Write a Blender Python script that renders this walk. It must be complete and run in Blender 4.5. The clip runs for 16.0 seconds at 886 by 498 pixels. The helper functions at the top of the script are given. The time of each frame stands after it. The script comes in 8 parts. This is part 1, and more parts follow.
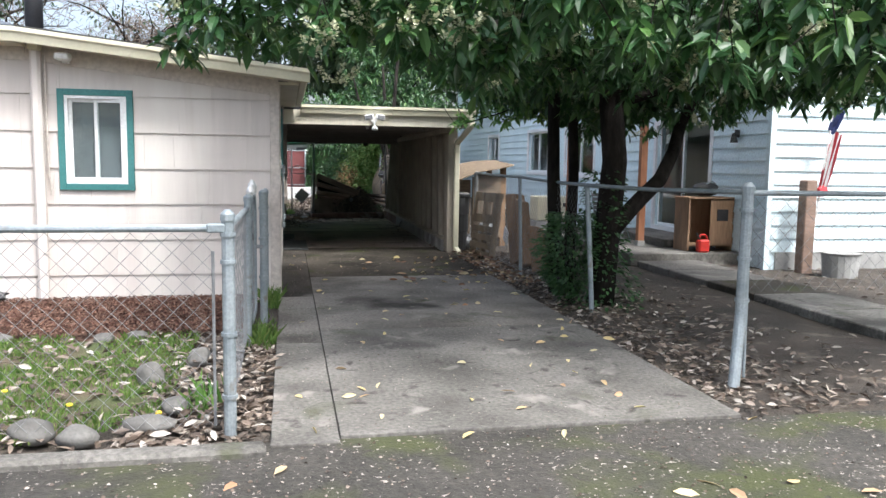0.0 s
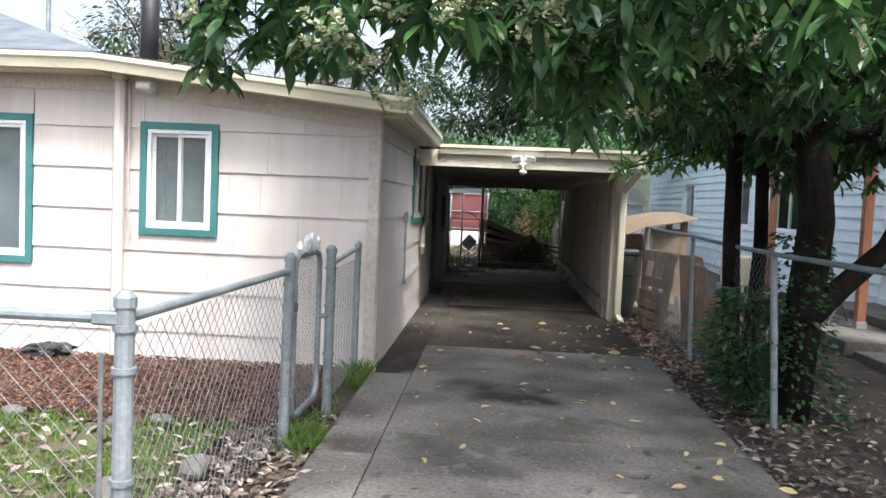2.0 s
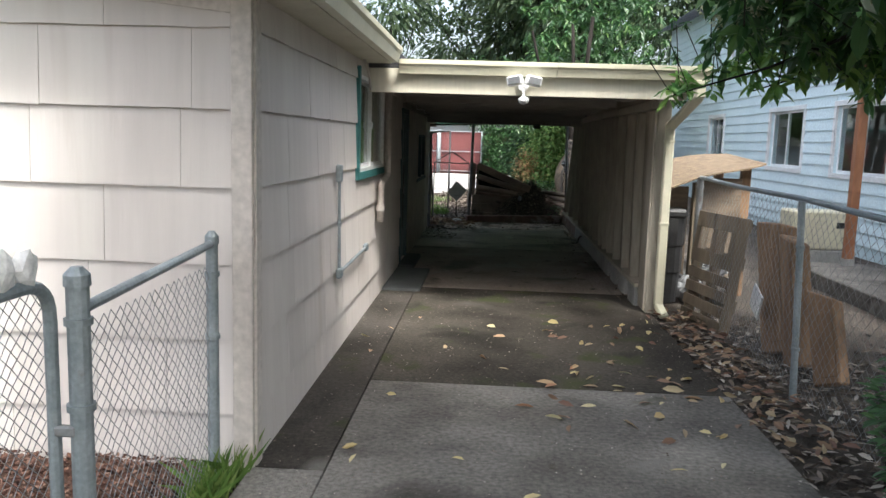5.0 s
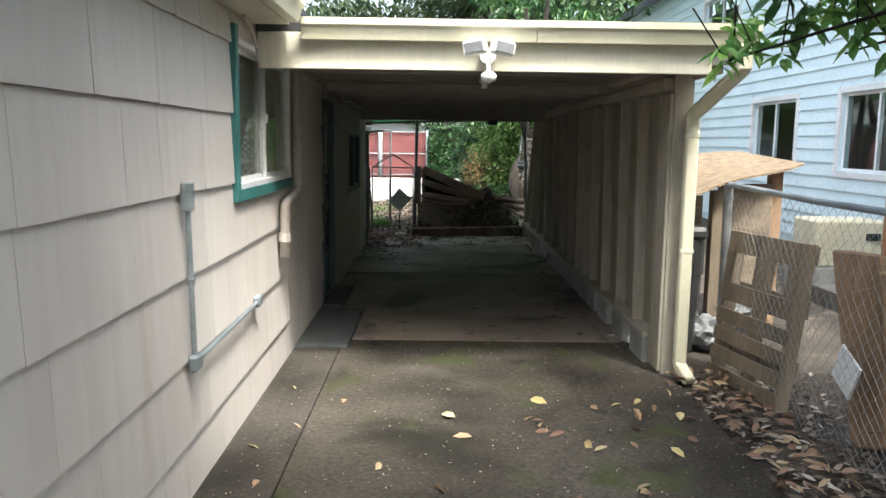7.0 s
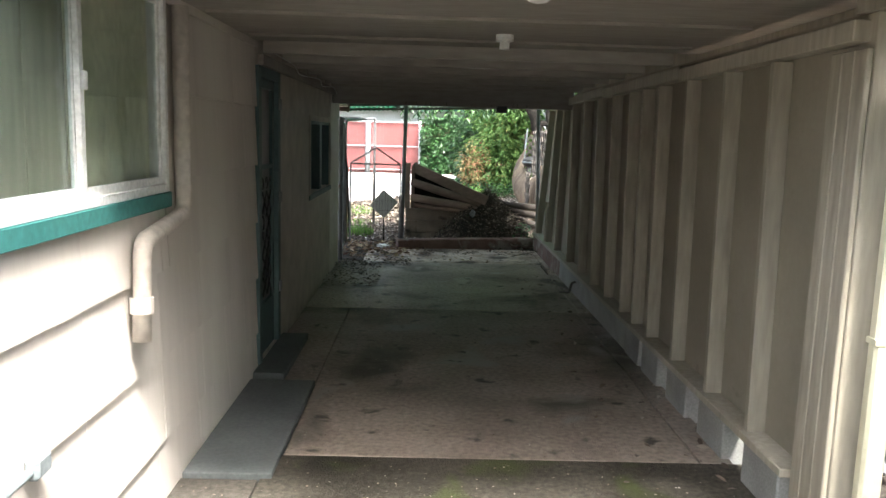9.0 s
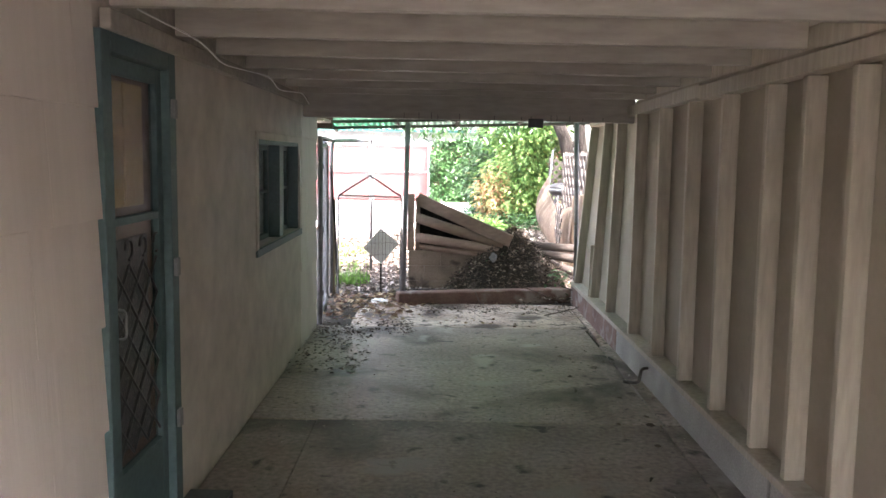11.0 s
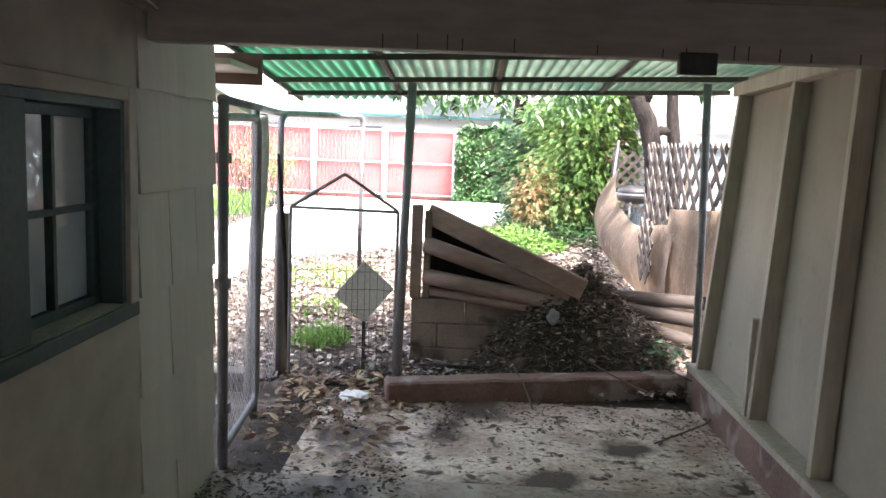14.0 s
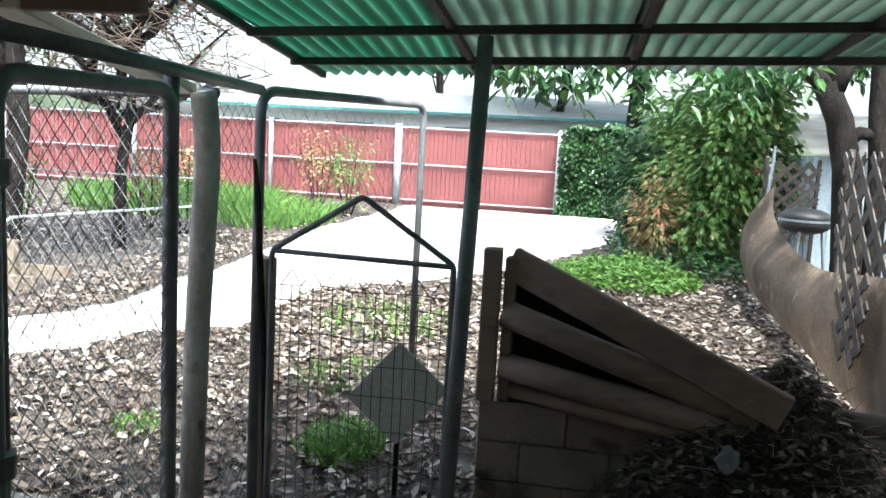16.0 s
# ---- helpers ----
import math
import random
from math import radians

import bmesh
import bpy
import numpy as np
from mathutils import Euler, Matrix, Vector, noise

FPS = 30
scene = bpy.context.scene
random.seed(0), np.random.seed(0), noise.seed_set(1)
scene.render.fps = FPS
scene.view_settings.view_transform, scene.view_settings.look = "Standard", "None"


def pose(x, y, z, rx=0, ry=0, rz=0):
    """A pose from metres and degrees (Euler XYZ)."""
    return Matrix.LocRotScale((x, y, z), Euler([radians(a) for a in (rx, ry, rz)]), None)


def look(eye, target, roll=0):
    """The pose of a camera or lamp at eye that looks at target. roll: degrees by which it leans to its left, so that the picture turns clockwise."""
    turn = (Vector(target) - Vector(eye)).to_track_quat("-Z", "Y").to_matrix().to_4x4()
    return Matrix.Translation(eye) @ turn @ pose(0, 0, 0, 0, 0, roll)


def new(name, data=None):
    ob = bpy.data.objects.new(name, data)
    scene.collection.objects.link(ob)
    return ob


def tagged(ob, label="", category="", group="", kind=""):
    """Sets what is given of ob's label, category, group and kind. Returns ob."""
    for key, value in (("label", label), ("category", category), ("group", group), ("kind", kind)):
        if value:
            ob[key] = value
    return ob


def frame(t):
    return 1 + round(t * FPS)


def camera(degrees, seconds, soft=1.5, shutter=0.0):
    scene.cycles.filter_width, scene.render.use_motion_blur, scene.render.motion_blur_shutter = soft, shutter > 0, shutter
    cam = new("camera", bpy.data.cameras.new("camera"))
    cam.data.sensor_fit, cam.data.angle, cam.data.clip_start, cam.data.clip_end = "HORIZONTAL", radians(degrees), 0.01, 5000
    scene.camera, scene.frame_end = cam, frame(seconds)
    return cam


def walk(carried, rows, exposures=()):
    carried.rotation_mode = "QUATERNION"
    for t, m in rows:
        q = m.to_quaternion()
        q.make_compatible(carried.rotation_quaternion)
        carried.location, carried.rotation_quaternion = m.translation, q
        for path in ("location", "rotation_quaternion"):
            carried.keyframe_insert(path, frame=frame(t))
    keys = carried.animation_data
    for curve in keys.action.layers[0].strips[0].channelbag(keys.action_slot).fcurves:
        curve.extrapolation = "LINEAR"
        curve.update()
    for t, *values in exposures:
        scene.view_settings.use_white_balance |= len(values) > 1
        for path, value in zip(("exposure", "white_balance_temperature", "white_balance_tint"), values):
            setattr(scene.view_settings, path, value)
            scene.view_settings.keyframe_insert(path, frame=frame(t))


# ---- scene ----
cam = camera(59.2, 16.0)
METRES, EYE, TILT, LEAN, TURN = 18.93, 1.51, -0.23, 0.0, -11.3
ROWS = [
    (0.0, 0.0, 0.0, 0.0, 0.09, -6.03, -0.87),
    (0.5, 0.0137, 0.0274, 0.0004, 4.97, -4.97, -1.72),
    (1.0, 0.0236, 0.0518, 0.0045, 7.12, -3.68, -1.31),
    (1.5, 0.0316, 0.075, 0.0065, 12.91, -3.4, -2.74),
    (2.0, 0.0317, 0.0984, 0.0054, 14.97, -3.29, -2.53),
    (2.5, 0.0295, 0.1243, 0.008, 14.66, -4.02, -0.65),
    (3.0, 0.0287, 0.1543, 0.0085, 16.11, -4.31, -3.15),
    (3.5, 0.0232, 0.1856, 0.0065, 18.09, -5.98, -2.62),
    (4.0, 0.0161, 0.2165, 0.0095, 15.67, -7.79, -1.49),
    (6.5, -0.0189, 0.3631, 0.0095, 13.74, -7.82, -2.07),
    (7.0, -0.0245, 0.3959, 0.0088, 10.71, -7.61, -0.84),
    (7.5, -0.0331, 0.4286, 0.0084, 11.31, -7.5, -0.73),
    (8.0, -0.0408, 0.4597, 0.0096, 10.31, -7.84, 0.59),
    (8.5, -0.0448, 0.4946, 0.0089, 10.15, -8.33, -1.57),
    (11.0, -0.0732, 0.6581, 0.0094, 11.19, -6.47, -1.2),
    (11.5, -0.0801, 0.6914, 0.0082, 12.06, -6.33, -1.15),
    (12.0, -0.0862, 0.7231, 0.0096, 11.12, -5.92, -1.3),
    (12.5, -0.0918, 0.7575, 0.0095, 11.71, -6.64, -2.09),
    (13.0, -0.0998, 0.7904, 0.0103, 11.52, -7.19, -1.62),
    (13.5, -0.1052, 0.8231, 0.0092, 11.11, -7.08, -1.98),
    (14.0, -0.1124, 0.8553, 0.009, 13.24, -7.2, -2.32),
    (14.5, -0.1193, 0.8858, 0.0104, 13.48, -7.84, -2.16),
    (15.0, -0.1252, 0.9181, 0.0107, 19.16, -8.38, -3.37),
    (15.5, -0.1322, 0.947, 0.0106, 21.08, -8.22, -3.76),
    (16.0, -0.1387, 0.9748, 0.0098, 20.79, -7.31, -3.24),
]
EXPOSURES = ((0.0, 1.45, 6150, 9), (2.0, 1.58, 6250, 10), (3.5, 1.55, 6300, 10), (4.2, 1.6, 6300, 9), (6.5, 2.15, 6500, 5), (7.5, 2.35, 6500, 4), (8.5, 2.9, 6500, 4), (11.0, 4.94, 6650, 20), (13.0, 4.8, 6700, 22), (14.0, 4.22, 6650, 20), (15.0, 3.35, 6200, 9), (16.0, 2.7, 6000, 4))
walk(cam, [(t, pose(0, 0, EYE, TILT, LEAN, TURN) @ pose(METRES * x, METRES * y, METRES * z, 90 + pitch, roll, yaw)) for t, x, y, z, yaw, pitch, roll in ROWS],
     exposures=EXPOSURES)

# ---- light: a bright overcast sky ----
world = bpy.data.worlds.new("overcast_sky")
scene.world = world
world.use_nodes = True
wn, wl = world.node_tree.nodes, world.node_tree.links
sky = wn.new("ShaderNodeTexSky")
sky.sky_type = "NISHITA"
sky.sun_disc = False
sky.sun_elevation, sky.sun_rotation = radians(60), radians(152)
sky.dust_density, sky.air_density = 6.0, 1.0
soft_sky = wn.new("ShaderNodeHueSaturation")
soft_sky.inputs["Saturation"].default_value = 0.66
wl.new(sky.outputs["Color"], soft_sky.inputs["Color"])
wl.new(soft_sky.outputs["Color"], wn["Background"].inputs["Color"])
wn["Background"].inputs["Strength"].default_value = 0.15
sun = new("sun", bpy.data.lights.new("sun", "SUN"))
sun.data.energy, sun.data.angle, sun.data.color = 1.5, radians(10), (1.0, 0.98, 0.95)
sun.matrix_world = look((0, 0, 0), (-math.cos(radians(60)) * math.sin(radians(152)), -math.cos(radians(60)) * math.cos(radians(152)), -math.sin(radians(60))))

# ---- building tools ----
BASE = {}


def thing(name, at, label, category, group="", kind=""):
    """An Empty at a thing's base; its parts are given in world metres."""
    ob = new(name)
    ob.empty_display_size = 0.1
    ob.location = at
    BASE[ob.name] = Vector(at)
    return tagged(ob, label, category, group, kind)


def part(name, bm, material, parent=None, label="", smooth=False):
    """One mesh object out of a bmesh in world metres, under a thing or a part."""
    base = BASE[parent.name] if parent else Vector((0, 0, 0))
    bmesh.ops.translate(bm, verts=bm.verts, vec=-base)
    me = bpy.data.meshes.new(name)
    bm.to_mesh(me)
    bm.free()
    me.materials.append(material)
    if smooth:
        me.polygons.foreach_set("use_smooth", [True] * len(me.polygons))
    ob = new(name, me)
    ob.parent = parent
    BASE[ob.name] = base
    if label:
        ob["label"] = label
    return ob


def solo(name, bm, material, label, category, kind="", group="", smooth=False, at=None):
    """A thing of one mesh, its origin at its base."""
    at = Vector(at) if at else Vector((0, 0, 0))
    bmesh.ops.translate(bm, verts=bm.verts, vec=-at)
    me = bpy.data.meshes.new(name)
    bm.to_mesh(me)
    bm.free()
    me.materials.append(material)
    if smooth:
        me.polygons.foreach_set("use_smooth", [True] * len(me.polygons))
    ob = new(name, me)
    ob.location = at
    BASE[ob.name] = at
    return tagged(ob, label, category, group, kind)


def sheet(name, verts, faces, material, label="", category="", kind="stuff", parent=None):
    me = bpy.data.meshes.new(name)
    me.from_pydata(verts, [], faces)
    me.materials.append(material)
    ob = new(name, me)
    ob.parent = parent
    if parent:
        base = BASE[parent.name]
        me.transform(Matrix.Translation(-base))
    return tagged(ob, label, category, "", kind)


def box(bm, x0, x1, y0, y1, z0, z1, bevel=0.0, m=None):
    made = bmesh.ops.create_cube(bm, size=1.0)["verts"]
    t = Matrix.Translation(((x0 + x1) / 2, (y0 + y1) / 2, (z0 + z1) / 2)) @ Matrix.Diagonal((x1 - x0, y1 - y0, z1 - z0, 1))
    bmesh.ops.transform(bm, verts=made, matrix=t)
    if bevel:
        edges = list({e for v in made for e in v.link_edges})
        out = bmesh.ops.bevel(bm, geom=edges, offset=bevel, segments=1, affect="EDGES", profile=0.5)
        made = list({v for f in out["faces"] for v in f.verts} | {v for v in made if v.is_valid})
    if m is not None:
        bmesh.ops.transform(bm, verts=made, matrix=m)
    return made


def boxm(x0, x1, y0, y1, z0, z1, bevel=0.0, m=None):
    bm = bmesh.new()
    box(bm, x0, x1, y0, y1, z0, z1, bevel, m)
    return bm


def beam(bm, a, b, w, h, bevel=0.004, up=(0, 0, 1)):
    """A board from a to b, w wide across and h high."""
    a, b = Vector(a), Vector(b)
    d = (b - a).normalized()
    u = Vector(up)
    if abs(d.dot(u)) > 0.98:
        u = Vector((0, 1, 0))
    s = d.cross(u).normalized()
    u = s.cross(d)
    m = Matrix(((s.x, d.x, u.x, 0), (s.y, d.y, u.y, 0), (s.z, d.z, u.z, 0), (0, 0, 0, 1)))
    m.translation = (a + b) / 2
    n = (b - a).length
    return box(bm, -w / 2, w / 2, -n / 2, n / 2, -h / 2, h / 2, bevel, m)


def tube(bm, pts, r, sides=10, caps=True, taper=None):
    """A round pipe along points; taper gives each point's radius."""
    pts = [Vector(p) for p in pts]
    rings, side = [], None
    for i, p in enumerate(pts):
        d = (pts[min(i + 1, len(pts) - 1)] - pts[max(i - 1, 0)]).normalized()
        if side is None:
            side = d.orthogonal().normalized()
        side = (side - d * side.dot(d)).normalized()
        other = d.cross(side)
        rr = taper[i] if taper else r
        rings.append([bm.verts.new(p + (side * math.cos(a) + other * math.sin(a)) * rr) for a in [2 * math.pi * k / sides for k in range(sides)]])
    for a, b in zip(rings, rings[1:]):
        for k in range(sides):
            bm.faces.new((a[k], a[(k + 1) % sides], b[(k + 1) % sides], b[k]))
    if caps:
        bm.faces.new(rings[0][::-1])
        bm.faces.new(rings[-1])
    return rings


def tubem(pts, r, sides=10, taper=None):
    bm = bmesh.new()
    tube(bm, pts, r, sides, True, taper)
    return bm


def bend(pts, r=0.1, n=5):
    """Rounds the corners of a line of points."""
    pts = [Vector(p) for p in pts]
    out = [pts[0]]
    for a, b, c in zip(pts, pts[1:], pts[2:]):
        p, q = b + (a - b).normalized() * r, b + (c - b).normalized() * r
        for k in range(n + 1):
            t = k / n
            out.append(p * (1 - t) ** 2 + b * 2 * t * (1 - t) + q * t * t)
    return out + [pts[-1]]


def blob(rx, ry, rz, seed, rough=0.12, sub=3, at=(0, 0, 0), freq=1.6):
    bm = bmesh.new()
    bmesh.ops.create_icosphere(bm, subdivisions=sub, radius=1)
    for v in bm.verts:
        k = 1 + rough * noise.noise(v.co * freq + Vector((seed, seed * 2.3, 0)))
        v.co = Vector((v.co.x * rx * k, v.co.y * ry * k, v.co.z * rz * k)) + Vector(at)
    return bm


# ---- materials ----
def material(name, colors, rough=0.8, scale=4.0, fine=60.0, bump=0.2, bump_scale=None, metal=0.0, stretch=(1, 1, 1), island=0.0, each=0.0,
             spots=None, grit=0.35, coords="Position", spec=0.5, depth=0.01, stops=(0.35, 0.65)):
    """A surface of two colours in broad patches, with fine grain, relief, and if asked stains of their own shape."""
    m = bpy.data.materials.new(name)
    m.use_nodes = True
    n, l = m.node_tree.nodes, m.node_tree.links
    b = n["Principled BSDF"]
    b.inputs["Roughness"].default_value, b.inputs["Metallic"].default_value = rough, metal
    b.inputs["Specular IOR Level"].default_value = spec
    if coords == "Position":
        co = n.new("ShaderNodeNewGeometry").outputs["Position"]
    else:
        co = n.new("ShaderNodeTexCoord").outputs[coords]
    mp = n.new("ShaderNodeMapping")
    mp.inputs["Scale"].default_value = stretch
    l.new(co, mp.inputs["Vector"])

    def grain(s, detail=4.0):
        t = n.new("ShaderNodeTexNoise")
        t.inputs["Scale"].default_value, t.inputs["Detail"].default_value = s, detail
        l.new(mp.outputs["Vector"], t.inputs["Vector"])
        return t.outputs["Fac"]

    broad, small = grain(scale), grain(fine, 3.0)
    ramp = n.new("ShaderNodeValToRGB")
    ramp.color_ramp.elements[0].position, ramp.color_ramp.elements[1].position = stops
    ramp.color_ramp.elements[0].color, ramp.color_ramp.elements[1].color = (*colors[0], 1), (*colors[1], 1)
    l.new(broad, ramp.inputs["Fac"])
    color = ramp.outputs["Color"]

    def value_shift(col, source, amount):
        mr = n.new("ShaderNodeMapRange")
        mr.inputs["To Min"].default_value, mr.inputs["To Max"].default_value = 1 - amount, 1 + amount
        l.new(source, mr.inputs["Value"])
        hs = n.new("ShaderNodeHueSaturation")
        l.new(mr.outputs["Result"], hs.inputs["Value"])
        l.new(col, hs.inputs["Color"])
        return hs.outputs["Color"]

    color = value_shift(color, small, grit)
    if island:
        color = value_shift(color, n.new("ShaderNodeNewGeometry").outputs["Random Per Island"], island)
    if each:
        color = value_shift(color, n.new("ShaderNodeObjectInfo").outputs["Random"], each)
    for spot_color, spot_scale, threshold, width in spots or ():
        t = n.new("ShaderNodeTexNoise")
        t.inputs["Scale"].default_value, t.inputs["Detail"].default_value = spot_scale, 6.0
        t.inputs["Distortion"].default_value = 0.4
        l.new(mp.outputs["Vector"], t.inputs["Vector"])
        mr = n.new("ShaderNodeMapRange")
        mr.inputs["From Min"].default_value, mr.inputs["From Max"].default_value = threshold, threshold + width
        l.new(t.outputs["Fac"], mr.inputs["Value"])
        mx = n.new("ShaderNodeMix")
        mx.data_type = "RGBA"
        l.new(mr.outputs["Result"], mx.inputs["Factor"])
        l.new(color, mx.inputs[6])
        mx.inputs[7].default_value = (*spot_color, 1)
        color = mx.outputs[2]
    l.new(color, b.inputs["Base Color"])
    if bump:
        bp = n.new("ShaderNodeBump")
        bp.inputs["Strength"].default_value, bp.inputs["Distance"].default_value = bump, depth
        l.new(grain(bump_scale or fine, 5.0), bp.inputs["Height"])
        l.new(bp.outputs["Normal"], b.inputs["Normal"])
    return m


def leaf_material(name, colors, rough=0.45, through_amount=0.25, spread=None):
    """Leaves: colours by chance from leaf to leaf, some light through the blade."""
    m = bpy.data.materials.new(name)
    m.use_nodes = True
    n, l = m.node_tree.nodes, m.node_tree.links
    b = n["Principled BSDF"]
    ramp = n.new("ShaderNodeValToRGB")
    els = ramp.color_ramp.elements
    while len(els) < len(colors):
        els.new(0.5)
    for i, c in enumerate(colors):
        els[i].position, els[i].color = (spread[i] if spread else i / max(1, len(colors) - 1)), (*c, 1)
    l.new(n.new("ShaderNodeNewGeometry").outputs["Random Per Island"], ramp.inputs["Fac"])
    b.inputs["Roughness"].default_value = rough
    l.new(ramp.outputs["Color"], b.inputs["Base Color"])
    if through_amount:
        tr = n.new("ShaderNodeBsdfTranslucent")
        l.new(ramp.outputs["Color"], tr.inputs["Color"])
        mix = n.new("ShaderNodeMixShader")
        mix.inputs["Fac"].default_value = through_amount
        l.new(b.outputs["BSDF"], mix.inputs[1])
        l.new(tr.outputs["BSDF"], mix.inputs[2])
        l.new(mix.outputs["Shader"], n["Material Output"].inputs["Surface"])
    return m


def glass_material(name, tint=(0.9, 0.95, 0.95), rough=0.02):
    m = bpy.data.materials.new(name)
    m.use_nodes = True
    n, l = m.node_tree.nodes, m.node_tree.links
    gl = n.new("ShaderNodeBsdfGlossy")
    gl.inputs["Roughness"].default_value = rough
    tr = n.new("ShaderNodeBsdfTransparent")
    tr.inputs["Color"].default_value = (*tint, 1)
    fr = n.new("ShaderNodeLayerWeight")
    fr.inputs["Blend"].default_value = 0.5
    steep = n.new("ShaderNodeMath")
    steep.operation = "POWER"
    steep.inputs[1].default_value = 5.0
    l.new(fr.outputs["Facing"], steep.inputs[0])
    gloss = n.new("ShaderNodeMapRange")
    gloss.inputs["To Min"].default_value = 0.05
    l.new(steep.outputs[0], gloss.inputs["Value"])
    mix = n.new("ShaderNodeMixShader")
    l.new(gloss.outputs["Result"], mix.inputs["Fac"])
    l.new(tr.outputs["BSDF"], mix.inputs[1])
    l.new(gl.outputs["BSDF"], mix.inputs[2])
    l.new(mix.outputs["Shader"], n["Material Output"].inputs["Surface"])
    return m


SHAKE = material("beige_painted_shake", ((0.555, 0.508, 0.470), (0.615, 0.567, 0.530)), 0.75, 1.2, 18, 0.25, 55, stretch=(1, 1, 0.06), each=0.05, depth=0.006, grit=0.10,
                 spots=(((0.66, 0.63, 0.575), 1.1, 0.56, 0.16), ((0.48, 0.42, 0.36), 1.5, 0.66, 0.1)))
BEIGE = material("beige_trim_paint", ((0.50, 0.45, 0.41), (0.56, 0.51, 0.46)), 0.6, 2.0, 25, 0.15)
CREAM = material("cream_gutter_enamel", ((0.60, 0.57, 0.42), (0.68, 0.65, 0.50)), 0.45, 2.0, 30, 0.05, grit=0.1, spots=(((0.50, 0.47, 0.34), 5, 0.66, 0.1),))
CREAM_BOARD = material("cream_fascia_board", ((0.58, 0.545, 0.43), (0.66, 0.625, 0.51)), 0.65, 2.0, 40, 0.3, 50, stretch=(1, 1, 0.1), grit=0.12, spots=(((0.46, 0.42, 0.33), 2.5, 0.64, 0.1),))
TEAL = material("teal_window_trim", ((0.035, 0.155, 0.15), (0.05, 0.19, 0.185)), 0.55, 3, 40, 0.1)
TEAL_DARK = material("dark_teal_paint", ((0.045, 0.085, 0.088), (0.065, 0.11, 0.113)), 0.55, 3, 40, 0.1)
VINYL = material("white_vinyl", ((0.72, 0.73, 0.73), (0.80, 0.81, 0.81)), 0.35, 3, 50, 0.0)
GLASS = glass_material("window_glass")
CURTAIN = material("grey_blind", ((0.14, 0.145, 0.15), (0.20, 0.205, 0.21)), 0.9, 2, 40, 0.1)
ROOM = material("dim_room_wall", ((0.24, 0.22, 0.20), (0.30, 0.28, 0.25)), 0.9, 2, 40, 0.05)
CONCRETE = material("worn_concrete", ((0.085, 0.080, 0.070), (0.175, 0.165, 0.148)), 0.9, 1.4, 34, 0.8, 70, depth=0.01, grit=0.8, stops=(0.32, 0.66),
                    spots=(((0.042, 0.039, 0.033), 0.9, 0.55, 0.14), ((0.045, 0.041, 0.035), 5.5, 0.60, 0.10), ((0.245, 0.23, 0.205), 3.1, 0.60, 0.10), ((0.30, 0.28, 0.25), 70, 0.68, 0.05), ((0.065, 0.072, 0.035), 1.7, 0.62, 0.12)))
# Stains, with broad dark blotches easing into the shade painted on the next slab.
CONCRETE_HALF = material("stained_shade_blend_concrete", ((0.09945, 0.09087, 0.07886), (0.2144, 0.2007, 0.1784)), 0.9, 1.1, 34, 0.9, 70, depth=0.012, grit=0.8, spec=0.3, stops=(0.34, 0.62),
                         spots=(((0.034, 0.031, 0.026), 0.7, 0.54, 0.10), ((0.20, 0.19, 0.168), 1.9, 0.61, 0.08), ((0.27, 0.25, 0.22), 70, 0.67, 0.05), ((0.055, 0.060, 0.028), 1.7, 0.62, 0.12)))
# Carport slabs step paler towards the rear; light from the opening is coloured in.
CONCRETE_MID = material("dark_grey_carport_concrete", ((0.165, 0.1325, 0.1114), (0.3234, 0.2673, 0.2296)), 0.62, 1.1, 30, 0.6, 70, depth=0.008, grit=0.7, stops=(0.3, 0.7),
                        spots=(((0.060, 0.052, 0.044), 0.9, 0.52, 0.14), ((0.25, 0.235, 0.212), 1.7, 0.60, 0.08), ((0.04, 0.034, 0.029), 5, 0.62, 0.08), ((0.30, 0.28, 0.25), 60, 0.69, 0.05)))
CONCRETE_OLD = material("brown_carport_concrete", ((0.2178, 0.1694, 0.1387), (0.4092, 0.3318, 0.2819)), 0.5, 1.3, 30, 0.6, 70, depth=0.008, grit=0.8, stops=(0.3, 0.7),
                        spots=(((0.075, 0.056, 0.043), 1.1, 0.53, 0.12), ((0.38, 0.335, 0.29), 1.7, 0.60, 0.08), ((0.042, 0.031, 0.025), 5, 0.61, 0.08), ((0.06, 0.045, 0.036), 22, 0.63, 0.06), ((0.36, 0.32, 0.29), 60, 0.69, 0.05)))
# Dark base colours hold the shade before the carport, besides damp and moss.
CONCRETE_DAMP = material("damp_shaded_concrete", ((0.03377, 0.02955, 0.02464), (0.07884, 0.07038, 0.06054)), 0.85, 1.3, 34, 0.8, 70, depth=0.01, spec=0.2, grit=0.8, stops=(0.32, 0.66),
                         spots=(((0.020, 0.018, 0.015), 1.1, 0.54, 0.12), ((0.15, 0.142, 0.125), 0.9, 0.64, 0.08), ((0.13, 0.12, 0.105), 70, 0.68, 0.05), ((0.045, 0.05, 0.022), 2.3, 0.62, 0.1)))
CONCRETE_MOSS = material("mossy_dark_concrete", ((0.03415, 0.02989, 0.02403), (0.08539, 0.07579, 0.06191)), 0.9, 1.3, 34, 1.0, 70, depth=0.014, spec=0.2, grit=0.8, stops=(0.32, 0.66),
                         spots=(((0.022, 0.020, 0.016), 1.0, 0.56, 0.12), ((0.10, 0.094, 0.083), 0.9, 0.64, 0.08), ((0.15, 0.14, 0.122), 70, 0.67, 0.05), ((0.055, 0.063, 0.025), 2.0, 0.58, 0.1)))
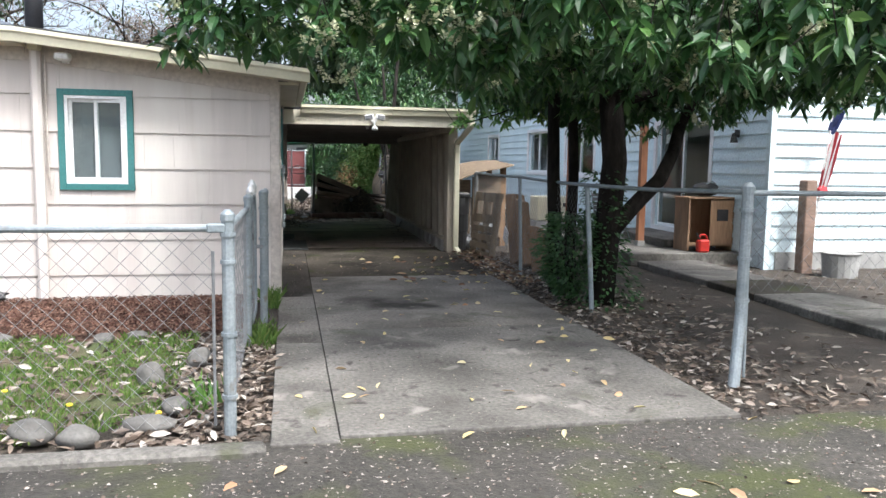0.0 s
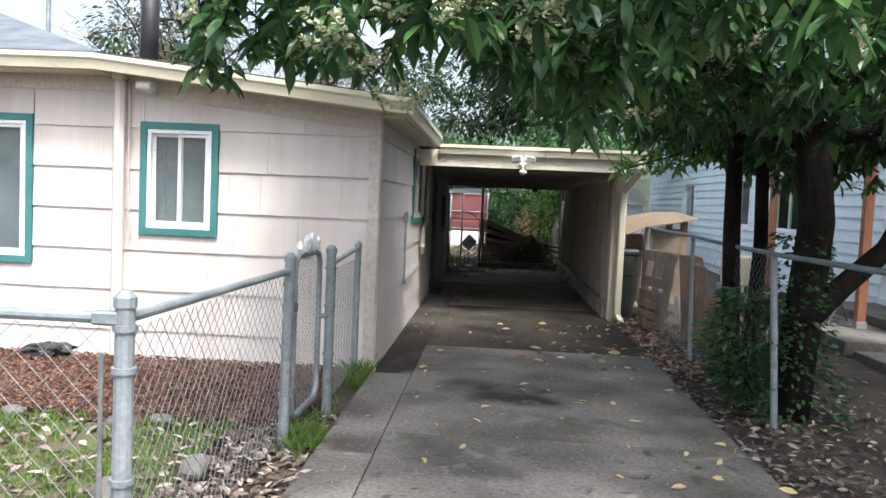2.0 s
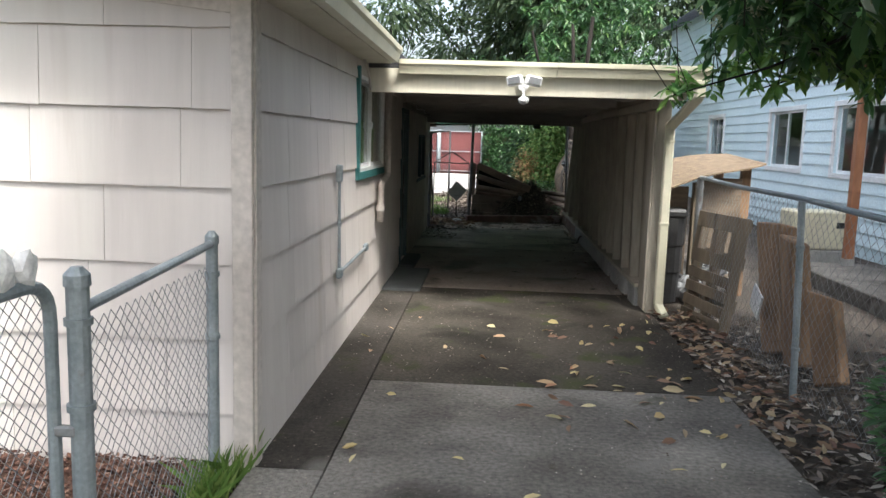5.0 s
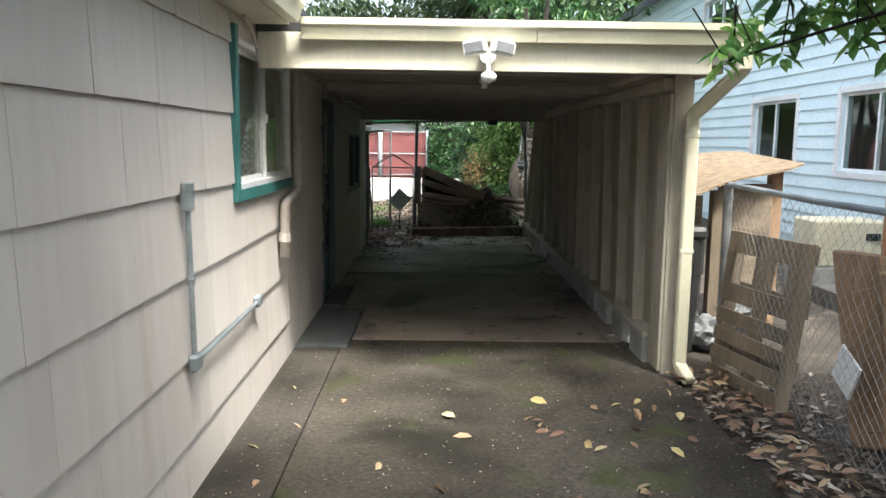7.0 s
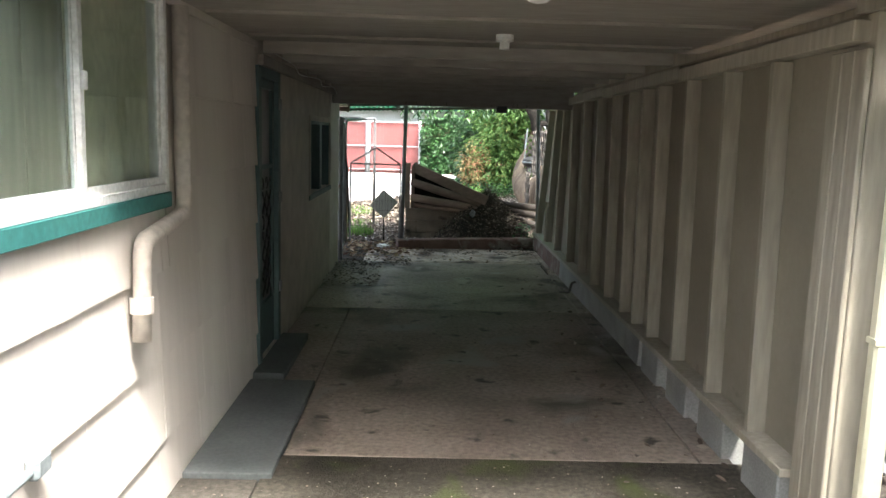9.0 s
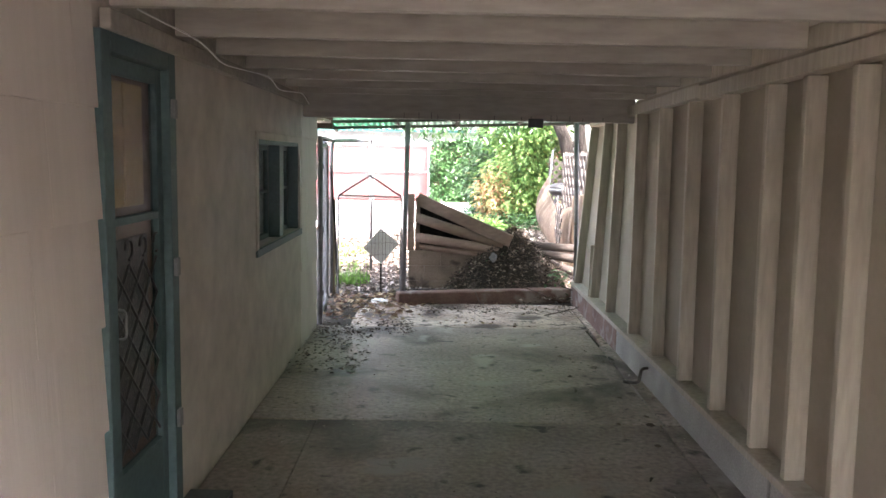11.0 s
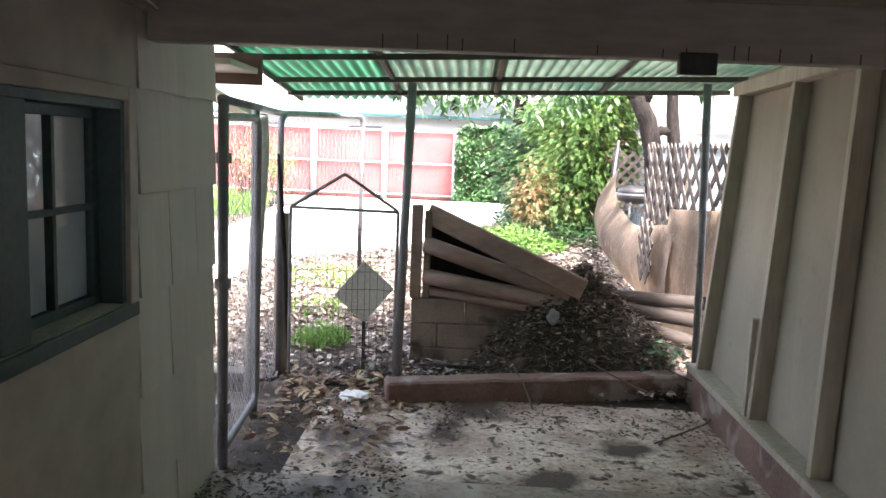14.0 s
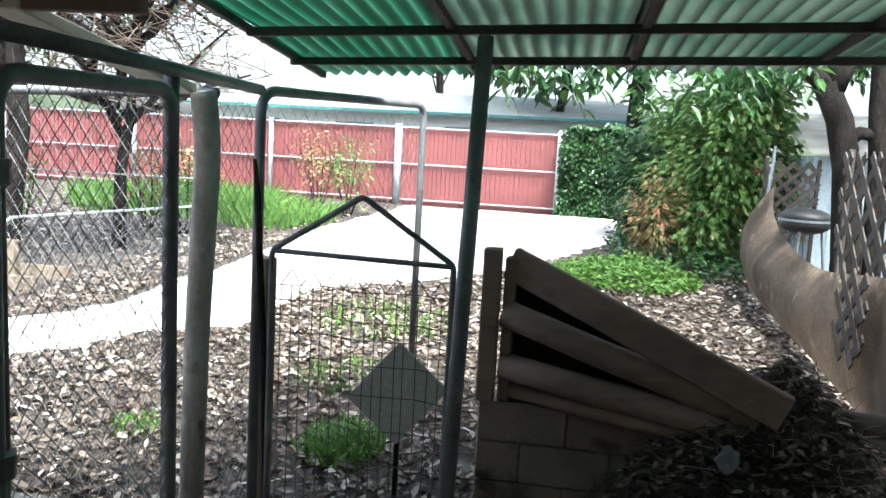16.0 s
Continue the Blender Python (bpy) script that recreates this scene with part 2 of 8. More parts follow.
REAR_SLAB = material("dirty_lightened_rear_concrete", ((0.3564, 0.2565, 0.1944), (0.648, 0.5438, 0.4568)), 0.65, 2.2, 32, grit=0.8, bump=0.7, bump_scale=80, depth=0.012, stops=(0.36, 0.62),
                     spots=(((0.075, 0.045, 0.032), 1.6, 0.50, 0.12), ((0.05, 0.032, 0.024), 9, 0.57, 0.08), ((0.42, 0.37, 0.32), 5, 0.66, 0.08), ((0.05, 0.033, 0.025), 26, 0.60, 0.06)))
CONCRETE_BLUE = material("grey_painted_step", ((0.0806, 0.0899, 0.093), (0.124, 0.1333, 0.1364)), 0.8, 2, 60, 0.2)
PAD = material("pale_yard_concrete", ((0.42, 0.41, 0.38), (0.55, 0.54, 0.51)), 0.9, 0.6, 60, 0.2)
APRON = material("mossy_gravel_apron", ((0.033, 0.03036, 0.02508), (0.0627, 0.05742, 0.04884)), 0.95, 1.2, 28, 1.0, 60, depth=0.015, grit=0.8,
                 spots=(((0.055, 0.062, 0.022), 1.4, 0.50, 0.14), ((0.045, 0.04, 0.032), 9, 0.60, 0.08), ((0.36, 0.33, 0.29), 38, 0.64, 0.04), ((0.05, 0.045, 0.04), 55, 0.64, 0.05)))
SOIL = material("damp_soil", ((0.036, 0.029, 0.023), (0.075, 0.061, 0.048)), 0.95, 1.6, 50, 0.9, 60, depth=0.03, spots=(((0.15, 0.125, 0.10), 3.5, 0.58, 0.1),))
MULCH = material("bark_mulch_bed", ((0.085, 0.045, 0.030), (0.15, 0.085, 0.058)), 0.95, 6, 70, 1.0, 70, depth=0.03)
STEEL = material("galvanised_steel", ((0.20, 0.235, 0.25), (0.30, 0.335, 0.35)), 0.5, 5, 60, 0.1, metal=0.35, spots=(((0.20, 0.19, 0.17), 8, 0.64, 0.1),))
STEEL_DARK = material("weathered_pipe_steel", ((0.13, 0.135, 0.14), (0.22, 0.225, 0.23)), 0.55, 6, 60, 0.15, metal=0.3, spots=(((0.12, 0.07, 0.045), 7, 0.66, 0.08),))
WIRE = material("galvanised_wire", ((0.1872, 0.1908, 0.1908), (0.2592, 0.2628, 0.2628)), 0.5, 20, 60, 0.0, metal=0.3)
RUST_WIRE = material("rusty_wire", ((0.10, 0.085, 0.075), (0.16, 0.14, 0.125)), 0.7, 20, 60, 0.0, metal=0.2)
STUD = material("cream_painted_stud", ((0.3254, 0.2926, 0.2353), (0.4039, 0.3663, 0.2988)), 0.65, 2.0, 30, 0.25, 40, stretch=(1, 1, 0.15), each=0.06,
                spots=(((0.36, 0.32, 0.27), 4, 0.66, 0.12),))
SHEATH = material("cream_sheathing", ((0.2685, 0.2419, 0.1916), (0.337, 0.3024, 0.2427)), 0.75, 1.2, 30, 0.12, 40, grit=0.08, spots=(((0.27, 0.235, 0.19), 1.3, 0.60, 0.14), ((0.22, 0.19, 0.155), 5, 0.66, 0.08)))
PLASTER = material("off_white_panel", ((0.43, 0.388, 0.332), (0.49, 0.446, 0.385)), 0.65, 1.0, 6, 0.03, spots=(((0.40, 0.36, 0.31), 1.6, 0.66, 0.1),))
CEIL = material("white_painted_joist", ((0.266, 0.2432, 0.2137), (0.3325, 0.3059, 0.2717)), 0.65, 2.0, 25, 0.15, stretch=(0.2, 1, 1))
BLOCK = material("concrete_block", ((0.26, 0.26, 0.25), (0.36, 0.36, 0.345)), 0.95, 3, 90, 0.5, 120, depth=0.006)
RED_SILL = material("worn_red_paint_concrete", ((0.1318, 0.07605, 0.06388), (0.1927, 0.1217, 0.1014)), 0.85, 3, 50, 0.3, spots=(((0.27, 0.24, 0.22), 4, 0.54, 0.1),))
SHINGLE_ROOF = material("asphalt_shingle", ((0.085, 0.10, 0.12), (0.15, 0.165, 0.185)), 0.95, 4, 120, 0.7, 120, depth=0.008)
DARK_ROOF = material("dark_rolled_roofing", ((0.03, 0.03, 0.032), (0.06, 0.06, 0.06)), 0.9, 3, 100, 0.4)
SIDING = material("pale_blue_siding", ((0.6313, 0.7597, 0.7972), (0.6955, 0.8186, 0.8507)), 0.6, 1.2, 40, 0.1)
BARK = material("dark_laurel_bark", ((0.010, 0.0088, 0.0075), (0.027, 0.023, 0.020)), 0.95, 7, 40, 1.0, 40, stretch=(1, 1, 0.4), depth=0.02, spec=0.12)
BLACK = material("black_plastic", ((0.015, 0.015, 0.016), (0.03, 0.03, 0.03)), 0.5, 5, 40, 0.05)
BLACK_PIPE = material("black_flue_pipe", ((0.012, 0.012, 0.014), (0.025, 0.025, 0.028)), 0.5, 5, 40, 0.05)
WHITE = material("white_plastic", ((0.74, 0.74, 0.72), (0.80, 0.80, 0.78)), 0.4, 5, 40, 0.02)
WOOD_GREY = material("weathered_grey_wood", ((0.135, 0.105, 0.072), (0.225, 0.178, 0.125)), 0.85, 3, 30, 0.5, 45, stretch=(1, 1, 0.2), each=0.2, coords="Object", spots=(((0.12, 0.095, 0.07), 4, 0.60, 0.1),))
WOOD_RAW = material("raw_orange_timber", ((0.20, 0.125, 0.075), (0.31, 0.195, 0.115)), 0.85, 3, 30, 0.5, 45, stretch=(1, 1, 0.2), coords="Object", spots=(((0.38, 0.26, 0.16), 3, 0.62, 0.08), ((0.12, 0.085, 0.06), 2.2, 0.60, 0.1)))
WOOD_PLY = material("weathered_plywood", ((0.16, 0.122, 0.088), (0.27, 0.212, 0.155)), 0.85, 3, 30, 0.5, 45, stretch=(0.3, 1, 1), coords="Object", grit=0.5, spots=(((0.13, 0.095, 0.07), 1.6, 0.56, 0.12), ((0.33, 0.275, 0.21), 4, 0.62, 0.08)))
WOOD_POST = material("orange_stained_post", ((0.26, 0.11, 0.055), (0.34, 0.155, 0.08)), 0.75, 3, 30, 0.2, stretch=(1, 1, 0.2))
# Darkened copy of the brown log, carrying the shade on the right-hand rails.
LOG_SHADED = material("shaded_brown_log", ((0.0162, 0.01224, 0.01008), (0.0306, 0.02304, 0.01908)), 0.9, 3, 30, 0.5, 40, stretch=(0.25, 1, 1), coords="Object")
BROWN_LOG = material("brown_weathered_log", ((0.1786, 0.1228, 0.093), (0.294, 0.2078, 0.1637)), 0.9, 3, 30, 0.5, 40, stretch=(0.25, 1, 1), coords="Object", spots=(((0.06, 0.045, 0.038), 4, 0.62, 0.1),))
RED_SLAT = material("red_fence_slat", ((0.13, 0.036, 0.036), (0.18, 0.052, 0.050)), 0.6, 1.5, 40, 0.1)
STONE = material("river_stone", ((0.095, 0.09, 0.082), (0.165, 0.16, 0.148)), 0.85, 5, 60, 0.3, coords="Object", each=0.2)
LAUREL = leaf_material("laurel_leaf", ((0.026, 0.072, 0.026), (0.040, 0.108, 0.034), (0.065, 0.150, 0.040), (0.11, 0.20, 0.050)), 0.36, 0.32, (0, 0.45, 0.85, 1))
YOUNG = leaf_material("young_laurel_leaf", ((0.075, 0.195, 0.0525), (0.15, 0.3, 0.0675), (0.255, 0.42, 0.105)), 0.36, 0.42)
BLOCK_DARK = material("damp_brown_block", ((0.1615, 0.1248, 0.099), (0.255, 0.2, 0.1605)), 0.95, 3, 60, 0.5, 90, depth=0.006, spots=(((0.06, 0.048, 0.04), 4, 0.58, 0.1),))
SPIKE = leaf_material("laurel_flower", ((0.36, 0.40, 0.22), (0.55, 0.56, 0.38), (0.66, 0.66, 0.52)), 0.8, 0.2)
SHRUB = leaf_material("shrub_leaf", ((0.042, 0.10, 0.042), (0.065, 0.145, 0.055), (0.10, 0.19, 0.07)), 0.45, 0.3)
IVY = leaf_material("ivy_leaf", ((0.018, 0.055, 0.018), (0.03, 0.085, 0.025), (0.05, 0.12, 0.035)), 0.4, 0.2)
VINE = leaf_material("bright_vine_leaf", ((0.075, 0.16, 0.045), (0.14, 0.26, 0.075), (0.24, 0.36, 0.12), (0.36, 0.34, 0.14)), 0.45, 0.5, (0, 0.4, 0.9, 1))
FARLEAF = leaf_material("far_tree_leaf", ((0.022, 0.050, 0.02), (0.04, 0.075, 0.028), (0.075, 0.115, 0.045)), 0.6, 0.3)
GRASS = leaf_material("lawn_grass", ((0.075, 0.155, 0.028), (0.12, 0.21, 0.04), (0.19, 0.25, 0.07)), 0.6, 0.4)
WEED = leaf_material("bright_weed", ((0.07, 0.17, 0.03), (0.11, 0.23, 0.04), (0.17, 0.29, 0.07)), 0.6, 0.35)
LITTER = leaf_material("dead_leaf", ((0.055, 0.040, 0.030), (0.108, 0.080, 0.060), (0.20, 0.155, 0.120), (0.34, 0.292, 0.242), (0.50, 0.462, 0.41)), 0.5, 0.1, (0, 0.33, 0.62, 0.84, 1))
CHIP = leaf_material("bark_chip", ((0.045, 0.02, 0.014), (0.085, 0.038, 0.026), (0.14, 0.068, 0.046), (0.24, 0.15, 0.11)), 0.95, 0.0)
YELLOW_LEAF = leaf_material("fallen_yellow_leaf", ((0.42, 0.27, 0.16), (0.58, 0.48, 0.22), (0.62, 0.56, 0.34), (0.36, 0.16, 0.09)), 0.7, 0.15)
TWIG = leaf_material("dry_twig", ((0.06, 0.045, 0.035), (0.14, 0.105, 0.08), (0.25, 0.20, 0.155)), 0.9, 0.0)

# ---- ground ----
WALL_X, FRONT_Y = -0.095, 8.80


def lift(x, y):
    """Height of the bare ground."""
    z = -0.045 + 0.018 * noise.noise(Vector((x * 0.9, y * 0.9, 0))) + 0.01 * noise.noise(Vector((x * 4, y * 4, 3)))
    if y > 21.0:
        z += min(0.47, (y - 21.0) * 0.036)
    if x > 3.4 and y < 21.0:
        z += min(0.06, (x - 3.4) * 0.05)
    return z


def ground_sheet():
    bm = bmesh.new()
    xs = [-200, -80, -30, -14] + [-9 + 0.3 * i for i in range(64)] + [12, 16, 30, 80, 200]
    ys = [-200, -60, -20, -6] + [-2 + 0.3 * i for i in range(140)] + [44, 60, 100, 240]
    rows = [[bm.verts.new((x, y, lift(x, y))) for x in xs] for y in ys]
    for a, b in zip(rows, rows[1:]):
        for i in range(len(xs) - 1):
            bm.faces.new((a[i], a[i + 1], b[i + 1], b[i]))
    return solo("ground", bm, SOIL, "damp brown earth strewn with leaves round the houses", "ground", "structure", smooth=True)


ground_sheet()


def bed(name, xy, z, mat, label, category="ground", kind="structure", rise=0.02, step=0.12):
    """A low patch of loose ground inside an outline."""
    xs, ys = [p[0] for p in xy], [p[1] for p in xy]

    def inside(x, y):
        ok = False
        for (xa, ya), (xb, yb) in zip(xy, xy[1:] + xy[:1]):
            if (ya > y) != (yb > y) and x < (xb - xa) * (y - ya) / (yb - ya) + xa:
                ok = not ok
        return ok
    bm = bmesh.new()
    grid = {}
    nx, ny = int((max(xs) - min(xs)) / step) + 1, int((max(ys) - min(ys)) / step) + 1
    for j in range(ny):
        for i in range(nx):
            x, y = min(xs) + i * step, min(ys) + j * step
            quad = [(i, j), (i + 1, j), (i + 1, j + 1), (i, j + 1)]
            if inside(x + step / 2, y + step / 2):
                vs = []
                for a, b in quad:
                    if (a, b) not in grid:
                        px, py = min(xs) + a * step, min(ys) + b * step
                        px += 0.05 * noise.noise(Vector((px * 5, py * 5, 1)))
                        py += 0.05 * noise.noise(Vector((px * 5, py * 5, 8)))
                        grid[(a, b)] = bm.verts.new((px, py, (z(px, py) if callable(z) else z) + rise * noise.noise(Vector((px * 3, py * 3, 5)))))
                    vs.append(grid[(a, b)])
                bm.faces.new(vs)
    for e in [e for e in bm.edges if e.is_boundary]:
        for v in e.verts:
            v.co.z = min(v.co.z, (z(v.co.x, v.co.y) if callable(z) else z) - 0.05)
    return solo(name, bm, mat, label, category, kind, smooth=True)


LAWN_SOIL = material("lawn_soil", ((0.07, 0.09, 0.03), (0.10, 0.075, 0.05)), 0.95, 2.5, 60, 0.8, 60, depth=0.02)
bed("lawn", [(-9, 4.0), (-1.2, 4.45), (-0.75, 5.4), (-0.6, 6.3), (-1.3, 6.9), (-9, 7.1)], 0.0, LAWN_SOIL, "patchy green lawn beside the driveway")
bed("mulch_bed", [(-9, 7.0), (-1.3, 6.9), (-0.45, 6.9), (-0.36, 8.80), (-9, 8.80)], 0.03, MULCH, "red-brown bark mulch bed along the house wall", rise=0.04)

# ---- driveway ----
driveway = thing("driveway", (1.3, 4.2, -0.1), "worn grey concrete driveway in cast slabs", "driveway", kind="structure")


def slab(name, x0, x1, y0, y1, mat, top=0.0, label="", under=driveway, thick=0.14):
    bm = bmesh.new()
    box(bm, x0, x1, y0, y1, top - thick, top, 0.004)
    return part(name, bm, mat, under, label)


slab("slab", 0.279, 2.74, 4.22, 6.98, CONCRETE)
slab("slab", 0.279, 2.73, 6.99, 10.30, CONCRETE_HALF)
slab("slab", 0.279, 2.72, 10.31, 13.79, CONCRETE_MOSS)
slab("edge_slab", -0.10, 0.272, 4.12, 6.5, CONCRETE)
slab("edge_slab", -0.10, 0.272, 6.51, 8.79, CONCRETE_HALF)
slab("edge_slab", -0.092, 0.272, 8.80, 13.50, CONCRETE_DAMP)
slab("step_slab", -0.085, 0.335, 13.51, 14.93, CONCRETE_BLUE, 0.025, "smooth blue-grey concrete pad")
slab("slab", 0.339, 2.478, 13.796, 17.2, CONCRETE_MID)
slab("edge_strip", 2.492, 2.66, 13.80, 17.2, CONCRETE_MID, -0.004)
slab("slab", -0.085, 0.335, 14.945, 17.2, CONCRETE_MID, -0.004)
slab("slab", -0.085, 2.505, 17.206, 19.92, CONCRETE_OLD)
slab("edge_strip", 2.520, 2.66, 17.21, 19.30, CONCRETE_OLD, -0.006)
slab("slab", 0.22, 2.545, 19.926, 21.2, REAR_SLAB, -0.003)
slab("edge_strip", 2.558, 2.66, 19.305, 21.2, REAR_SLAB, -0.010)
slab("threshold", -0.085, 0.12, 15.0, 16.05, CONCRETE_BLUE, 0.045, "low concrete door threshold")
bm = bmesh.new()
box(bm, -9, 9, -3.0, 4.20, -0.12, -0.012, 0.006)
solo("apron", bm, APRON, "mossy pebbled concrete street apron", "pavement", "structure")
bm = bmesh.new()
box(bm, -9, -0.12, 3.98, 4.12, -0.1, 0.035, 0.02)
solo("lawn_kerb", bm, CONCRETE, "low worn concrete kerb edging the lawn", "kerb", "structure")


# ---- the beige house ----
def holed(bm, axis, at, thick, a0, a1, z0, z1, holes):
    """A wall slab along x or y with openings (a0, a1, z0, z1) cut through."""
    cuts = sorted({a0, a1, *[h[0] for h in holes], *[h[1] for h in holes]})
    for p, q in zip(cuts, cuts[1:]):
        zs = [(z0, z1)]
        for h in holes:
            if h[0] <= p + 1e-6 and h[1] >= q - 1e-6:
                out = []
                for s, e in zs:
                    if h[2] > s:
                        out.append((s, min(e, h[2])))
                    if h[3] < e:
                        out.append((max(s, h[3]), e))
                zs = out
        for s, e in zs:
            if axis == "y":
                box(bm, at - thick, at, p, q, s, e)
            else:
                box(bm, p, q, at, at + thick, s, e)


house = thing("house", (-4, 14, -0.1), "low beige shingled house with teal window trim", "house")
W2 = (11.83, 13.40, 1.36, 2.20)
DOOR = (15.20, 15.90, 0.04, 2.05)
W3 = (17.50, 18.96, 1.03, 1.73)
W1 = (-2.265, -1.655, 1.24, 2.155)
W0 = (-5.0, -3.43, 0.92, 2.19)
bm = bmesh.new()
holed(bm, "y", WALL_X - 0.012, 0.13, 8.95, 19.90, -0.1, 2.44, [W2, DOOR, W3])
bmesh.ops.remove_doubles(bm, verts=bm.verts, dist=0.0005)
side_wall = part("wall_east", bm, BEIGE, house)
bm = bmesh.new()
holed(bm, "x", FRONT_Y + 0.012, 0.13, -9.0, -0.108, -0.1, 2.5, [W1, W0])
bmesh.ops.remove_doubles(bm, verts=bm.verts, dist=0.0005)
front_wall = part("wall_south", bm, BEIGE, house)
bm = bmesh.new()
holed(bm, "x", 19.765, 0.13, -9, -0.24, -0.1, 2.5, [(-2.3, -0.55, 0.85, 2.0)])
bmesh.ops.remove_doubles(bm, verts=bm.verts, dist=0.0005)
part("wall_north", bm, BEIGE, house)
part("wall_west", boxm(-9.12, -9, 8.95, 19.9, -0.1, 2.5), BEIGE, house)
part("interior_floor", boxm(-9, -0.24, 8.95, 19.75, 0.1, 0.2), ROOM, house)
part("interior_wall", boxm(-3.1, -3.0, 8.95, 19.75, 0.2, 2.5), ROOM, house)
part("interior_ceiling", boxm(-9, -0.24, 8.95, 19.75, 2.46, 2.5), ROOM, house)


def roof_plane(name, pts, mat, thick=0.06):
    bm = bmesh.new()
    top = [bm.verts.new(p) for p in pts]
    low = [bm.verts.new((p[0], p[1], p[2] - thick)) for p in pts]
    bm.faces.new(top)
    bm.faces.new(low[::-1])
    for i in range(len(pts)):
        j = (i + 1) % len(pts)
        bm.faces.new((top[i], low[i], low[j], top[j]))
    bmesh.ops.recalc_face_normals(bm, faces=bm.faces)
    return part(name, bm, mat, house)


KX, KZ, EY = -2.62, 2.80, 8.50
roof_plane("roof", [(KX, EY, KZ), (-12, EY, KZ), (-12, 12.5, 4.15), (-6.6, 12.5, 4.15)], SHINGLE_ROOF)
roof_plane("roof", [(KX, EY, KZ), (-6.6, 12.5, 4.15), (-6.6, 16.6, 4.15), (KX, 20.4, KZ)], SHINGLE_ROOF)
roof_plane("roof", [(-6.6, 12.5, 4.15), (-12, 12.5, 4.15), (-12, 16.6, 4.15), (-6.6, 16.6, 4.15)], SHINGLE_ROOF)
roof_plane("roof", [(-6.6, 16.6, 4.15), (-12, 16.6, 4.15), (-12, 20.4, KZ), (KX, 20.4, KZ)], SHINGLE_ROOF)
roof_plane("addition_roof", [(KX, EY, KZ), (KX, 20.4, KZ), (0.135, 20.4, 2.50), (0.135, EY, 2.50)], DARK_ROOF)


def fascia(name, a, b, h=0.135, deep=0.10):
    """A gutter with a rolled lip, hollow on top, from a to b (top back edge)."""
    a, b = Vector(a), Vector(b)
    d = (b - a).normalized()
    out = d.cross(Vector((0, 0, 1))).normalized()
    prof = [(0, 0), (0, -h), (deep * 0.62, -h), (deep * 0.80, -h * 0.45), (deep, -h * 0.30), (deep, 0), (deep - 0.012, 0), (deep - 0.014, -0.012), (0.012, -0.012)]
    bm = bmesh.new()
    ra = [bm.verts.new(a + out * p + Vector((0, 0, q))) for p, q in prof]
    rb = [bm.verts.new(b + out * p + Vector((0, 0, q))) for p, q in prof]
    n = len(prof)
    for i in range(n):
        bm.faces.new((ra[i], ra[(i + 1) % n], rb[(i + 1) % n], rb[i]))
    bm.faces.new(ra[::-1])
    bm.faces.new(rb)
    bmesh.ops.recalc_face_normals(bm, faces=bm.faces)
    return part(name, bm, CREAM, house)


fascia("gutter", (-9.5, EY, KZ - 0.03), (KX, EY, KZ - 0.03))
fascia("gutter", (KX, EY, KZ - 0.03), (0.235, EY, 2.47))
fascia("gutter", (0.135, EY, 2.47), (0.135, 12.22, 2.47))
# soffits under the overhangs
part("soffit", boxm(-9, KX, EY + 0.01, FRONT_Y + 0.01, KZ - 0.17, KZ - 0.13), CREAM_BOARD, house)
bm = bmesh.new()
beam(bm, (KX, (EY + FRONT_Y) / 2, KZ - 0.13), (0.13, (EY + FRONT_Y) / 2, 2.37), FRONT_Y - EY - 0.01, 0.03)
part("soffit", bm, CREAM_BOARD, house)
part("soffit", boxm(WALL_X - 0.01, 0.125, 8.80, 12.3, 2.335, 2.365), CREAM_BOARD, house)

bm = bmesh.new()
beam(bm, (KX, FRONT_Y + 0.004, KZ - 0.22), (-0.10, FRONT_Y + 0.004, 2.30), 0.03, 0.17)
part("frieze_board", bm, BEIGE, house)
part("frieze_board", boxm(-9, KX - 0.005, FRONT_Y - 0.01, FRONT_Y + 0.02, 2.49, KZ - 0.14, 0.003), BEIGE, house)
# corner board, baseboards and flashing
part("corner_board", boxm(-0.185, -0.083, 8.775, 8.805, -0.05, 2.36, 0.004), BEIGE, house)
part("corner_board", boxm(-0.10, -0.072, 8.806, 8.90, -0.05, 2.36, 0.004), BEIGE, house)

# ---- the carport ----
carport = thing("carport", (1.3, 12.35, 0), "open-ended cream carport with exposed studs and joists", "carport")
FZ = 2.08
part("front_fascia", boxm(-0.08, 2.72, 12.35, 12.39, FZ, 2.30, 0.004), CREAM_BOARD, carport)
part("fascia_end", boxm(2.72, 2.92, 12.355, 12.385, FZ + 0.06, 2.30, 0.004), CREAM_BOARD, carport)
bm = bmesh.new()
prof = [(0, 0), (0, -0.125), (-0.062, -0.125), (-0.08, -0.056), (-0.10, -0.04), (-0.10, 0), (-0.088, 0), (-0.085, -0.012), (-0.012, -0.012)]
for x0, x1 in ((0.20, 1.62), (1.625, 2.98)):
    ra = [bm.verts.new((x0, 12.348 + p, 2.375 + q)) for p, q in prof]
    rb = [bm.verts.new((x1, 12.348 + p, 2.375 + q)) for p, q in prof]
    for i in range(len(prof)):
        bm.faces.new((ra[i], ra[(i + 1) % len(prof)], rb[(i + 1) % len(prof)], rb[i]))
    bm.faces.new(ra[::-1])
    bm.faces.new(rb)
bmesh.ops.recalc_face_normals(bm, faces=bm.faces)
part("gutter", bm, CREAM, carport)
part("roof_deck", boxm(-0.09, 2.95, 12.36, 19.40, 2.305, 2.385), DARK_ROOF, carport)
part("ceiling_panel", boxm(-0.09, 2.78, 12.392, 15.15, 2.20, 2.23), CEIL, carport)
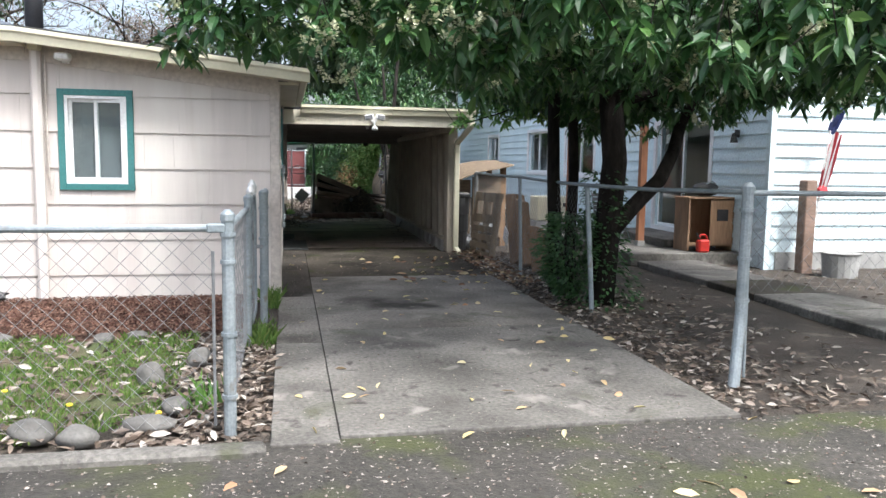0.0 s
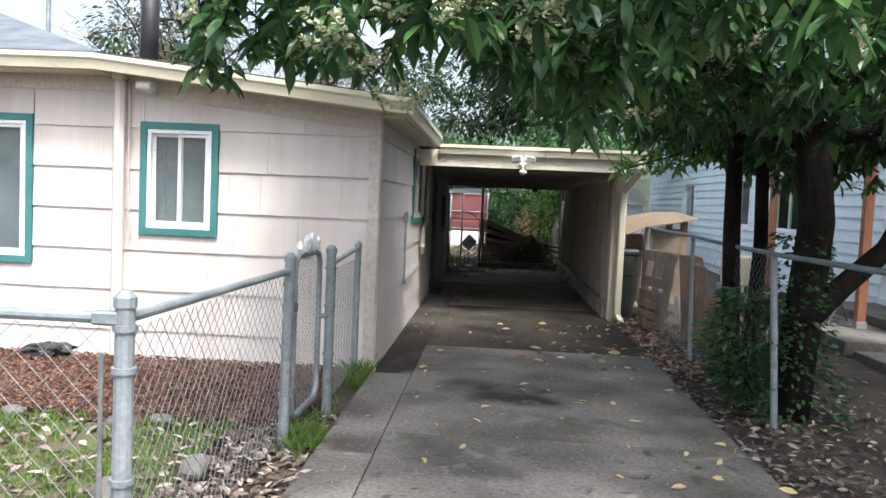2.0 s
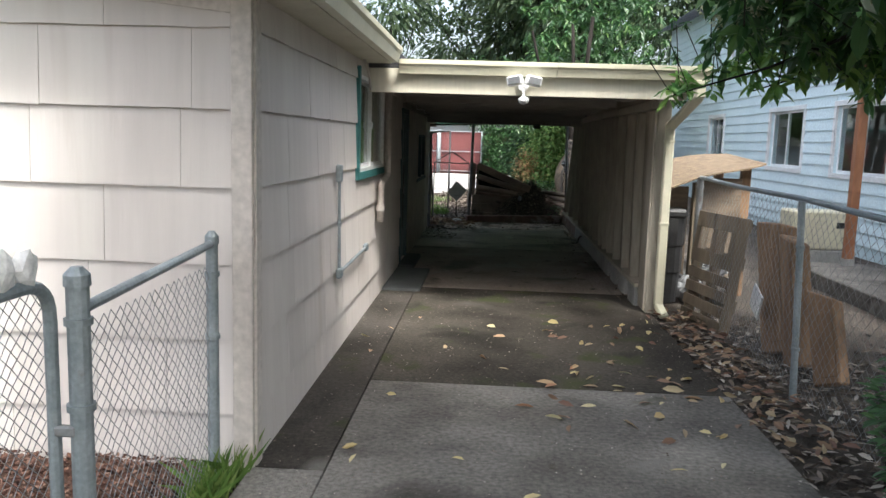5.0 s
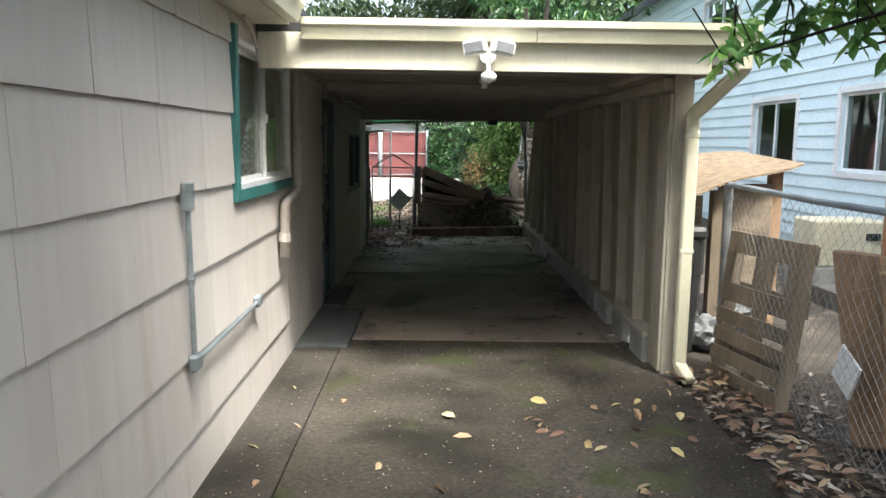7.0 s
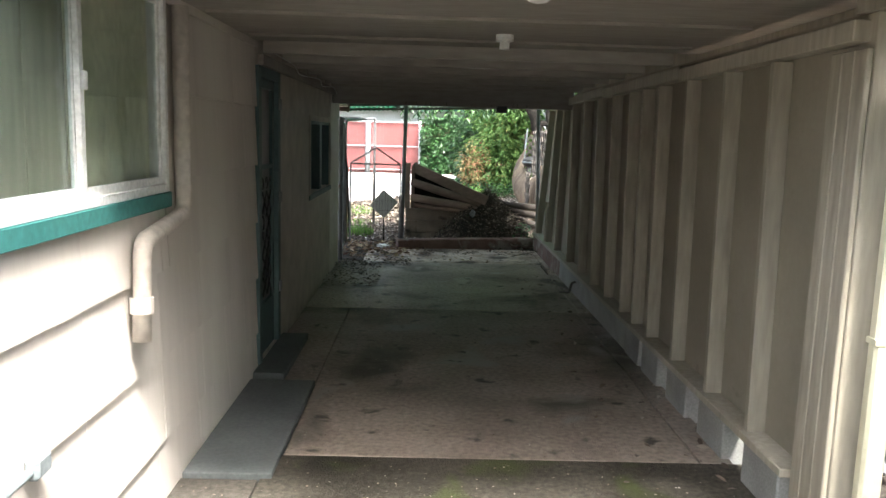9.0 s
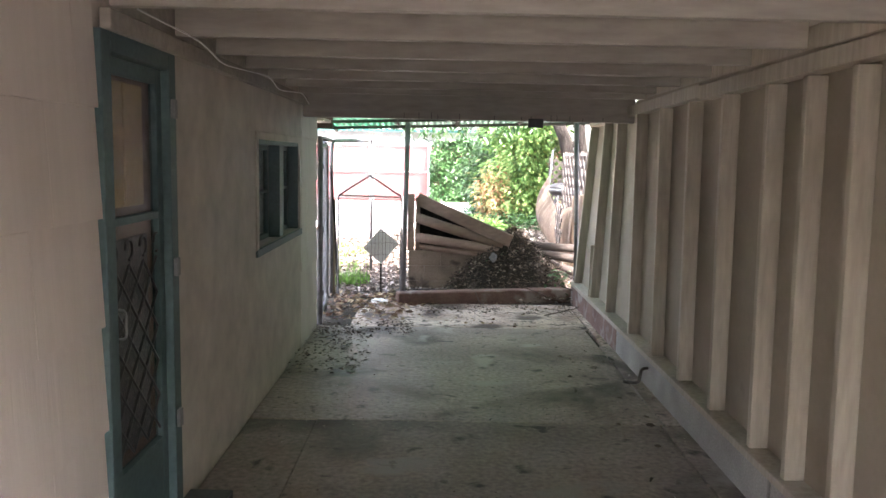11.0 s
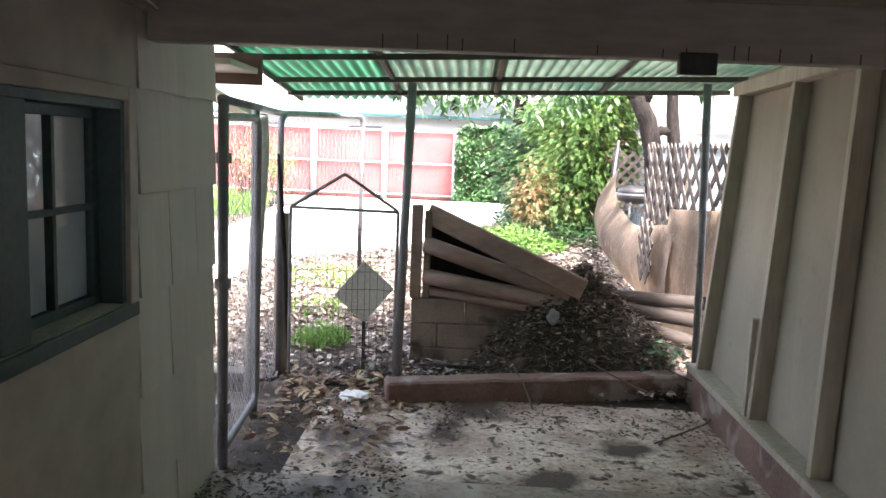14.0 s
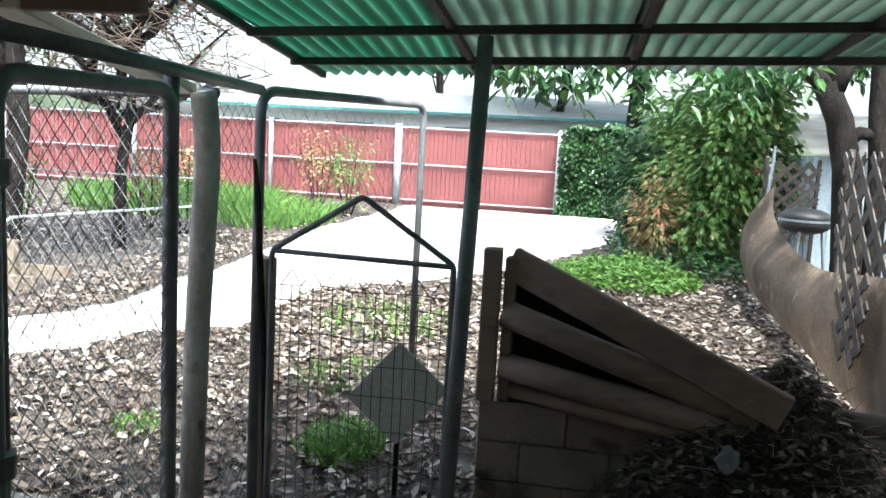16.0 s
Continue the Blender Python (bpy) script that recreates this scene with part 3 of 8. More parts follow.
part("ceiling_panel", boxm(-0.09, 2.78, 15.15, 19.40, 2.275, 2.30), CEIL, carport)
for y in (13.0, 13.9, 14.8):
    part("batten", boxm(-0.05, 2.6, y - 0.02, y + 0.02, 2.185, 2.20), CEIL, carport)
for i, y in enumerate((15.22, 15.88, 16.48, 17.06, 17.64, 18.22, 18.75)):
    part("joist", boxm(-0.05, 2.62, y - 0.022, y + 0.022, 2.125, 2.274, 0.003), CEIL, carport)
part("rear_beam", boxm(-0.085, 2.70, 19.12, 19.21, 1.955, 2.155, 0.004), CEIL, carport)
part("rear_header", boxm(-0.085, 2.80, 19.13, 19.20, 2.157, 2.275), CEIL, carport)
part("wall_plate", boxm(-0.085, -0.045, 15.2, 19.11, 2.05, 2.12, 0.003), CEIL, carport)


def leaning(y):
    """How far the old wall tips at its top."""
    return -0.025 if y < 18.5 else -0.025 + 0.155 * (y - 18.5) / 2.9


# framed wall: plates, studs, sheathing
X_IN, SILL, PLATE = 2.628, 0.205, 2.01
bm = bmesh.new()
n = 24
for a, b in zip([13.0 + (21.45 - 13.0) * i / n for i in range(n)], [13.0 + (21.45 - 13.0) * (i + 1) / n for i in range(n)]):
    vs = []
    for y in (a, b):
        for z, k in ((SILL + 0.04, 0.0), (PLATE + 0.13, 1.0)):
            for dx in (0.09, 0.105):
                vs.append(bm.verts.new((X_IN + dx + leaning(y) * k, y, z)))
    for f in ((0, 2, 6, 4), (1, 5, 7, 3), (0, 1, 3, 2), (4, 6, 7, 5), (2, 3, 7, 6), (0, 4, 5, 1)):
        bm.faces.new([vs[i] for i in f])
bmesh.ops.remove_doubles(bm, verts=bm.verts, dist=0.001)
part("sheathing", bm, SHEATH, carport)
for y0, y1 in ((12.95, 15.0), (15.0, 17.2), (17.2, 19.1), (19.1, 21.45)):
    bm = bmesh.new()
    beam(bm, (X_IN + 0.045 + leaning(y0), y0, PLATE + 0.055), (X_IN + 0.045 + leaning(y1), y1, PLATE + 0.04), 0.09, 0.08)
    part("top_plate", bm, STUD, carport)
part("sill_plate", boxm(X_IN - 0.03, X_IN + 0.10, 13.18, 17.9, SILL, SILL + 0.04, 0.004), STUD, carport)
part("sill_plate", boxm(X_IN - 0.03, X_IN + 0.10, 17.9, 21.45, SILL, SILL + 0.04, 0.004), STUD, carport)
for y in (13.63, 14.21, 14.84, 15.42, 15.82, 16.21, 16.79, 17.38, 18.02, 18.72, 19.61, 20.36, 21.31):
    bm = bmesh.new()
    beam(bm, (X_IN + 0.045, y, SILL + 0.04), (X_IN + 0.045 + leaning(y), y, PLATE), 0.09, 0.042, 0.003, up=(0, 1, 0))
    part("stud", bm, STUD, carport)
for y in (20.36,):
    part("stud_splice", boxm(X_IN - 0.01, X_IN + 0.07, y + 0.022, y + 0.062, SILL + 0.04, 0.78, 0.003), STUD, carport)
part("footing", boxm(X_IN - 0.005, X_IN + 0.15, 15.95, 19.1, -0.1, SILL, 0.01), BLOCK, carport)
part("footing", boxm(X_IN - 0.005, X_IN + 0.15, 19.11, 21.5, -0.1, SILL, 0.01), RED_SILL, carport, "worn red-painted concrete footing")
bm = bmesh.new()
for y in (13.22, 13.86, 14.46, 15.05, 15.52):
    part("block", boxm(X_IN - 0.015, X_IN + 0.16, y, y + 0.385, -0.04, SILL - 0.003, 0.008), BLOCK, carport, "grey concrete block")
bm.free()
wp = thing("drain_stub", (X_IN, 18.05, 0.02), "bent rusty pipe stub poking from the footing", "pipe")
part("pipe", tubem(bend([(X_IN + 0.02, 18.05, 0.14), (X_IN - 0.05, 18.06, 0.13), (X_IN - 0.07, 18.05, 0.02), (X_IN - 0.16, 18.12, 0.014)], 0.03, 4), 0.012, 8), RUST_WIRE, wp, smooth=True)
part("rim_board", boxm(2.785, 2.81, 12.40, 19.4, 2.09, 2.304, 0.003), STUD, carport)
# corner post with trim
part("corner_post", boxm(2.665, 2.80, 12.90, 13.02, -0.05, 2.13, 0.004), STUD, carport)
for k in range(3):
    part("corner_board", boxm(2.64, 2.664, 12.905 + k * 0.09, 12.992 + k * 0.09, 0.02, 2.0, 0.005), STUD, carport)
part("corner_beam", boxm(2.64, 2.78, 12.395, 13.02, 2.131, 2.198, 0.004), STUD, carport)

# ---- windows and door of the house ----
THIN_SHEER = leaf_material("thin_sheer_curtain", ((0.72, 0.73, 0.74), (0.78, 0.79, 0.80)), 0.9, 0.6)
OLIVE = material("olive_curtain", ((0.26, 0.245, 0.19), (0.34, 0.32, 0.25)), 0.9, 3, 30, 0.1, stretch=(1, 1, 0.1))
SAND = material("reflection_toned_blind", ((0.66, 0.62, 0.46), (0.76, 0.72, 0.55)), 0.9, 2, 30, 0.05)


def slider(name, axis, at, hole, label, group, trim="all", deep=0.07):
    """A white two-pane sliding window set in an opening of the wall."""
    a0, a1, z0, z1 = hole

    def bx(bm, a, b, lo, hi, d0, d1, bevel=0.003):
        """a..b along the wall, lo..hi high, d0..d1 outwards from the wall's face."""
        if axis == "y":
            box(bm, at + d0, at + d1, a, b, lo, hi, bevel)
        else:
            box(bm, a, b, at - d1, at - d0, lo, hi, bevel)
    mid = ((a0 + a1) / 2)
    w = thing(name, ((at, mid, z0) if axis == "y" else (mid, at, z0)), label, "window", group, kind="structure")
    t = 0.065
    for nm, a, b, lo, hi in (("trim_side", a0 - t, a0, z0 - t, z1 + t), ("trim_side", a1, a1 + t, z0 - t, z1 + t),
                             ("trim_sill", a0, a1, z0 - t, z0), ("trim_head", a0, a1, z1, z1 + t)):
        if trim == "left" and nm in ("trim_head",):
            continue
        if trim == "left" and a == a1:
            continue
        bm = bmesh.new()
        bx(bm, a, b, lo, hi, -0.01, 0.028)
        part(nm, bm, TEAL, w, "teal painted board")
    f = 0.035
    bm = bmesh.new()
    bx(bm, a0, a0 + f, z0, z1, -deep, 0.018)
    bx(bm, a1 - f, a1, z0, z1, -deep, 0.018)
    bx(bm, a0 + f, a1 - f, z0, z0 + f, -deep, 0.018)
    bx(bm, a0 + f, a1 - f, z1 - f, z1, -deep, 0.018)
    part("window_frame", bm, VINYL, w, "white vinyl frame")
    for k, (p, q, d) in enumerate(((a0 + f, mid + 0.02, -0.025), (mid - 0.02, a1 - f, 0.0))):
        s = 0.032
        bm = bmesh.new()
        bx(bm, p, p + s, z0 + f, z1 - f, d - 0.02, d, 0.002)
        bx(bm, q - s, q, z0 + f, z1 - f, d - 0.02, d, 0.002)
        bx(bm, p + s, q - s, z0 + f, z0 + f + s, d - 0.02, d, 0.002)
        bx(bm, p + s, q - s, z1 - f - s, z1 - f, d - 0.02, d, 0.002)
        sash = part("sash", bm, VINYL, w)
        bm = bmesh.new()
        bx(bm, p + s, q - s, z0 + f + s, z1 - f - s, d - 0.013, d - 0.008, 0)
        pane = part("pane", bm, GLASS, sash)
        pane.visible_shadow = False
    bm = bmesh.new()
    bx(bm, mid - 0.012, mid + 0.012, (z0 + z1) / 2 - 0.03, (z0 + z1) / 2 + 0.03, 0.0, 0.014, 0.003)
    part("latch", bm, VINYL, w)
    bm = bmesh.new()
    n = 6
    for i in range(n):
        a = a0 + (mid - a0) * i / n
        bx(bm, max(a, a0 + f), a + (mid - a0) / n, z0 + f, z1 - f, -0.062 - 0.004 * (i % 2), -0.057 - 0.004 * (i % 2), 0)
    part("curtain", bm, CURTAIN if axis == "x" else OLIVE, w, "grey curtain behind the glass")
    # Blind colour also stands in for what the right pane reflects.
    bm = bmesh.new()
    bx(bm, mid + 0.004, a1 - f, z0 + f, z1 - f, -0.060, -0.055, 0)
    part("roller_blind", bm, CURTAIN if axis == "x" else SAND, w, "roller blind behind the glass, toned like the pane's reflections")
    return w


slider("window_1", "x", FRONT_Y, W1, "white vinyl sliding window in teal trim", "front windows")
slider("window_2", "x", FRONT_Y, W0, "wide white vinyl sliding window in teal trim", "front windows")
slider("window_3", "y", WALL_X, W2, "white sliding window with teal side and sill boards", "", "left")

# recessed casement in the carport wall
w = thing("window_4", (WALL_X, 18.3, 1.0), "deep-set dark teal casement window with muntins", "window", kind="structure")
a0, a1, z0, z1 = W3
for nm, *b in (("casing_side", a0 - 0.06, a0, z0 - 0.05, z1 + 0.05), ("casing_side", a1, a1 + 0.06, z0 - 0.05, z1 + 0.05), ("casing_head", a0, a1, z1, z1 + 0.05)):
    part(nm, boxm(WALL_X - 0.02, WALL_X + 0.014, *b, 0.003), PLASTER, w, "cream casing board")
bm = boxm(WALL_X - 0.10, WALL_X + 0.018, a0 - 0.06, a1 + 0.06, z0 - 0.055, z0 - 0.005, 0.004)
part("window_sill", bm, TEAL_DARK, w)
for nm, *b in (("jamb", a0, a0 + 0.03, z0, z1), ("jamb", a1 - 0.03, a1, z0, z1), ("jamb_head", a0 + 0.03, a1 - 0.03, z1 - 0.03, z1), ("mullion", 18.22, 18.36, z0, z1 - 0.03)):
    part(nm, boxm(WALL_X - 0.135, WALL_X - 0.004, *b, 0.002), TEAL_DARK, w)
for p, q in ((a0 + 0.03, 18.22), (18.36, a1 - 0.03)):
    bm = bmesh.new()
    d0, d1 = WALL_X - 0.115, WALL_X - 0.085
    s = 0.035
    for b in ((p, p + s, z0, z1 - 0.03), (q - s, q, z0, z1 - 0.03), (p + s, q - s, z0, z0 + s), (p + s, q - s, z1 - 0.03 - s, z1 - 0.03),
              (p + s, q - s, (z0 + z1) / 2 - 0.02, (z0 + z1) / 2), ((p + q) / 2 - 0.01, (p + q) / 2 + 0.01, z0 + s, z1 - 0.03 - s)):
        box(bm, d0, d1, *b, 0.002)
    sash = part("sash", bm, TEAL_DARK, w)
    part("pane", boxm(d0 + 0.012, d0 + 0.016, p + s, q - s, z0 + s, z1 - 0.03 - s), GLASS, sash).visible_shadow = False
    if p > 18.3:
        part("curtain", boxm(WALL_X - 0.134, WALL_X - 0.129, p, q, z0, z1 - 0.03), THIN_SHEER, w, "white sheer curtain behind the glass")
    else:
        part("curtain", boxm(WALL_X - 0.128, WALL_X - 0.124, p + 0.22, q, z0, z1 - 0.03), THIN_SHEER, w, "white sheer curtain half drawn behind the glass")
        for k in range(6):
            part("blind_slat", boxm(WALL_X - 0.134, WALL_X - 0.130, p, q, z0 + 0.02 + k * 0.14, z0 + 0.11 + k * 0.14), THIN_SHEER, w)

# plain window in the north wall, seen through the casement
w = thing("window_9", (-1.4, 19.83, 0.85), "white window with blind slats in the rear wall", "window", kind="structure")
for nm, *b in (("jamb", -2.3, -2.25, 0.85, 2.0), ("jamb", -0.60, -0.55, 0.85, 2.0), ("rail", -2.25, -0.60, 0.85, 0.90), ("rail", -2.25, -0.60, 1.95, 2.0), ("mullion", -1.45, -1.40, 0.90, 1.95)):
    part(nm, boxm(b[0], b[1], 19.80, 19.86, b[2], b[3], 0.003), VINYL, w)
for k in range(5):
    part("blind_slat", boxm(-2.25, -0.60, 19.785, 19.798, 0.95 + k * 0.075, 0.985 + k * 0.075, 0.002), VINYL, w)
# screen door
d = thing("door_1", (WALL_X, 15.6, 0.04), "teal security screen door with scrolled ironwork, closed", "door", kind="structure")
y0, y1, z0, z1 = DOOR
for nm, *b in (("casing_side", y0 - 0.02, y0 + 0.06, z0, z1), ("casing_side", y1 - 0.06, y1 + 0.02, z0, z1), ("casing_head", y0 + 0.06, y1 - 0.06, z1 - 0.07, z1)):
    part(nm, boxm(WALL_X - 0.13, WALL_X + 0.022, *b, 0.003), TEAL_DARK, d)
p, q, lo, hi = y0 + 0.065, y1 - 0.065, z0 + 0.01, z1 - 0.075
for nm, *b in (("stile", p, p + 0.06, lo, hi), ("stile", q - 0.06, q, lo, hi), ("kick_panel", p + 0.06, q - 0.06, lo, lo + 0.36), ("top_rail", p + 0.06, q - 0.06, hi - 0.06, hi), ("middle_rail", p + 0.06, q - 0.06, 1.36, 1.39)):
    part(nm, boxm(WALL_X - 0.045, WALL_X - 0.012, *b, 0.003), TEAL_DARK, d)
IRON = material("dark_ironwork", ((0.025, 0.025, 0.027), (0.05, 0.05, 0.052)), 0.5, 10, 40, 0.1, metal=0.4)
SCREEN = glass_material("insect_screen", (0.9, 0.9, 0.9), 0.5)
part("screen", boxm(WALL_X - 0.036, WALL_X - 0.034, p + 0.06, q - 0.06, lo + 0.36, hi - 0.06), SCREEN, d).visible_shadow = False
# Ochre colour stands in for the yellow light inside, seen through the screen.
INDOOR_YELLOW = material("ochre_indoor_glow", ((0.46, 0.31, 0.14), (0.56, 0.39, 0.19)), 0.7, 2, 30, 0.1)
bm = bmesh.new()
box(bm, WALL_X - 0.10, WALL_X - 0.062, p, q, lo, hi, 0)
part("inner_door", bm, BROWN_LOG, d, "dark brown inner door behind the screen")
for k in range(2):
    part("inner_panel", boxm(WALL_X - 0.061, WALL_X - 0.052, p + 0.075 + 0.20 * k, p + 0.262 + 0.20 * k, 1.42, 1.90, 0.004), INDOOR_YELLOW, d, "ochre panel standing for the yellow light indoors")
part("lower_panel", boxm(WALL_X - 0.061, WALL_X - 0.050, p + 0.09, q - 0.09, lo + 0.40, 1.30, 0.004), CURTAIN, d, "grey lower panel of the inner door")
bm = bmesh.new()
xx = WALL_X - 0.022
yl, yr, zl, zh = p + 0.07, q - 0.07, lo + 0.40, 1.32
n = 3
w_ = (yr - yl) / n
for i in range(n):
    for j in range(5):
        za, zb = zl + (zh - zl - 0.12) * j / 5, zl + (zh - zl - 0.12) * (j + 1) / 5
        ya, yb = yl + w_ * i, yl + w_ * (i + 1)
        tube(bm, [(xx, ya, za), (xx, yb, zb)], 0.006, 5)
        tube(bm, [(xx, yb, za), (xx, ya, zb)], 0.006, 5)
for i in range(n + 1):
    yc = yl + w_ * i
    tube(bm, [(xx, yc + 0.035 * math.cos(a), zh - 0.06 + 0.04 * math.sin(a)) for a in [math.pi * (k / 7.0 * 1.5 - 0.5) for k in range(8)]], 0.006, 5)
part("scrollwork", bm, IRON, d, "dark iron lattice with scrolled tops")
for z in (0.42, 1.10, 1.78):
    part("hinge", boxm(WALL_X + 0.022, WALL_X + 0.04, y1 - 0.05, y1 - 0.01, z, z + 0.08, 0.003), STEEL_DARK, d)
part("handle", tubem(bend([(WALL_X - 0.012, p + 0.03, 0.95), (WALL_X + 0.035, p + 0.03, 0.95), (WALL_X + 0.035, p + 0.03, 1.06), (WALL_X - 0.012, p + 0.03, 1.06)], 0.02, 3), 0.005, 8), STEEL_DARK, d)

# plain panel between door and casement, with a dark dirt line at its foot
bm = bmesh.new()
holed(bm, "y", WALL_X + 0.002, 0.012, 15.925, 19.05, -0.02, 2.13, [(W3[0] - 0.001, W3[1] + 0.001, W3[2] - 0.001, W3[3] + 0.001)])
bmesh.ops.remove_doubles(bm, verts=bm.verts, dist=0.0005)
part("panel", bm, PLASTER, house, "smooth off-white wall panel")

# ---- services on the house ----
ds = thing("downspout", (-2.505, 8.7, 0.0), "round-edged pale beige downspout on the front wall", "downspout")
part("pipe", boxm(-2.555, -2.455, 8.68, 8.77, 0.02, 2.60, 0.026), SHAKE, ds)
part("collar", boxm(-2.565, -2.445, 8.66, 8.775, 2.58, 2.66, 0.02), CREAM, ds)
for z in (0.5, 1.7):
    part("strap", boxm(-2.558, -2.452, 8.677, 8.79, z, z + 0.03, 0.02), SHAKE, ds)
cord = solo("cable", tubem(bend([(-2.43, 8.755, 2.55), (-2.425, 8.765, 1.3), (-2.405, 8.765, 1.22), (-2.415, 8.765, 1.12)], 0.05), 0.011, 7), BEIGE, "thin beige cable beside the downspout", "cable", at=(-2.41, 8.76, 1.1))
lamp = thing("eave_lamp", (-2.22, 8.75, 2.5), "small white spotlight under the front eave", "lamp")
part("bracket", boxm(-2.25, -2.19, 8.70, 8.79, 2.47, 2.53, 0.008), WHITE, lamp)
part("head", boxm(-2.29, -2.15, 8.56, 8.71, 2.49, 2.56, 0.015), WHITE, lamp)
cd = thing("electric_conduit", (WALL_X + 0.02, 10.9, 0.6), "grey electrical conduit with elbow boxes on the wall", "conduit")
cx = WALL_X + 0.035
part("riser", tubem([(cx, 10.84, 1.38), (cx, 10.86, 1.02), (cx, 10.88, 0.66)], 0.013, 8), STEEL, cd)
part("run", tubem([(cx, 10.90, 0.64), (cx, 12.14, 0.66)], 0.013, 8), STEEL, cd)
part("junction_box", boxm(cx - 0.02, cx + 0.025, 10.81, 10.87, 1.33, 1.46, 0.008), STEEL, cd)
part("elbow", boxm(cx - 0.02, cx + 0.025, 10.84, 10.93, 0.60, 0.68, 0.012), STEEL, cd)
part("elbow", boxm(cx - 0.02, cx + 0.025, 12.10, 12.19, 0.63, 0.70, 0.012), STEEL, cd)
part("coupling", tubem([(cx, 10.858, 1.03), (cx, 10.862, 1.0)], 0.018, 8), STEEL, cd)
pv = thing("vent_pipe", (WALL_X + 0.03, 13.0, 0.8), "beige drain pipe elbowing down beside the window", "pipe")
px_ = WALL_X + 0.055
part("pipe", tubem(bend([(px_, 13.47, 2.15), (px_, 13.47, 1.26), (px_, 12.96, 1.20), (px_, 12.93, 0.82)], 0.06), 0.036, 10), BEIGE, pv, smooth=True)
part("coupling", tubem([(px_, 12.935, 0.99), (px_, 12.932, 0.93)], 0.045, 10), BEIGE, pv)
cb = solo("cable", tubem(bend([(WALL_X + 0.03, 11.95, 2.33), (WALL_X + 0.03, 12.2, 2.26), (WALL_X + 0.03, 12.35, 2.10)], 0.1), 0.012, 6), BEIGE, "thin beige cable looping over the window", "cable", at=(WALL_X, 12.2, 2.1))
fl = thing("flue_pipe", (-2.95, 10.3, 2.8), "black stove flue rising from the roof", "chimney")
part("pipe", tubem([(-2.95, 10.3, 2.75), (-2.95, 10.3, 4.1)], 0.10, 14), BLACK_PIPE, fl, smooth=True)
part("storm_collar", tubem([(-2.95, 10.3, 2.9), (-2.95, 10.3, 2.98)], 0.14, 14, [0.17, 0.105]), BLACK_PIPE, fl)
part("cap", tubem([(-2.95, 10.3, 4.12), (-2.95, 10.3, 4.2)], 0.14, 14, [0.16, 0.05]), BLACK_PIPE, fl)
mast = solo("roof_mast", tubem([(-4.3, 10.6, 3.3), (-4.3, 10.6, 5.2)], 0.03, 8), STEEL, "thin grey metal mast on the roof", "mast", at=(-4.3, 10.6, 3.3))
bag = solo("plastic_bag", blob(0.22, 0.13, 0.07, 4, 0.5, 3, (-3.05, 8.55, 0.09), 3), BLACK, "crumpled black plastic sheet on the mulch", "bag", at=(-3.05, 8.55, 0.05))

# ---- carport fittings ----
fx, fy = 1.33, 12.28
fld = thing("flood_light", (fx, 12.345, 2.2), "white twin-head security light with motion sensor", "security light")
part("base", tubem([(fx, 12.348, 2.17), (fx, 12.30, 2.17)], 0.05, 14), WHITE, fld)
for s in (-1, 1):
    bm = bmesh.new()
    m = Matrix.Translation((fx + 0.085 * s, 12.20, 2.205)) @ Matrix.Rotation(radians(16 * s), 4, "Z") @ Matrix.Rotation(radians(10 * s), 4, "Y")
    box(bm, -0.07, 0.07, -0.03, 0.05, -0.042, 0.042, 0.012, m)
    head = part("lamp_head", bm, WHITE, fld)
    bm = bmesh.new()
    box(bm, -0.056, 0.056, -0.034, -0.029, -0.031, 0.031, 0.002, m)
    part("lens", bm, CURTAIN, head, "grey glass lens")
part("neck", tubem([(fx, 12.27, 2.15), (fx, 12.22, 2.10), (fx, 12.21, 2.06)], 0.014, 8), WHITE, fld)
part("sensor", blob(0.05, 0.055, 0.036, 3, 0.02, 2, (fx, 12.20, 2.035)), WHITE, fld, smooth=True)
dsp = thing("downspout", (2.77, 12.33, 0.0), "square cream downspout with kicked foot at the post", "downspout")
bm = bmesh.new()
for a, b in (((2.90, 12.30, 2.26), (2.90, 12.30, 2.10)), ((2.90, 12.30, 2.12), (2.78, 12.84, 1.85)), ((2.78, 12.84, 1.87), (2.78, 12.84, 0.09))):
    beam(bm, a, b, 0.09, 0.06, 0.012, up=(0, 1, 0))
part("pipe", bm, CREAM, dsp)
bm = bmesh.new()
beam(bm, (2.78, 12.85, 0.10), (2.82, 12.71, 0.0), 0.085, 0.06, 0.01)
part("shoe", bm, CREAM, dsp)
for z in (0.9, 1.7):
    part("strap", boxm(2.731, 2.829, 12.806, 12.874, z, z + 0.025, 0.002), CREAM, dsp)
lb = thing("ceiling_lamp_holder", (1.45, 14.9, 2.2), "bare white porcelain lamp holder on the carport ceiling", "lamp holder")
part("base", tubem([(1.45, 14.5, 2.20), (1.45, 14.5, 2.165)], 0.05, 12), WHITE, lb)
part("socket", tubem([(1.45, 14.5, 2.165), (1.45, 14.5, 2.12)], 0.028, 12), WHITE, lb)
solo("ceiling_cable", tubem(bend([(-0.03, 15.4, 2.15), (0.02, 16.0, 2.12), (-0.03, 16.5, 2.08), (0.03, 17.3, 2.105), (-0.035, 17.9, 2.07), (0.0, 18.6, 2.11), (-0.03, 19.08, 2.06)], 0.15, 4), 0.004, 6), WHITE, "thin white cable drooping along the wall plate", "cable", at=(-0.03, 15.4, 2.15))
tb = solo("junction_box", boxm(1.80, 1.93, 19.08, 19.12, 1.90, 1.975, 0.004), BLACK, "small black box on the rear beam", "box", at=(1.86, 19.1, 1.9))
random.seed(5)
bm = bmesh.new()
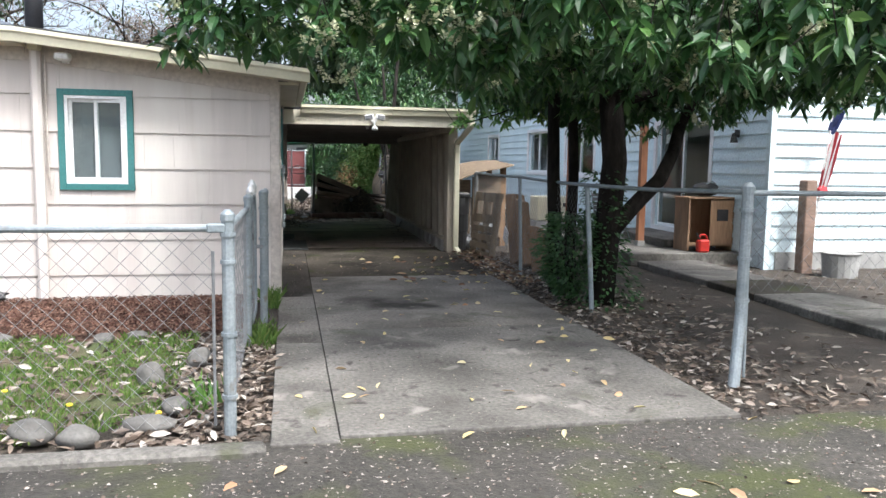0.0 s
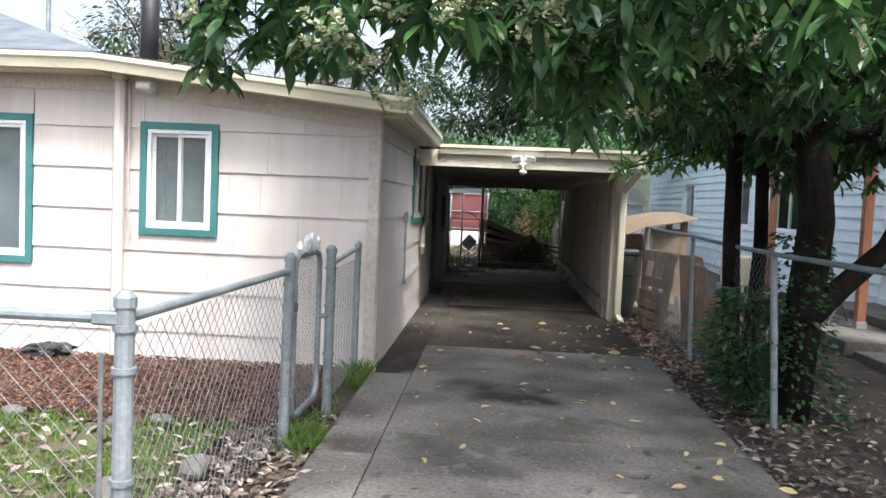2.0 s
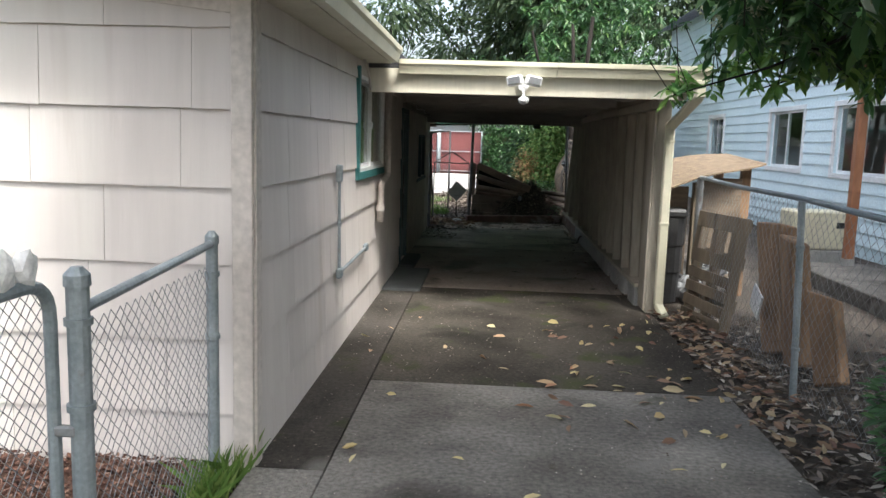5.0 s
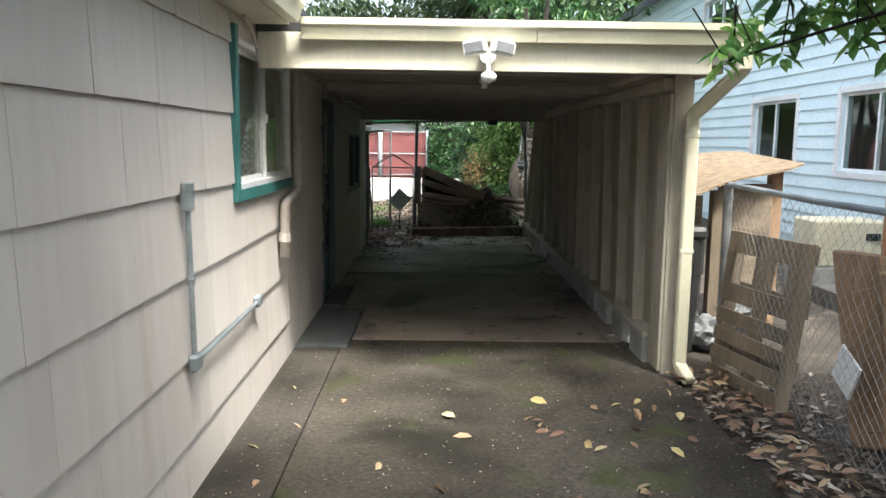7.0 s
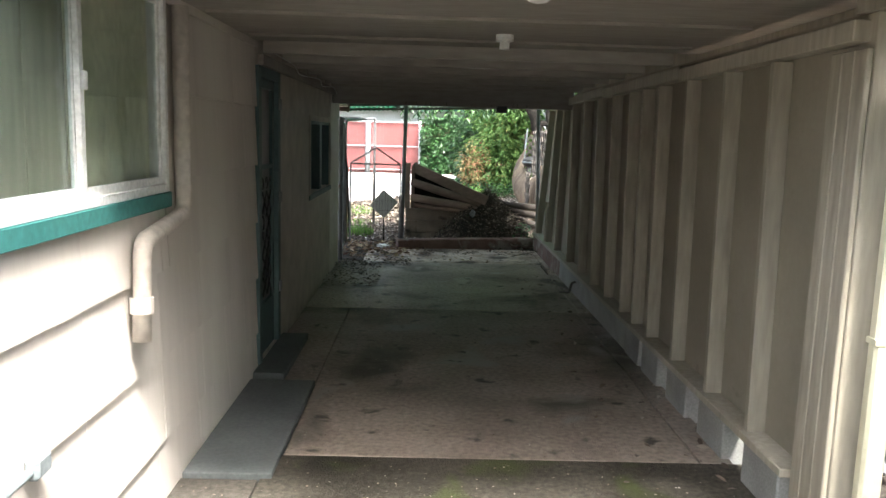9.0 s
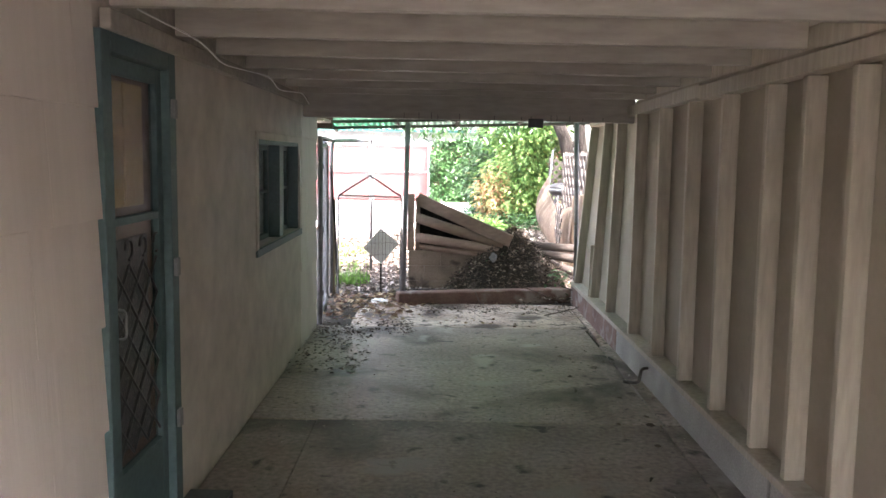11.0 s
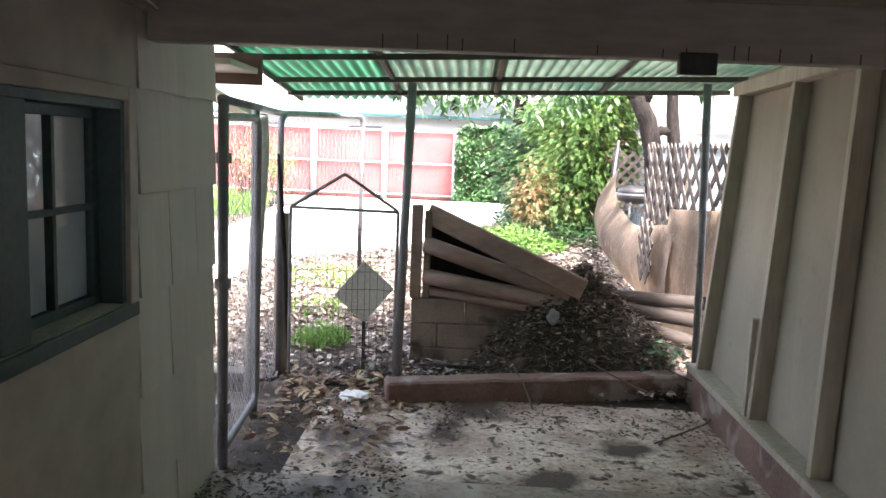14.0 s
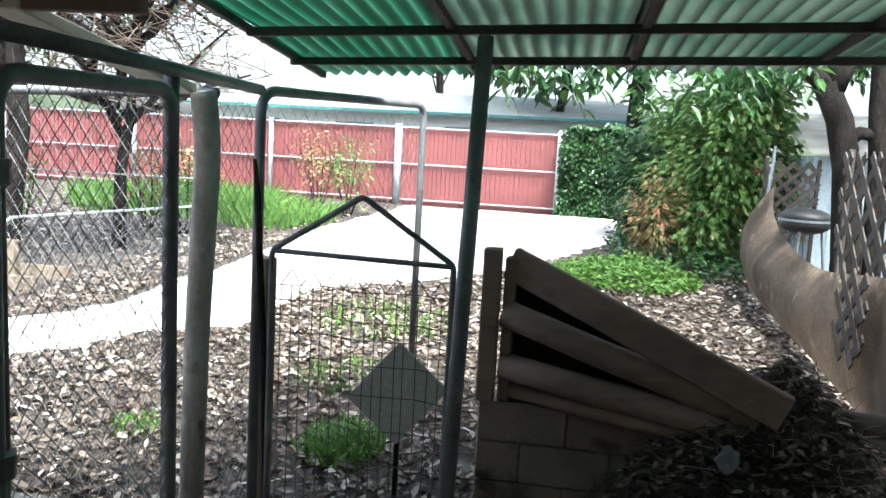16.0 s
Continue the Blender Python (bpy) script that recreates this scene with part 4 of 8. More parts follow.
for i in range(16):
    x = 0.75 + i * 0.11 + random.uniform(-0.04, 0.04)
    if i in (5, 6, 8):
        continue
    box(bm, x, x + 0.004, 19.116, 19.1195, 1.957, 1.957 + random.uniform(0.03, 0.055))
part("mark", bm, BLACK, carport, "dark vertical scribe marks on the beam")["kind"] = "stuff"

# ---- fences ----
def prisms(lines, r, sides=3):
    """Thin straight wires as one point list."""
    v, f = [], []
    for a, b in lines:
        a, b = Vector(a), Vector(b)
        d = (b - a).normalized()
        s = d.orthogonal().normalized() * r
        o = d.cross(s)
        n = len(v)
        for p in (a, b):
            for k in range(sides):
                t = 2 * math.pi * k / sides
                v.append(tuple(p + s * math.cos(t) + o * math.sin(t)))
        for k in range(sides):
            f.append((n + k, n + (k + 1) % sides, n + sides + (k + 1) % sides, n + sides + k))
    return v, f


def chain(a, b, z0, z1, pitch, r=0.0022, sag=0.0, knuckles=True):
    """Chain-link wires between two points of the plan; each wire steps from crossing to crossing, bowing to and fro."""
    a, b = Vector((*a, 0)), Vector((*b, 0))
    n = (b - a).length
    d = (b - a) / n
    out = Vector((-d.y, d.x, 0)) * r * 1.3
    lines = []
    h = z1 - z0
    steps = max(1, int(round(h / pitch)))
    count = int(n / pitch)
    for i in range(-steps, count + steps):
        for way in (1, -1):
            for j in range(steps):
                s0 = (i + (j if way > 0 else steps - j)) * pitch
                s1 = s0 + way * pitch
                if min(s0, s1) < 0 or max(s0, s1) > n:
                    continue
                q0, q1 = z0 + h * j / steps, z0 + h * (j + 1) / steps
                k0 = sag * math.sin(math.pi * s0 / n) * math.sin(math.pi * j / steps)
                k1 = sag * math.sin(math.pi * s1 / n) * math.sin(math.pi * (j + 1) / steps)
                e = 1 if (i + j) % 2 else -1
                lines.append((a + d * s0 + Vector((0, 0, q0)) + out * (e * way + 0) + out.normalized() * k0, a + d * s1 + Vector((0, 0, q1)) - out * e * way + out.normalized() * k1))
    return prisms(lines, r)


def post(fence, x, y, z, r=0.03, lean=(0, 0), bands=(), cap=True, name="post", mat=None):
    top = (x + lean[0], y + lean[1], z)
    p = part(name, tubem([(x, y, -0.08), ((x + top[0]) / 2, (y + top[1]) / 2, z / 2), top], r, 12), mat or STEEL, fence, smooth=False)
    if cap:
        part("cap", tubem([(top[0], top[1], z - 0.015), (top[0], top[1], z + 0.02), (top[0], top[1], z + 0.045)], r, 12, [r * 1.18, r * 1.15, r * 0.5]), mat or STEEL, p)
    for bz in bands:
        part("band", tubem([(x + lean[0] * bz / z, y + lean[1] * bz / z, bz), (x + lean[0] * bz / z, y + lean[1] * bz / z, bz + 0.022)], r * 1.25, 12), mat or STEEL, p)
    return p


ff = thing("lawn_fence", (-0.32, 4.35, 0), "low galvanised chain-link fence round the front lawn", "fence")
post(ff, -0.32, 4.35, 1.20, 0.035, (0, 0.01), (0.2, 0.55, 0.95, 1.1))
post(ff, -3.3, 4.35, 1.12, 0.026, (0, 0), (), False)
post(ff, -6.3, 4.35, 1.12, 0.026, (0, 0), (), False)
part("top_rail", tubem([(-0.34, 4.35, 1.145), (-3.0, 4.36, 1.135), (-9, 4.35, 1.14)], 0.021, 10), STEEL, ff)
part("rail_clamp", boxm(-0.43, -0.33, 4.325, 4.375, 1.12, 1.17, 0.008), STEEL, ff)
part("tension_bar", tubem([(-0.40, 4.35, 0.05), (-0.40, 4.35, 1.02)], 0.009, 6), STEEL_DARK, ff)
sheet("wire_mesh", *chain((-0.40, 4.35), (-6.4, 4.35), 0.04, 1.12, 0.105, 0.0017), WIRE, "", "", "stuff", ff)
# side run to the gate
post(ff, -0.34, 6.62, 1.19, 0.035, (0.02, -0.01), (0.3, 0.62, 1.02))
part("top_rail", tubem([(-0.32, 4.37, 1.145), (-0.33, 6.60, 1.115)], 0.021, 10), STEEL, ff)
sheet("wire_mesh", *chain((-0.325, 4.4), (-0.335, 6.58), 0.05, 1.10, 0.09, 0.0019, 0.03), WIRE, "", "", "stuff", ff)
post(ff, -0.225, 7.42, 1.20, 0.036, (0, 0.0), (0.42, 0.78, 1.06))
post(ff, -0.235, 8.64, 1.17, 0.028, (0, 0), (0.7, 1.0))
part("top_rail", tubem([(-0.225, 7.44, 1.105), (-0.235, 8.64, 1.155)], 0.019, 10), STEEL, ff)
sheet("wire_mesh", *chain((-0.225, 7.46), (-0.235, 8.62), 0.06, 1.06, 0.06, 0.0018), WIRE, "", "", "stuff", ff)
# gate
gt = thing("garden_gate", (-0.36, 6.7, 0.1), "round-cornered chain-link garden gate standing shut", "gate")
ga, gb = Vector((-0.315, 6.71, 0)), Vector((-0.305, 7.40, 0))
frame_pts = bend([ga + Vector((0, 0, 0.6)), ga + Vector((0, 0, 1.20)), gb + Vector((0, 0, 1.20)), gb + Vector((0, 0, 0.12)), ga + Vector((0, 0, 0.12)), ga + Vector((0, 0, 0.601))], 0.13, 6)
part("gate_frame", tubem(frame_pts, 0.021, 10), STEEL, gt)
sheet("wire_mesh", *chain(ga.to_2d() * 0.97 + gb.to_2d() * 0.03, gb.to_2d() * 0.97 + ga.to_2d() * 0.03, 0.14, 1.18, 0.052, 0.0018), WIRE, "", "", "stuff", gt)
part("latch", boxm(-0.30, -0.23, 7.38, 7.41, 0.70, 0.735, 0.006), STEEL_DARK, gt)
for z in (0.30, 0.85):
    part("hinge", tubem([(-0.328, 6.665, z), (-0.328, 6.665, z + 0.05)], 0.05, 10), STEEL_DARK, gt)
RAG = material("white_rag", ((0.74, 0.74, 0.73), (0.82, 0.82, 0.81)), 0.9, 8, 50, 0.3)
for k, (s, hh, ww) in enumerate(((0.18, 0.045, 0.06), (0.46, 0.07, 0.075), (0.66, 0.075, 0.055), (0.83, 0.06, 0.05))):
    p = ga.lerp(gb, s)
    solo("white_clip", blob(0.03, ww, hh, k * 3 + 1, 0.45, 2, (p.x, p.y, 1.215 + hh * 0.7), 2.5), RAG, "crumpled white plastic scrap caught on the gate rail", "scrap", group="scraps on the gate", at=(p.x, p.y, 1.215))

# right-hand fence
rf = thing("side_fence", (3.2, 5.0, 0), "bent galvanised chain-link fence along the driveway", "fence")
bp = part("post", tubem(bend([(3.10, 4.90, -0.08), (3.21, 5.03, 0.45), (3.22, 5.04, 1.36)], 0.12, 4), 0.042, 12), STEEL, rf, "terminal post bent near its foot")
part("cap", tubem([(3.22, 5.04, 1.345), (3.22, 5.04, 1.38), (3.22, 5.04, 1.41)], 0.04, 12, [0.05, 0.048, 0.02]), STEEL, bp)
for bz in (0.55, 0.85, 1.2):
    part("band", tubem([(3.215, 5.035, bz), (3.215, 5.035, bz + 0.025)], 0.052, 12), STEEL, bp)
part("post_stub", tubem([(3.24, 5.0, 0), (3.25, 5.05, 1.3)], 0.012, 8), STEEL, rf)
post(rf, 3.18, 7.74, 1.29, 0.027, (0.0, 0.26), (1.1,), False)
post(rf, 3.2, 10.42, 1.33, 0.024, (0, 0.16), (0.3, 1.0), False)
post(rf, 3.22, 13.25, 1.36, 0.034, (0.0, 0.02), (1.25,), False, mat=STEEL_DARK)
for a, b in (((3.22, 5.05, 1.34), (3.18, 7.88, 1.30)), ((3.18, 7.88, 1.30), (3.2, 10.58, 1.34)), ((3.2, 10.58, 1.34), (3.22, 13.25, 1.36))):
    part("top_rail", tubem([a, ((a[0] + b[0]) / 2 + 0.01, (a[1] + b[1]) / 2, (a[2] + b[2]) / 2 - 0.015), b], 0.02, 10), STEEL, rf)
sheet("wire_mesh", *chain((3.2, 8.0), (3.215, 13.2), 0.0, 1.32, 0.09, 0.0014, 0.06), WIRE, "", "", "stuff", rf)
part("top_rail", tubem([(3.22, 5.04, 1.335), (6.2, 5.06, 1.33), (10.5, 5.05, 1.34)], 0.02, 10), STEEL, rf)
sheet("wire_mesh", *chain((3.26, 5.04), (9.0, 5.05), 0.62, 1.32, 0.11, 0.0014), WIRE, "", "", "stuff", rf)
post(rf, 4.75, 5.05, 1.40, 0.014, (0, 0), (), False, "stake", STEEL_DARK)


# ---- scattered leaves, grass, chips ----
def leaves(centres, heads, length, width, droop=0.25, rng=None, jitter=0.35):
    """Folded leaf blades: seven points and four faces each. heads: where each tip points."""
    rng = rng or np.random.default_rng(1)
    n = len(centres)
    c, h = np.asarray(centres, float), np.asarray(heads, float)
    h = h / np.linalg.norm(h, axis=1, keepdims=True)
    side = np.cross(h, rng.normal(size=(n, 3)) * jitter + np.array([0, 0, 1.0]))
    side = side / (np.linalg.norm(side, axis=1, keepdims=True) + 1e-6)
    up = np.cross(side, h)
    L = (length * rng.uniform(0.7, 1.2, (n, 1)))
    W = (width * rng.uniform(0.75, 1.15, (n, 1)))
    down = np.array([0, 0, 1.0]) * L * droop
    s, u = side * W / 2, up * W * 0.16
    v = np.stack([c, c + h * L * 0.28 + s * 0.82 + u - down * 0.08, c + h * L * 0.66 + s * 0.92 + u - down * 0.45, c + h * L - down,
                  c + h * L * 0.66 - s * 0.92 + u - down * 0.45, c + h * L * 0.28 - s * 0.82 + u - down * 0.08, c + h * L * 0.5 - down * 0.25], 1).reshape(-1, 3)
    k = np.arange(n)[:, None] * 7
    f = (k + np.array([[0, 6, 2, 1]])).tolist() + (k + np.array([[0, 5, 4, 6]])).tolist() + (k + np.array([[6, 3, 2]])).tolist() + (k + np.array([[6, 4, 3]])).tolist()
    return v.tolist(), f


def flat_litter(name, n, area, mat, label, size=(0.09, 0.035), top=None, seed=1, category="leaves", lie=0.35, inside=None):
    """Dead leaves lying about on the ground inside x0, x1, y0, y1."""
    rng = np.random.default_rng(seed)
    x0, x1, y0, y1 = area
    p = np.stack([rng.uniform(x0, x1, n), rng.uniform(y0, y1, n)], 1)
    if inside is not None:
        p = p[[inside(a, b) for a, b in p]]
    n = len(p)
    z = np.array([(top if top is not None else lift(a, b)) for a, b in p]) + rng.uniform(0.004, 0.03, n) * (1 if top is None else 0.35)
    a = rng.uniform(0, 2 * math.pi, n)
    heads = np.stack([np.cos(a), np.sin(a), rng.uniform(-0.05, lie, n)], 1)
    v, f = leaves(np.stack([p[:, 0], p[:, 1], z], 1), heads, size[0], size[1], 0.1, rng, 0.5)
    return sheet(name, v, f, mat, label, category)


def tufts(name, n, area, mat, label, height=0.08, inside=None, seed=2, top=None, category="grass", width=0.006):
    rng = np.random.default_rng(seed)
    x0, x1, y0, y1 = area
    p = np.stack([rng.uniform(x0, x1, n), rng.uniform(y0, y1, n)], 1)
    if inside is not None:
        p = p[[inside(a, b) for a, b in p]]
    n = len(p)
    z = np.array([(top if top is not None else lift(a, b)) for a, b in p]) - 0.005
    h = height * rng.uniform(0.5, 1.3, n)
    a = rng.uniform(0, 2 * math.pi, n)
    bx, by = np.cos(a) * width, np.sin(a) * width
    t = rng.normal(0, 0.4, (n, 2)) * h[:, None]
    v = np.stack([np.stack([p[:, 0] - bx, p[:, 1] - by, z], 1), np.stack([p[:, 0] + bx, p[:, 1] + by, z], 1),
                  np.stack([p[:, 0] + bx * 0.7 + t[:, 0] * 0.4, p[:, 1] + by * 0.7 + t[:, 1] * 0.4, z + h * 0.6], 1), np.stack([p[:, 0] + t[:, 0], p[:, 1] + t[:, 1], z + h], 1)], 1).reshape(-1, 3)
    k = np.arange(n)[:, None] * 4
    f = np.concatenate([k + np.array([[0, 1, 2]]), k + np.array([[0, 2, 3]])])
    return sheet(name, v.tolist(), f.tolist(), mat, label, category)


def patchy(s, t, seed):
    return lambda x, y: noise.noise(Vector((x * s, y * s, seed))) > t


tufts("lawn_grass", 26000, (-6.5, -0.62, 4.15, 6.95), GRASS, "short patchy green lawn grass", 0.05, lambda x, y: noise.noise(Vector((x * 1.7, y * 1.7, 4))) > -0.22 and x < -0.75 - max(0, 4.6 - y) * 2.2, top=0.0)
flat_litter("lawn_litter", 1500, (-6, -0.25, 4.13, 7.0), LITTER, "pale dead leaves on the lawn", (0.10, 0.036), 0.012, 5, lie=0.45)
flat_litter("fence_litter", 1500, (-0.95, -0.12, 4.13, 7.4), LITTER, "dead leaves piled along the fence", (0.10, 0.036), None, 6, lie=0.6)
flat_litter("mulch_chips", 26000, (-5.5, -0.34, 6.9, 8.74), CHIP, "red-brown bark chips", (0.036, 0.017), 0.035, 7, "mulch", lie=0.7)
tufts("fence_weeds", 260, (-0.36, -0.12, 6.2, 8.75), GRASS, "weedy tufts at the driveway edge", 0.08, patchy(2.0, 0.05, 3), 9, 0.0)
tufts("grass_clump", 170, (-0.30, -0.10, 6.55, 6.85), GRASS, "grass clump by the gate", 0.13, None, 10, -0.02, width=0.009)
tufts("grass_clump", 240, (-0.24, -0.10, 8.2, 8.72), GRASS, "dry grass clump at the house corner", 0.16, None, 11, -0.02)
flat_litter("verge_litter", 4800, (2.72, 4.6, 4.3, 13.0), LITTER, "brown leaf litter along the driveway edge", (0.085, 0.032), None, 12, lie=0.5, inside=lambda x, y: random.random() < max(0.10, 1.25 - abs(x - 2.95) * 0.9))
flat_litter("yard_litter", 1000, (4.0, 10, 0.5, 12.0), LITTER, "sparse leaf litter in the neighbouring yard", (0.08, 0.03), None, 13)
flat_litter("driveway_leaves", 75, (0.0, 2.7, 4.3, 12.6), YELLOW_LEAF, "fallen yellow leaves on the driveway", (0.095, 0.034), 0.004, 14, lie=0.22)
flat_litter("driveway_leaves", 26, (1.0, 2.66, 9.6, 12.6), YELLOW_LEAF, "fallen curled leaves before the carport", (0.13, 0.05), 0.004, 15, lie=0.3)
flat_litter("apron_leaves", 14, (-0.6, 3.2, 2.6, 4.2), YELLOW_LEAF, "fallen yellow leaves on the apron", (0.12, 0.045), -0.01, 16, lie=0.2)
tufts("plantain", 40, (-0.62, -0.42, 4.7, 5.5), WEED, "broad-leaved weed beside the stones", 0.12, None, 17, -0.02, "weed", 0.02)

flat_litter("driveway_grit", 3000, (-0.08, 2.72, 4.25, 13.7), LITTER, "fine grit and leaf crumbs on the driveway", (0.013, 0.008), 0.002, 91, "grit", lie=0.3)
flat_litter("carport_grit", 1500, (0.0, 2.64, 13.8, 19.9), LITTER, "fine grit on the carport floor", (0.014, 0.009), 0.002, 92, "grit", lie=0.3, inside=lambda x, y: noise.noise(Vector((x * 1.3, y * 1.3, 2))) > 0.0)
flat_litter("apron_grit", 1500, (-1.5, 4.0, 1.5, 4.18), LITTER, "pebble grit on the apron", (0.022, 0.016), -0.011, 93, "grit", lie=0.3)
RUSSET = leaf_material("russet_leaf", ((0.15, 0.075, 0.05), (0.26, 0.165, 0.105), (0.42, 0.34, 0.20)), 0.6, 0.1)
flat_litter("verge_leaves", 190, (2.70, 3.15, 9.2, 12.9), RUSSET, "russet leaves along the driveway edge", (0.10, 0.042), 0.03, 95, lie=0.5)
flat_litter("drive_leaves", 34, (1.5, 2.7, 9.4, 12.6), RUSSET, "russet leaves scattered on the driveway", (0.10, 0.042), 0.004, 96, lie=0.3)
# river stones along the lawn edge
for k, (x, y, rx, ry, rz) in enumerate(((-1.36, 4.42, 0.15, 0.11, 0.085), (-1.10, 4.30, 0.13, 0.10, 0.075), (-0.78, 4.50, 0.17, 0.09, 0.06), (-0.68, 4.82, 0.10, 0.09, 0.06), (-0.92, 5.46, 0.11, 0.10, 0.11), (-0.66, 5.95, 0.10, 0.10, 0.09),
                                        (-1.5, 6.75, 0.10, 0.08, 0.06), (-1.25, 6.85, 0.10, 0.07, 0.05), (-2.3, 6.85, 0.10, 0.07, 0.05), (-1.75, 4.3, 0.16, 0.11, 0.08))):
    solo("stone", blob(rx * 0.82, ry * 0.82, rz * 0.85, k * 1.7, 0.25, 3, (x, y, rz * 0.45), 1.2), STONE, "rounded grey river stone edging the lawn", "stone", group="lawn edge stones", smooth=True, at=(x, y, 0))
for k, (x, y) in enumerate(((-1.28, 4.85), (-0.74, 4.62), (-1.75, 5.2))):
    solo("dandelion", blob(0.022, 0.022, 0.012, k, 0.2, 1, (x, y, 0.05)), leaf_material("dandelion_yellow", ((0.75, 0.55, 0.02), (0.8, 0.62, 0.05)), 0.8, 0.1), "small yellow dandelion in the lawn", "flower", group="dandelions", at=(x, y, 0.0))

# ---- laurel tree over the driveway ----
def limb(pts, r0, r1, sides=9):
    n = len(pts)
    return tubem(pts, r0, sides, [r0 + (r1 - r0) * i / (n - 1) for i in range(n)])


def curve(a, b, sway=0.15, n=7, seed=0):
    a, b = Vector(a), Vector(b)
    out = []
    for i in range(n):
        t = i / (n - 1)
        w = math.sin(math.pi * t) * sway
        out.append(a.lerp(b, t) + Vector((noise.noise(Vector((t * 2, seed, 0))), noise.noise(Vector((t * 2, seed, 7))), 0.4 * noise.noise(Vector((t * 2, seed, 3))))) * w)
    return out


tree = thing("laurel_tree", (3.5, 7.9, -0.05), "spreading dark-barked cherry laurel in flower", "tree")
BOUGHS = (((3.44, 8.15, -0.05), (3.40, 8.2, 5.5), 0.155, 0.09), ((3.46, 8.05, 0.75), (5.5, 9.0, 2.95), 0.095, 0.05), ((3.22, 9.0, -0.05), (3.12, 9.3, 5.0), 0.09, 0.05),
         ((3.42, 9.15, 0.0), (3.55, 9.6, 4.8), 0.075, 0.04), ((3.5, 8.1, 2.3), (1.0, 6.2, 3.0), 0.07, 0.025), ((3.5, 8.1, 2.6), (2.4, 4.6, 3.2), 0.06, 0.02), ((3.5, 8.2, 2.5), (5.6, 5.0, 3.1), 0.07, 0.02),
         ((3.5, 8.2, 2.4), (2.6, 10.8, 2.9), 0.05, 0.02), ((3.6, 8.2, 2.2), (6.6, 7.4, 3.0), 0.06, 0.02), ((1.6, 6.7, 2.85), (0.1, 6.1, 2.6), 0.028, 0.01), ((4.2, 6.9, 2.75), (4.6, 4.2, 2.6), 0.03, 0.01),
         ((2.6, 5.0, 3.1), (1.2, 4.7, 2.7), 0.025, 0.01))
for k, (a, b, r0, r1) in enumerate(BOUGHS):
    part("trunk" if k in (0, 2, 3) else "limb", limb(curve(a, b, 0.25, 8, k), r0, r1), BARK, tree, smooth=True)
part("knot", blob(0.08, 0.06, 0.09, 3, 0.3, 2, (3.56, 8.1, 1.55)), BARK, tree, smooth=True)

PLAN = [(-0.95, 6.6), (-0.75, 5.8), (0.05, 5.15), (0.85, 4.7), (2.0, 4.2), (3.6, 3.7), (6.4, 4.2), (7.2, 7.0), (6.3, 9.6), (4.4, 11.3), (3.0, 11.4), (2.45, 10.6), (2.1, 9.0), (1.6, 7.6), (0.5, 7.0)]


def in_plan(x, y, plan):
    ok = False
    for (xa, ya), (xb, yb) in zip(plan, plan[1:] + plan[:1]):
        if (ya > y) != (yb > y) and x < (xb - xa) * (y - ya) / (yb - ya) + xa:
            ok = not ok
    return ok


def crown(rng, count, low, high, plan, per, skin=0.0):
    """Twig ends inside the plan, each with a whorl of drooping leaves."""
    c, h, ends = [], [], []
    xs, ys = [p[0] for p in plan], [p[1] for p in plan]
    while len(ends) < count:
        x, y = rng.uniform(min(xs), max(xs)), rng.uniform(min(ys), max(ys))
        if not in_plan(x, y, plan):
            continue
        base = low + 0.10 + 0.42 * noise.noise(Vector((x * 1.1, y * 1.1, 2))) + (0.10 if y > 8 and x < 3 else 0)
        z = base + (high - low) * rng.uniform(0, 1) ** 1.5
        if noise.noise(Vector((x * 1.5, y * 1.5, z * 1.5))) < -0.16:
            continue
        ends.append((x, y, z))
    for e in ends:
        a0 = rng.uniform(0, 6.28)
        lean = rng.normal(0, 0.5, 2)
        for i in range(per):
            a = a0 + i * 2.4
            k = rng.uniform(0.35, 1.0)
            c.append((e[0] - lean[0] * 0.1 * i / per, e[1] - lean[1] * 0.1 * i / per, e[2] + 0.015 * i))
            h.append((math.cos(a) * k, math.sin(a) * k, rng.uniform(-0.95, 0.25)))
    return c, h, ends


rng = np.random.default_rng(8)
c, h, ends = crown(rng, 1150, 2.18, 2.85, PLAN, 13)
v, f = leaves(c, h, 0.16, 0.068, 0.24, rng)
sheet("crown", v, f, LAUREL, "glossy dark laurel leaves", "", "stuff", tree)
c2, h2, ends2 = crown(rng, 750, 2.7, 5.4, PLAN, 13)
v, f = leaves(c2, h2, 0.18, 0.075, 0.2, rng)
sheet("upper_crown", v, f, LAUREL, "dense upper laurel leaves", "", "stuff", tree)
# Foliage added mostly out of view to shade the wall and driveway.
c5, h5, ends5 = crown(rng, 340, 3.05, 4.5, [(-0.3, 6.7), (1.8, 7.0), (2.3, 9.1), (1.3, 9.15), (0.2, 8.75), (-0.35, 7.9)], 13)
v, f = leaves(c5, h5, 0.17, 0.072, 0.2, rng)
sheet("drive_crown", v, f, LAUREL, "laurel leaves added high over the driveway for shade", "", "stuff", tree)
# Limb added to carry the shading foliage.
part("limb", limb(curve((3.5, 8.2, 3.0), (0.4, 8.0, 3.7), 0.2, 8, 33), 0.05, 0.012, 7), BARK, tree, smooth=True)
c3, h3, ends3 = crown(rng, 330, 2.05, 2.75, [(2.7, 9.2), (3.4, 8.4), (5.6, 8.0), (5.6, 10.5), (4.4, 11.9), (2.75, 11.8), (2.5, 10.9)], 12)
v, f = leaves(c3, h3, 0.15, 0.06, 0.25, rng)
sheet("side_crown", v, f, LAUREL, "drooping laurel leaves over the fence", "", "stuff", tree)
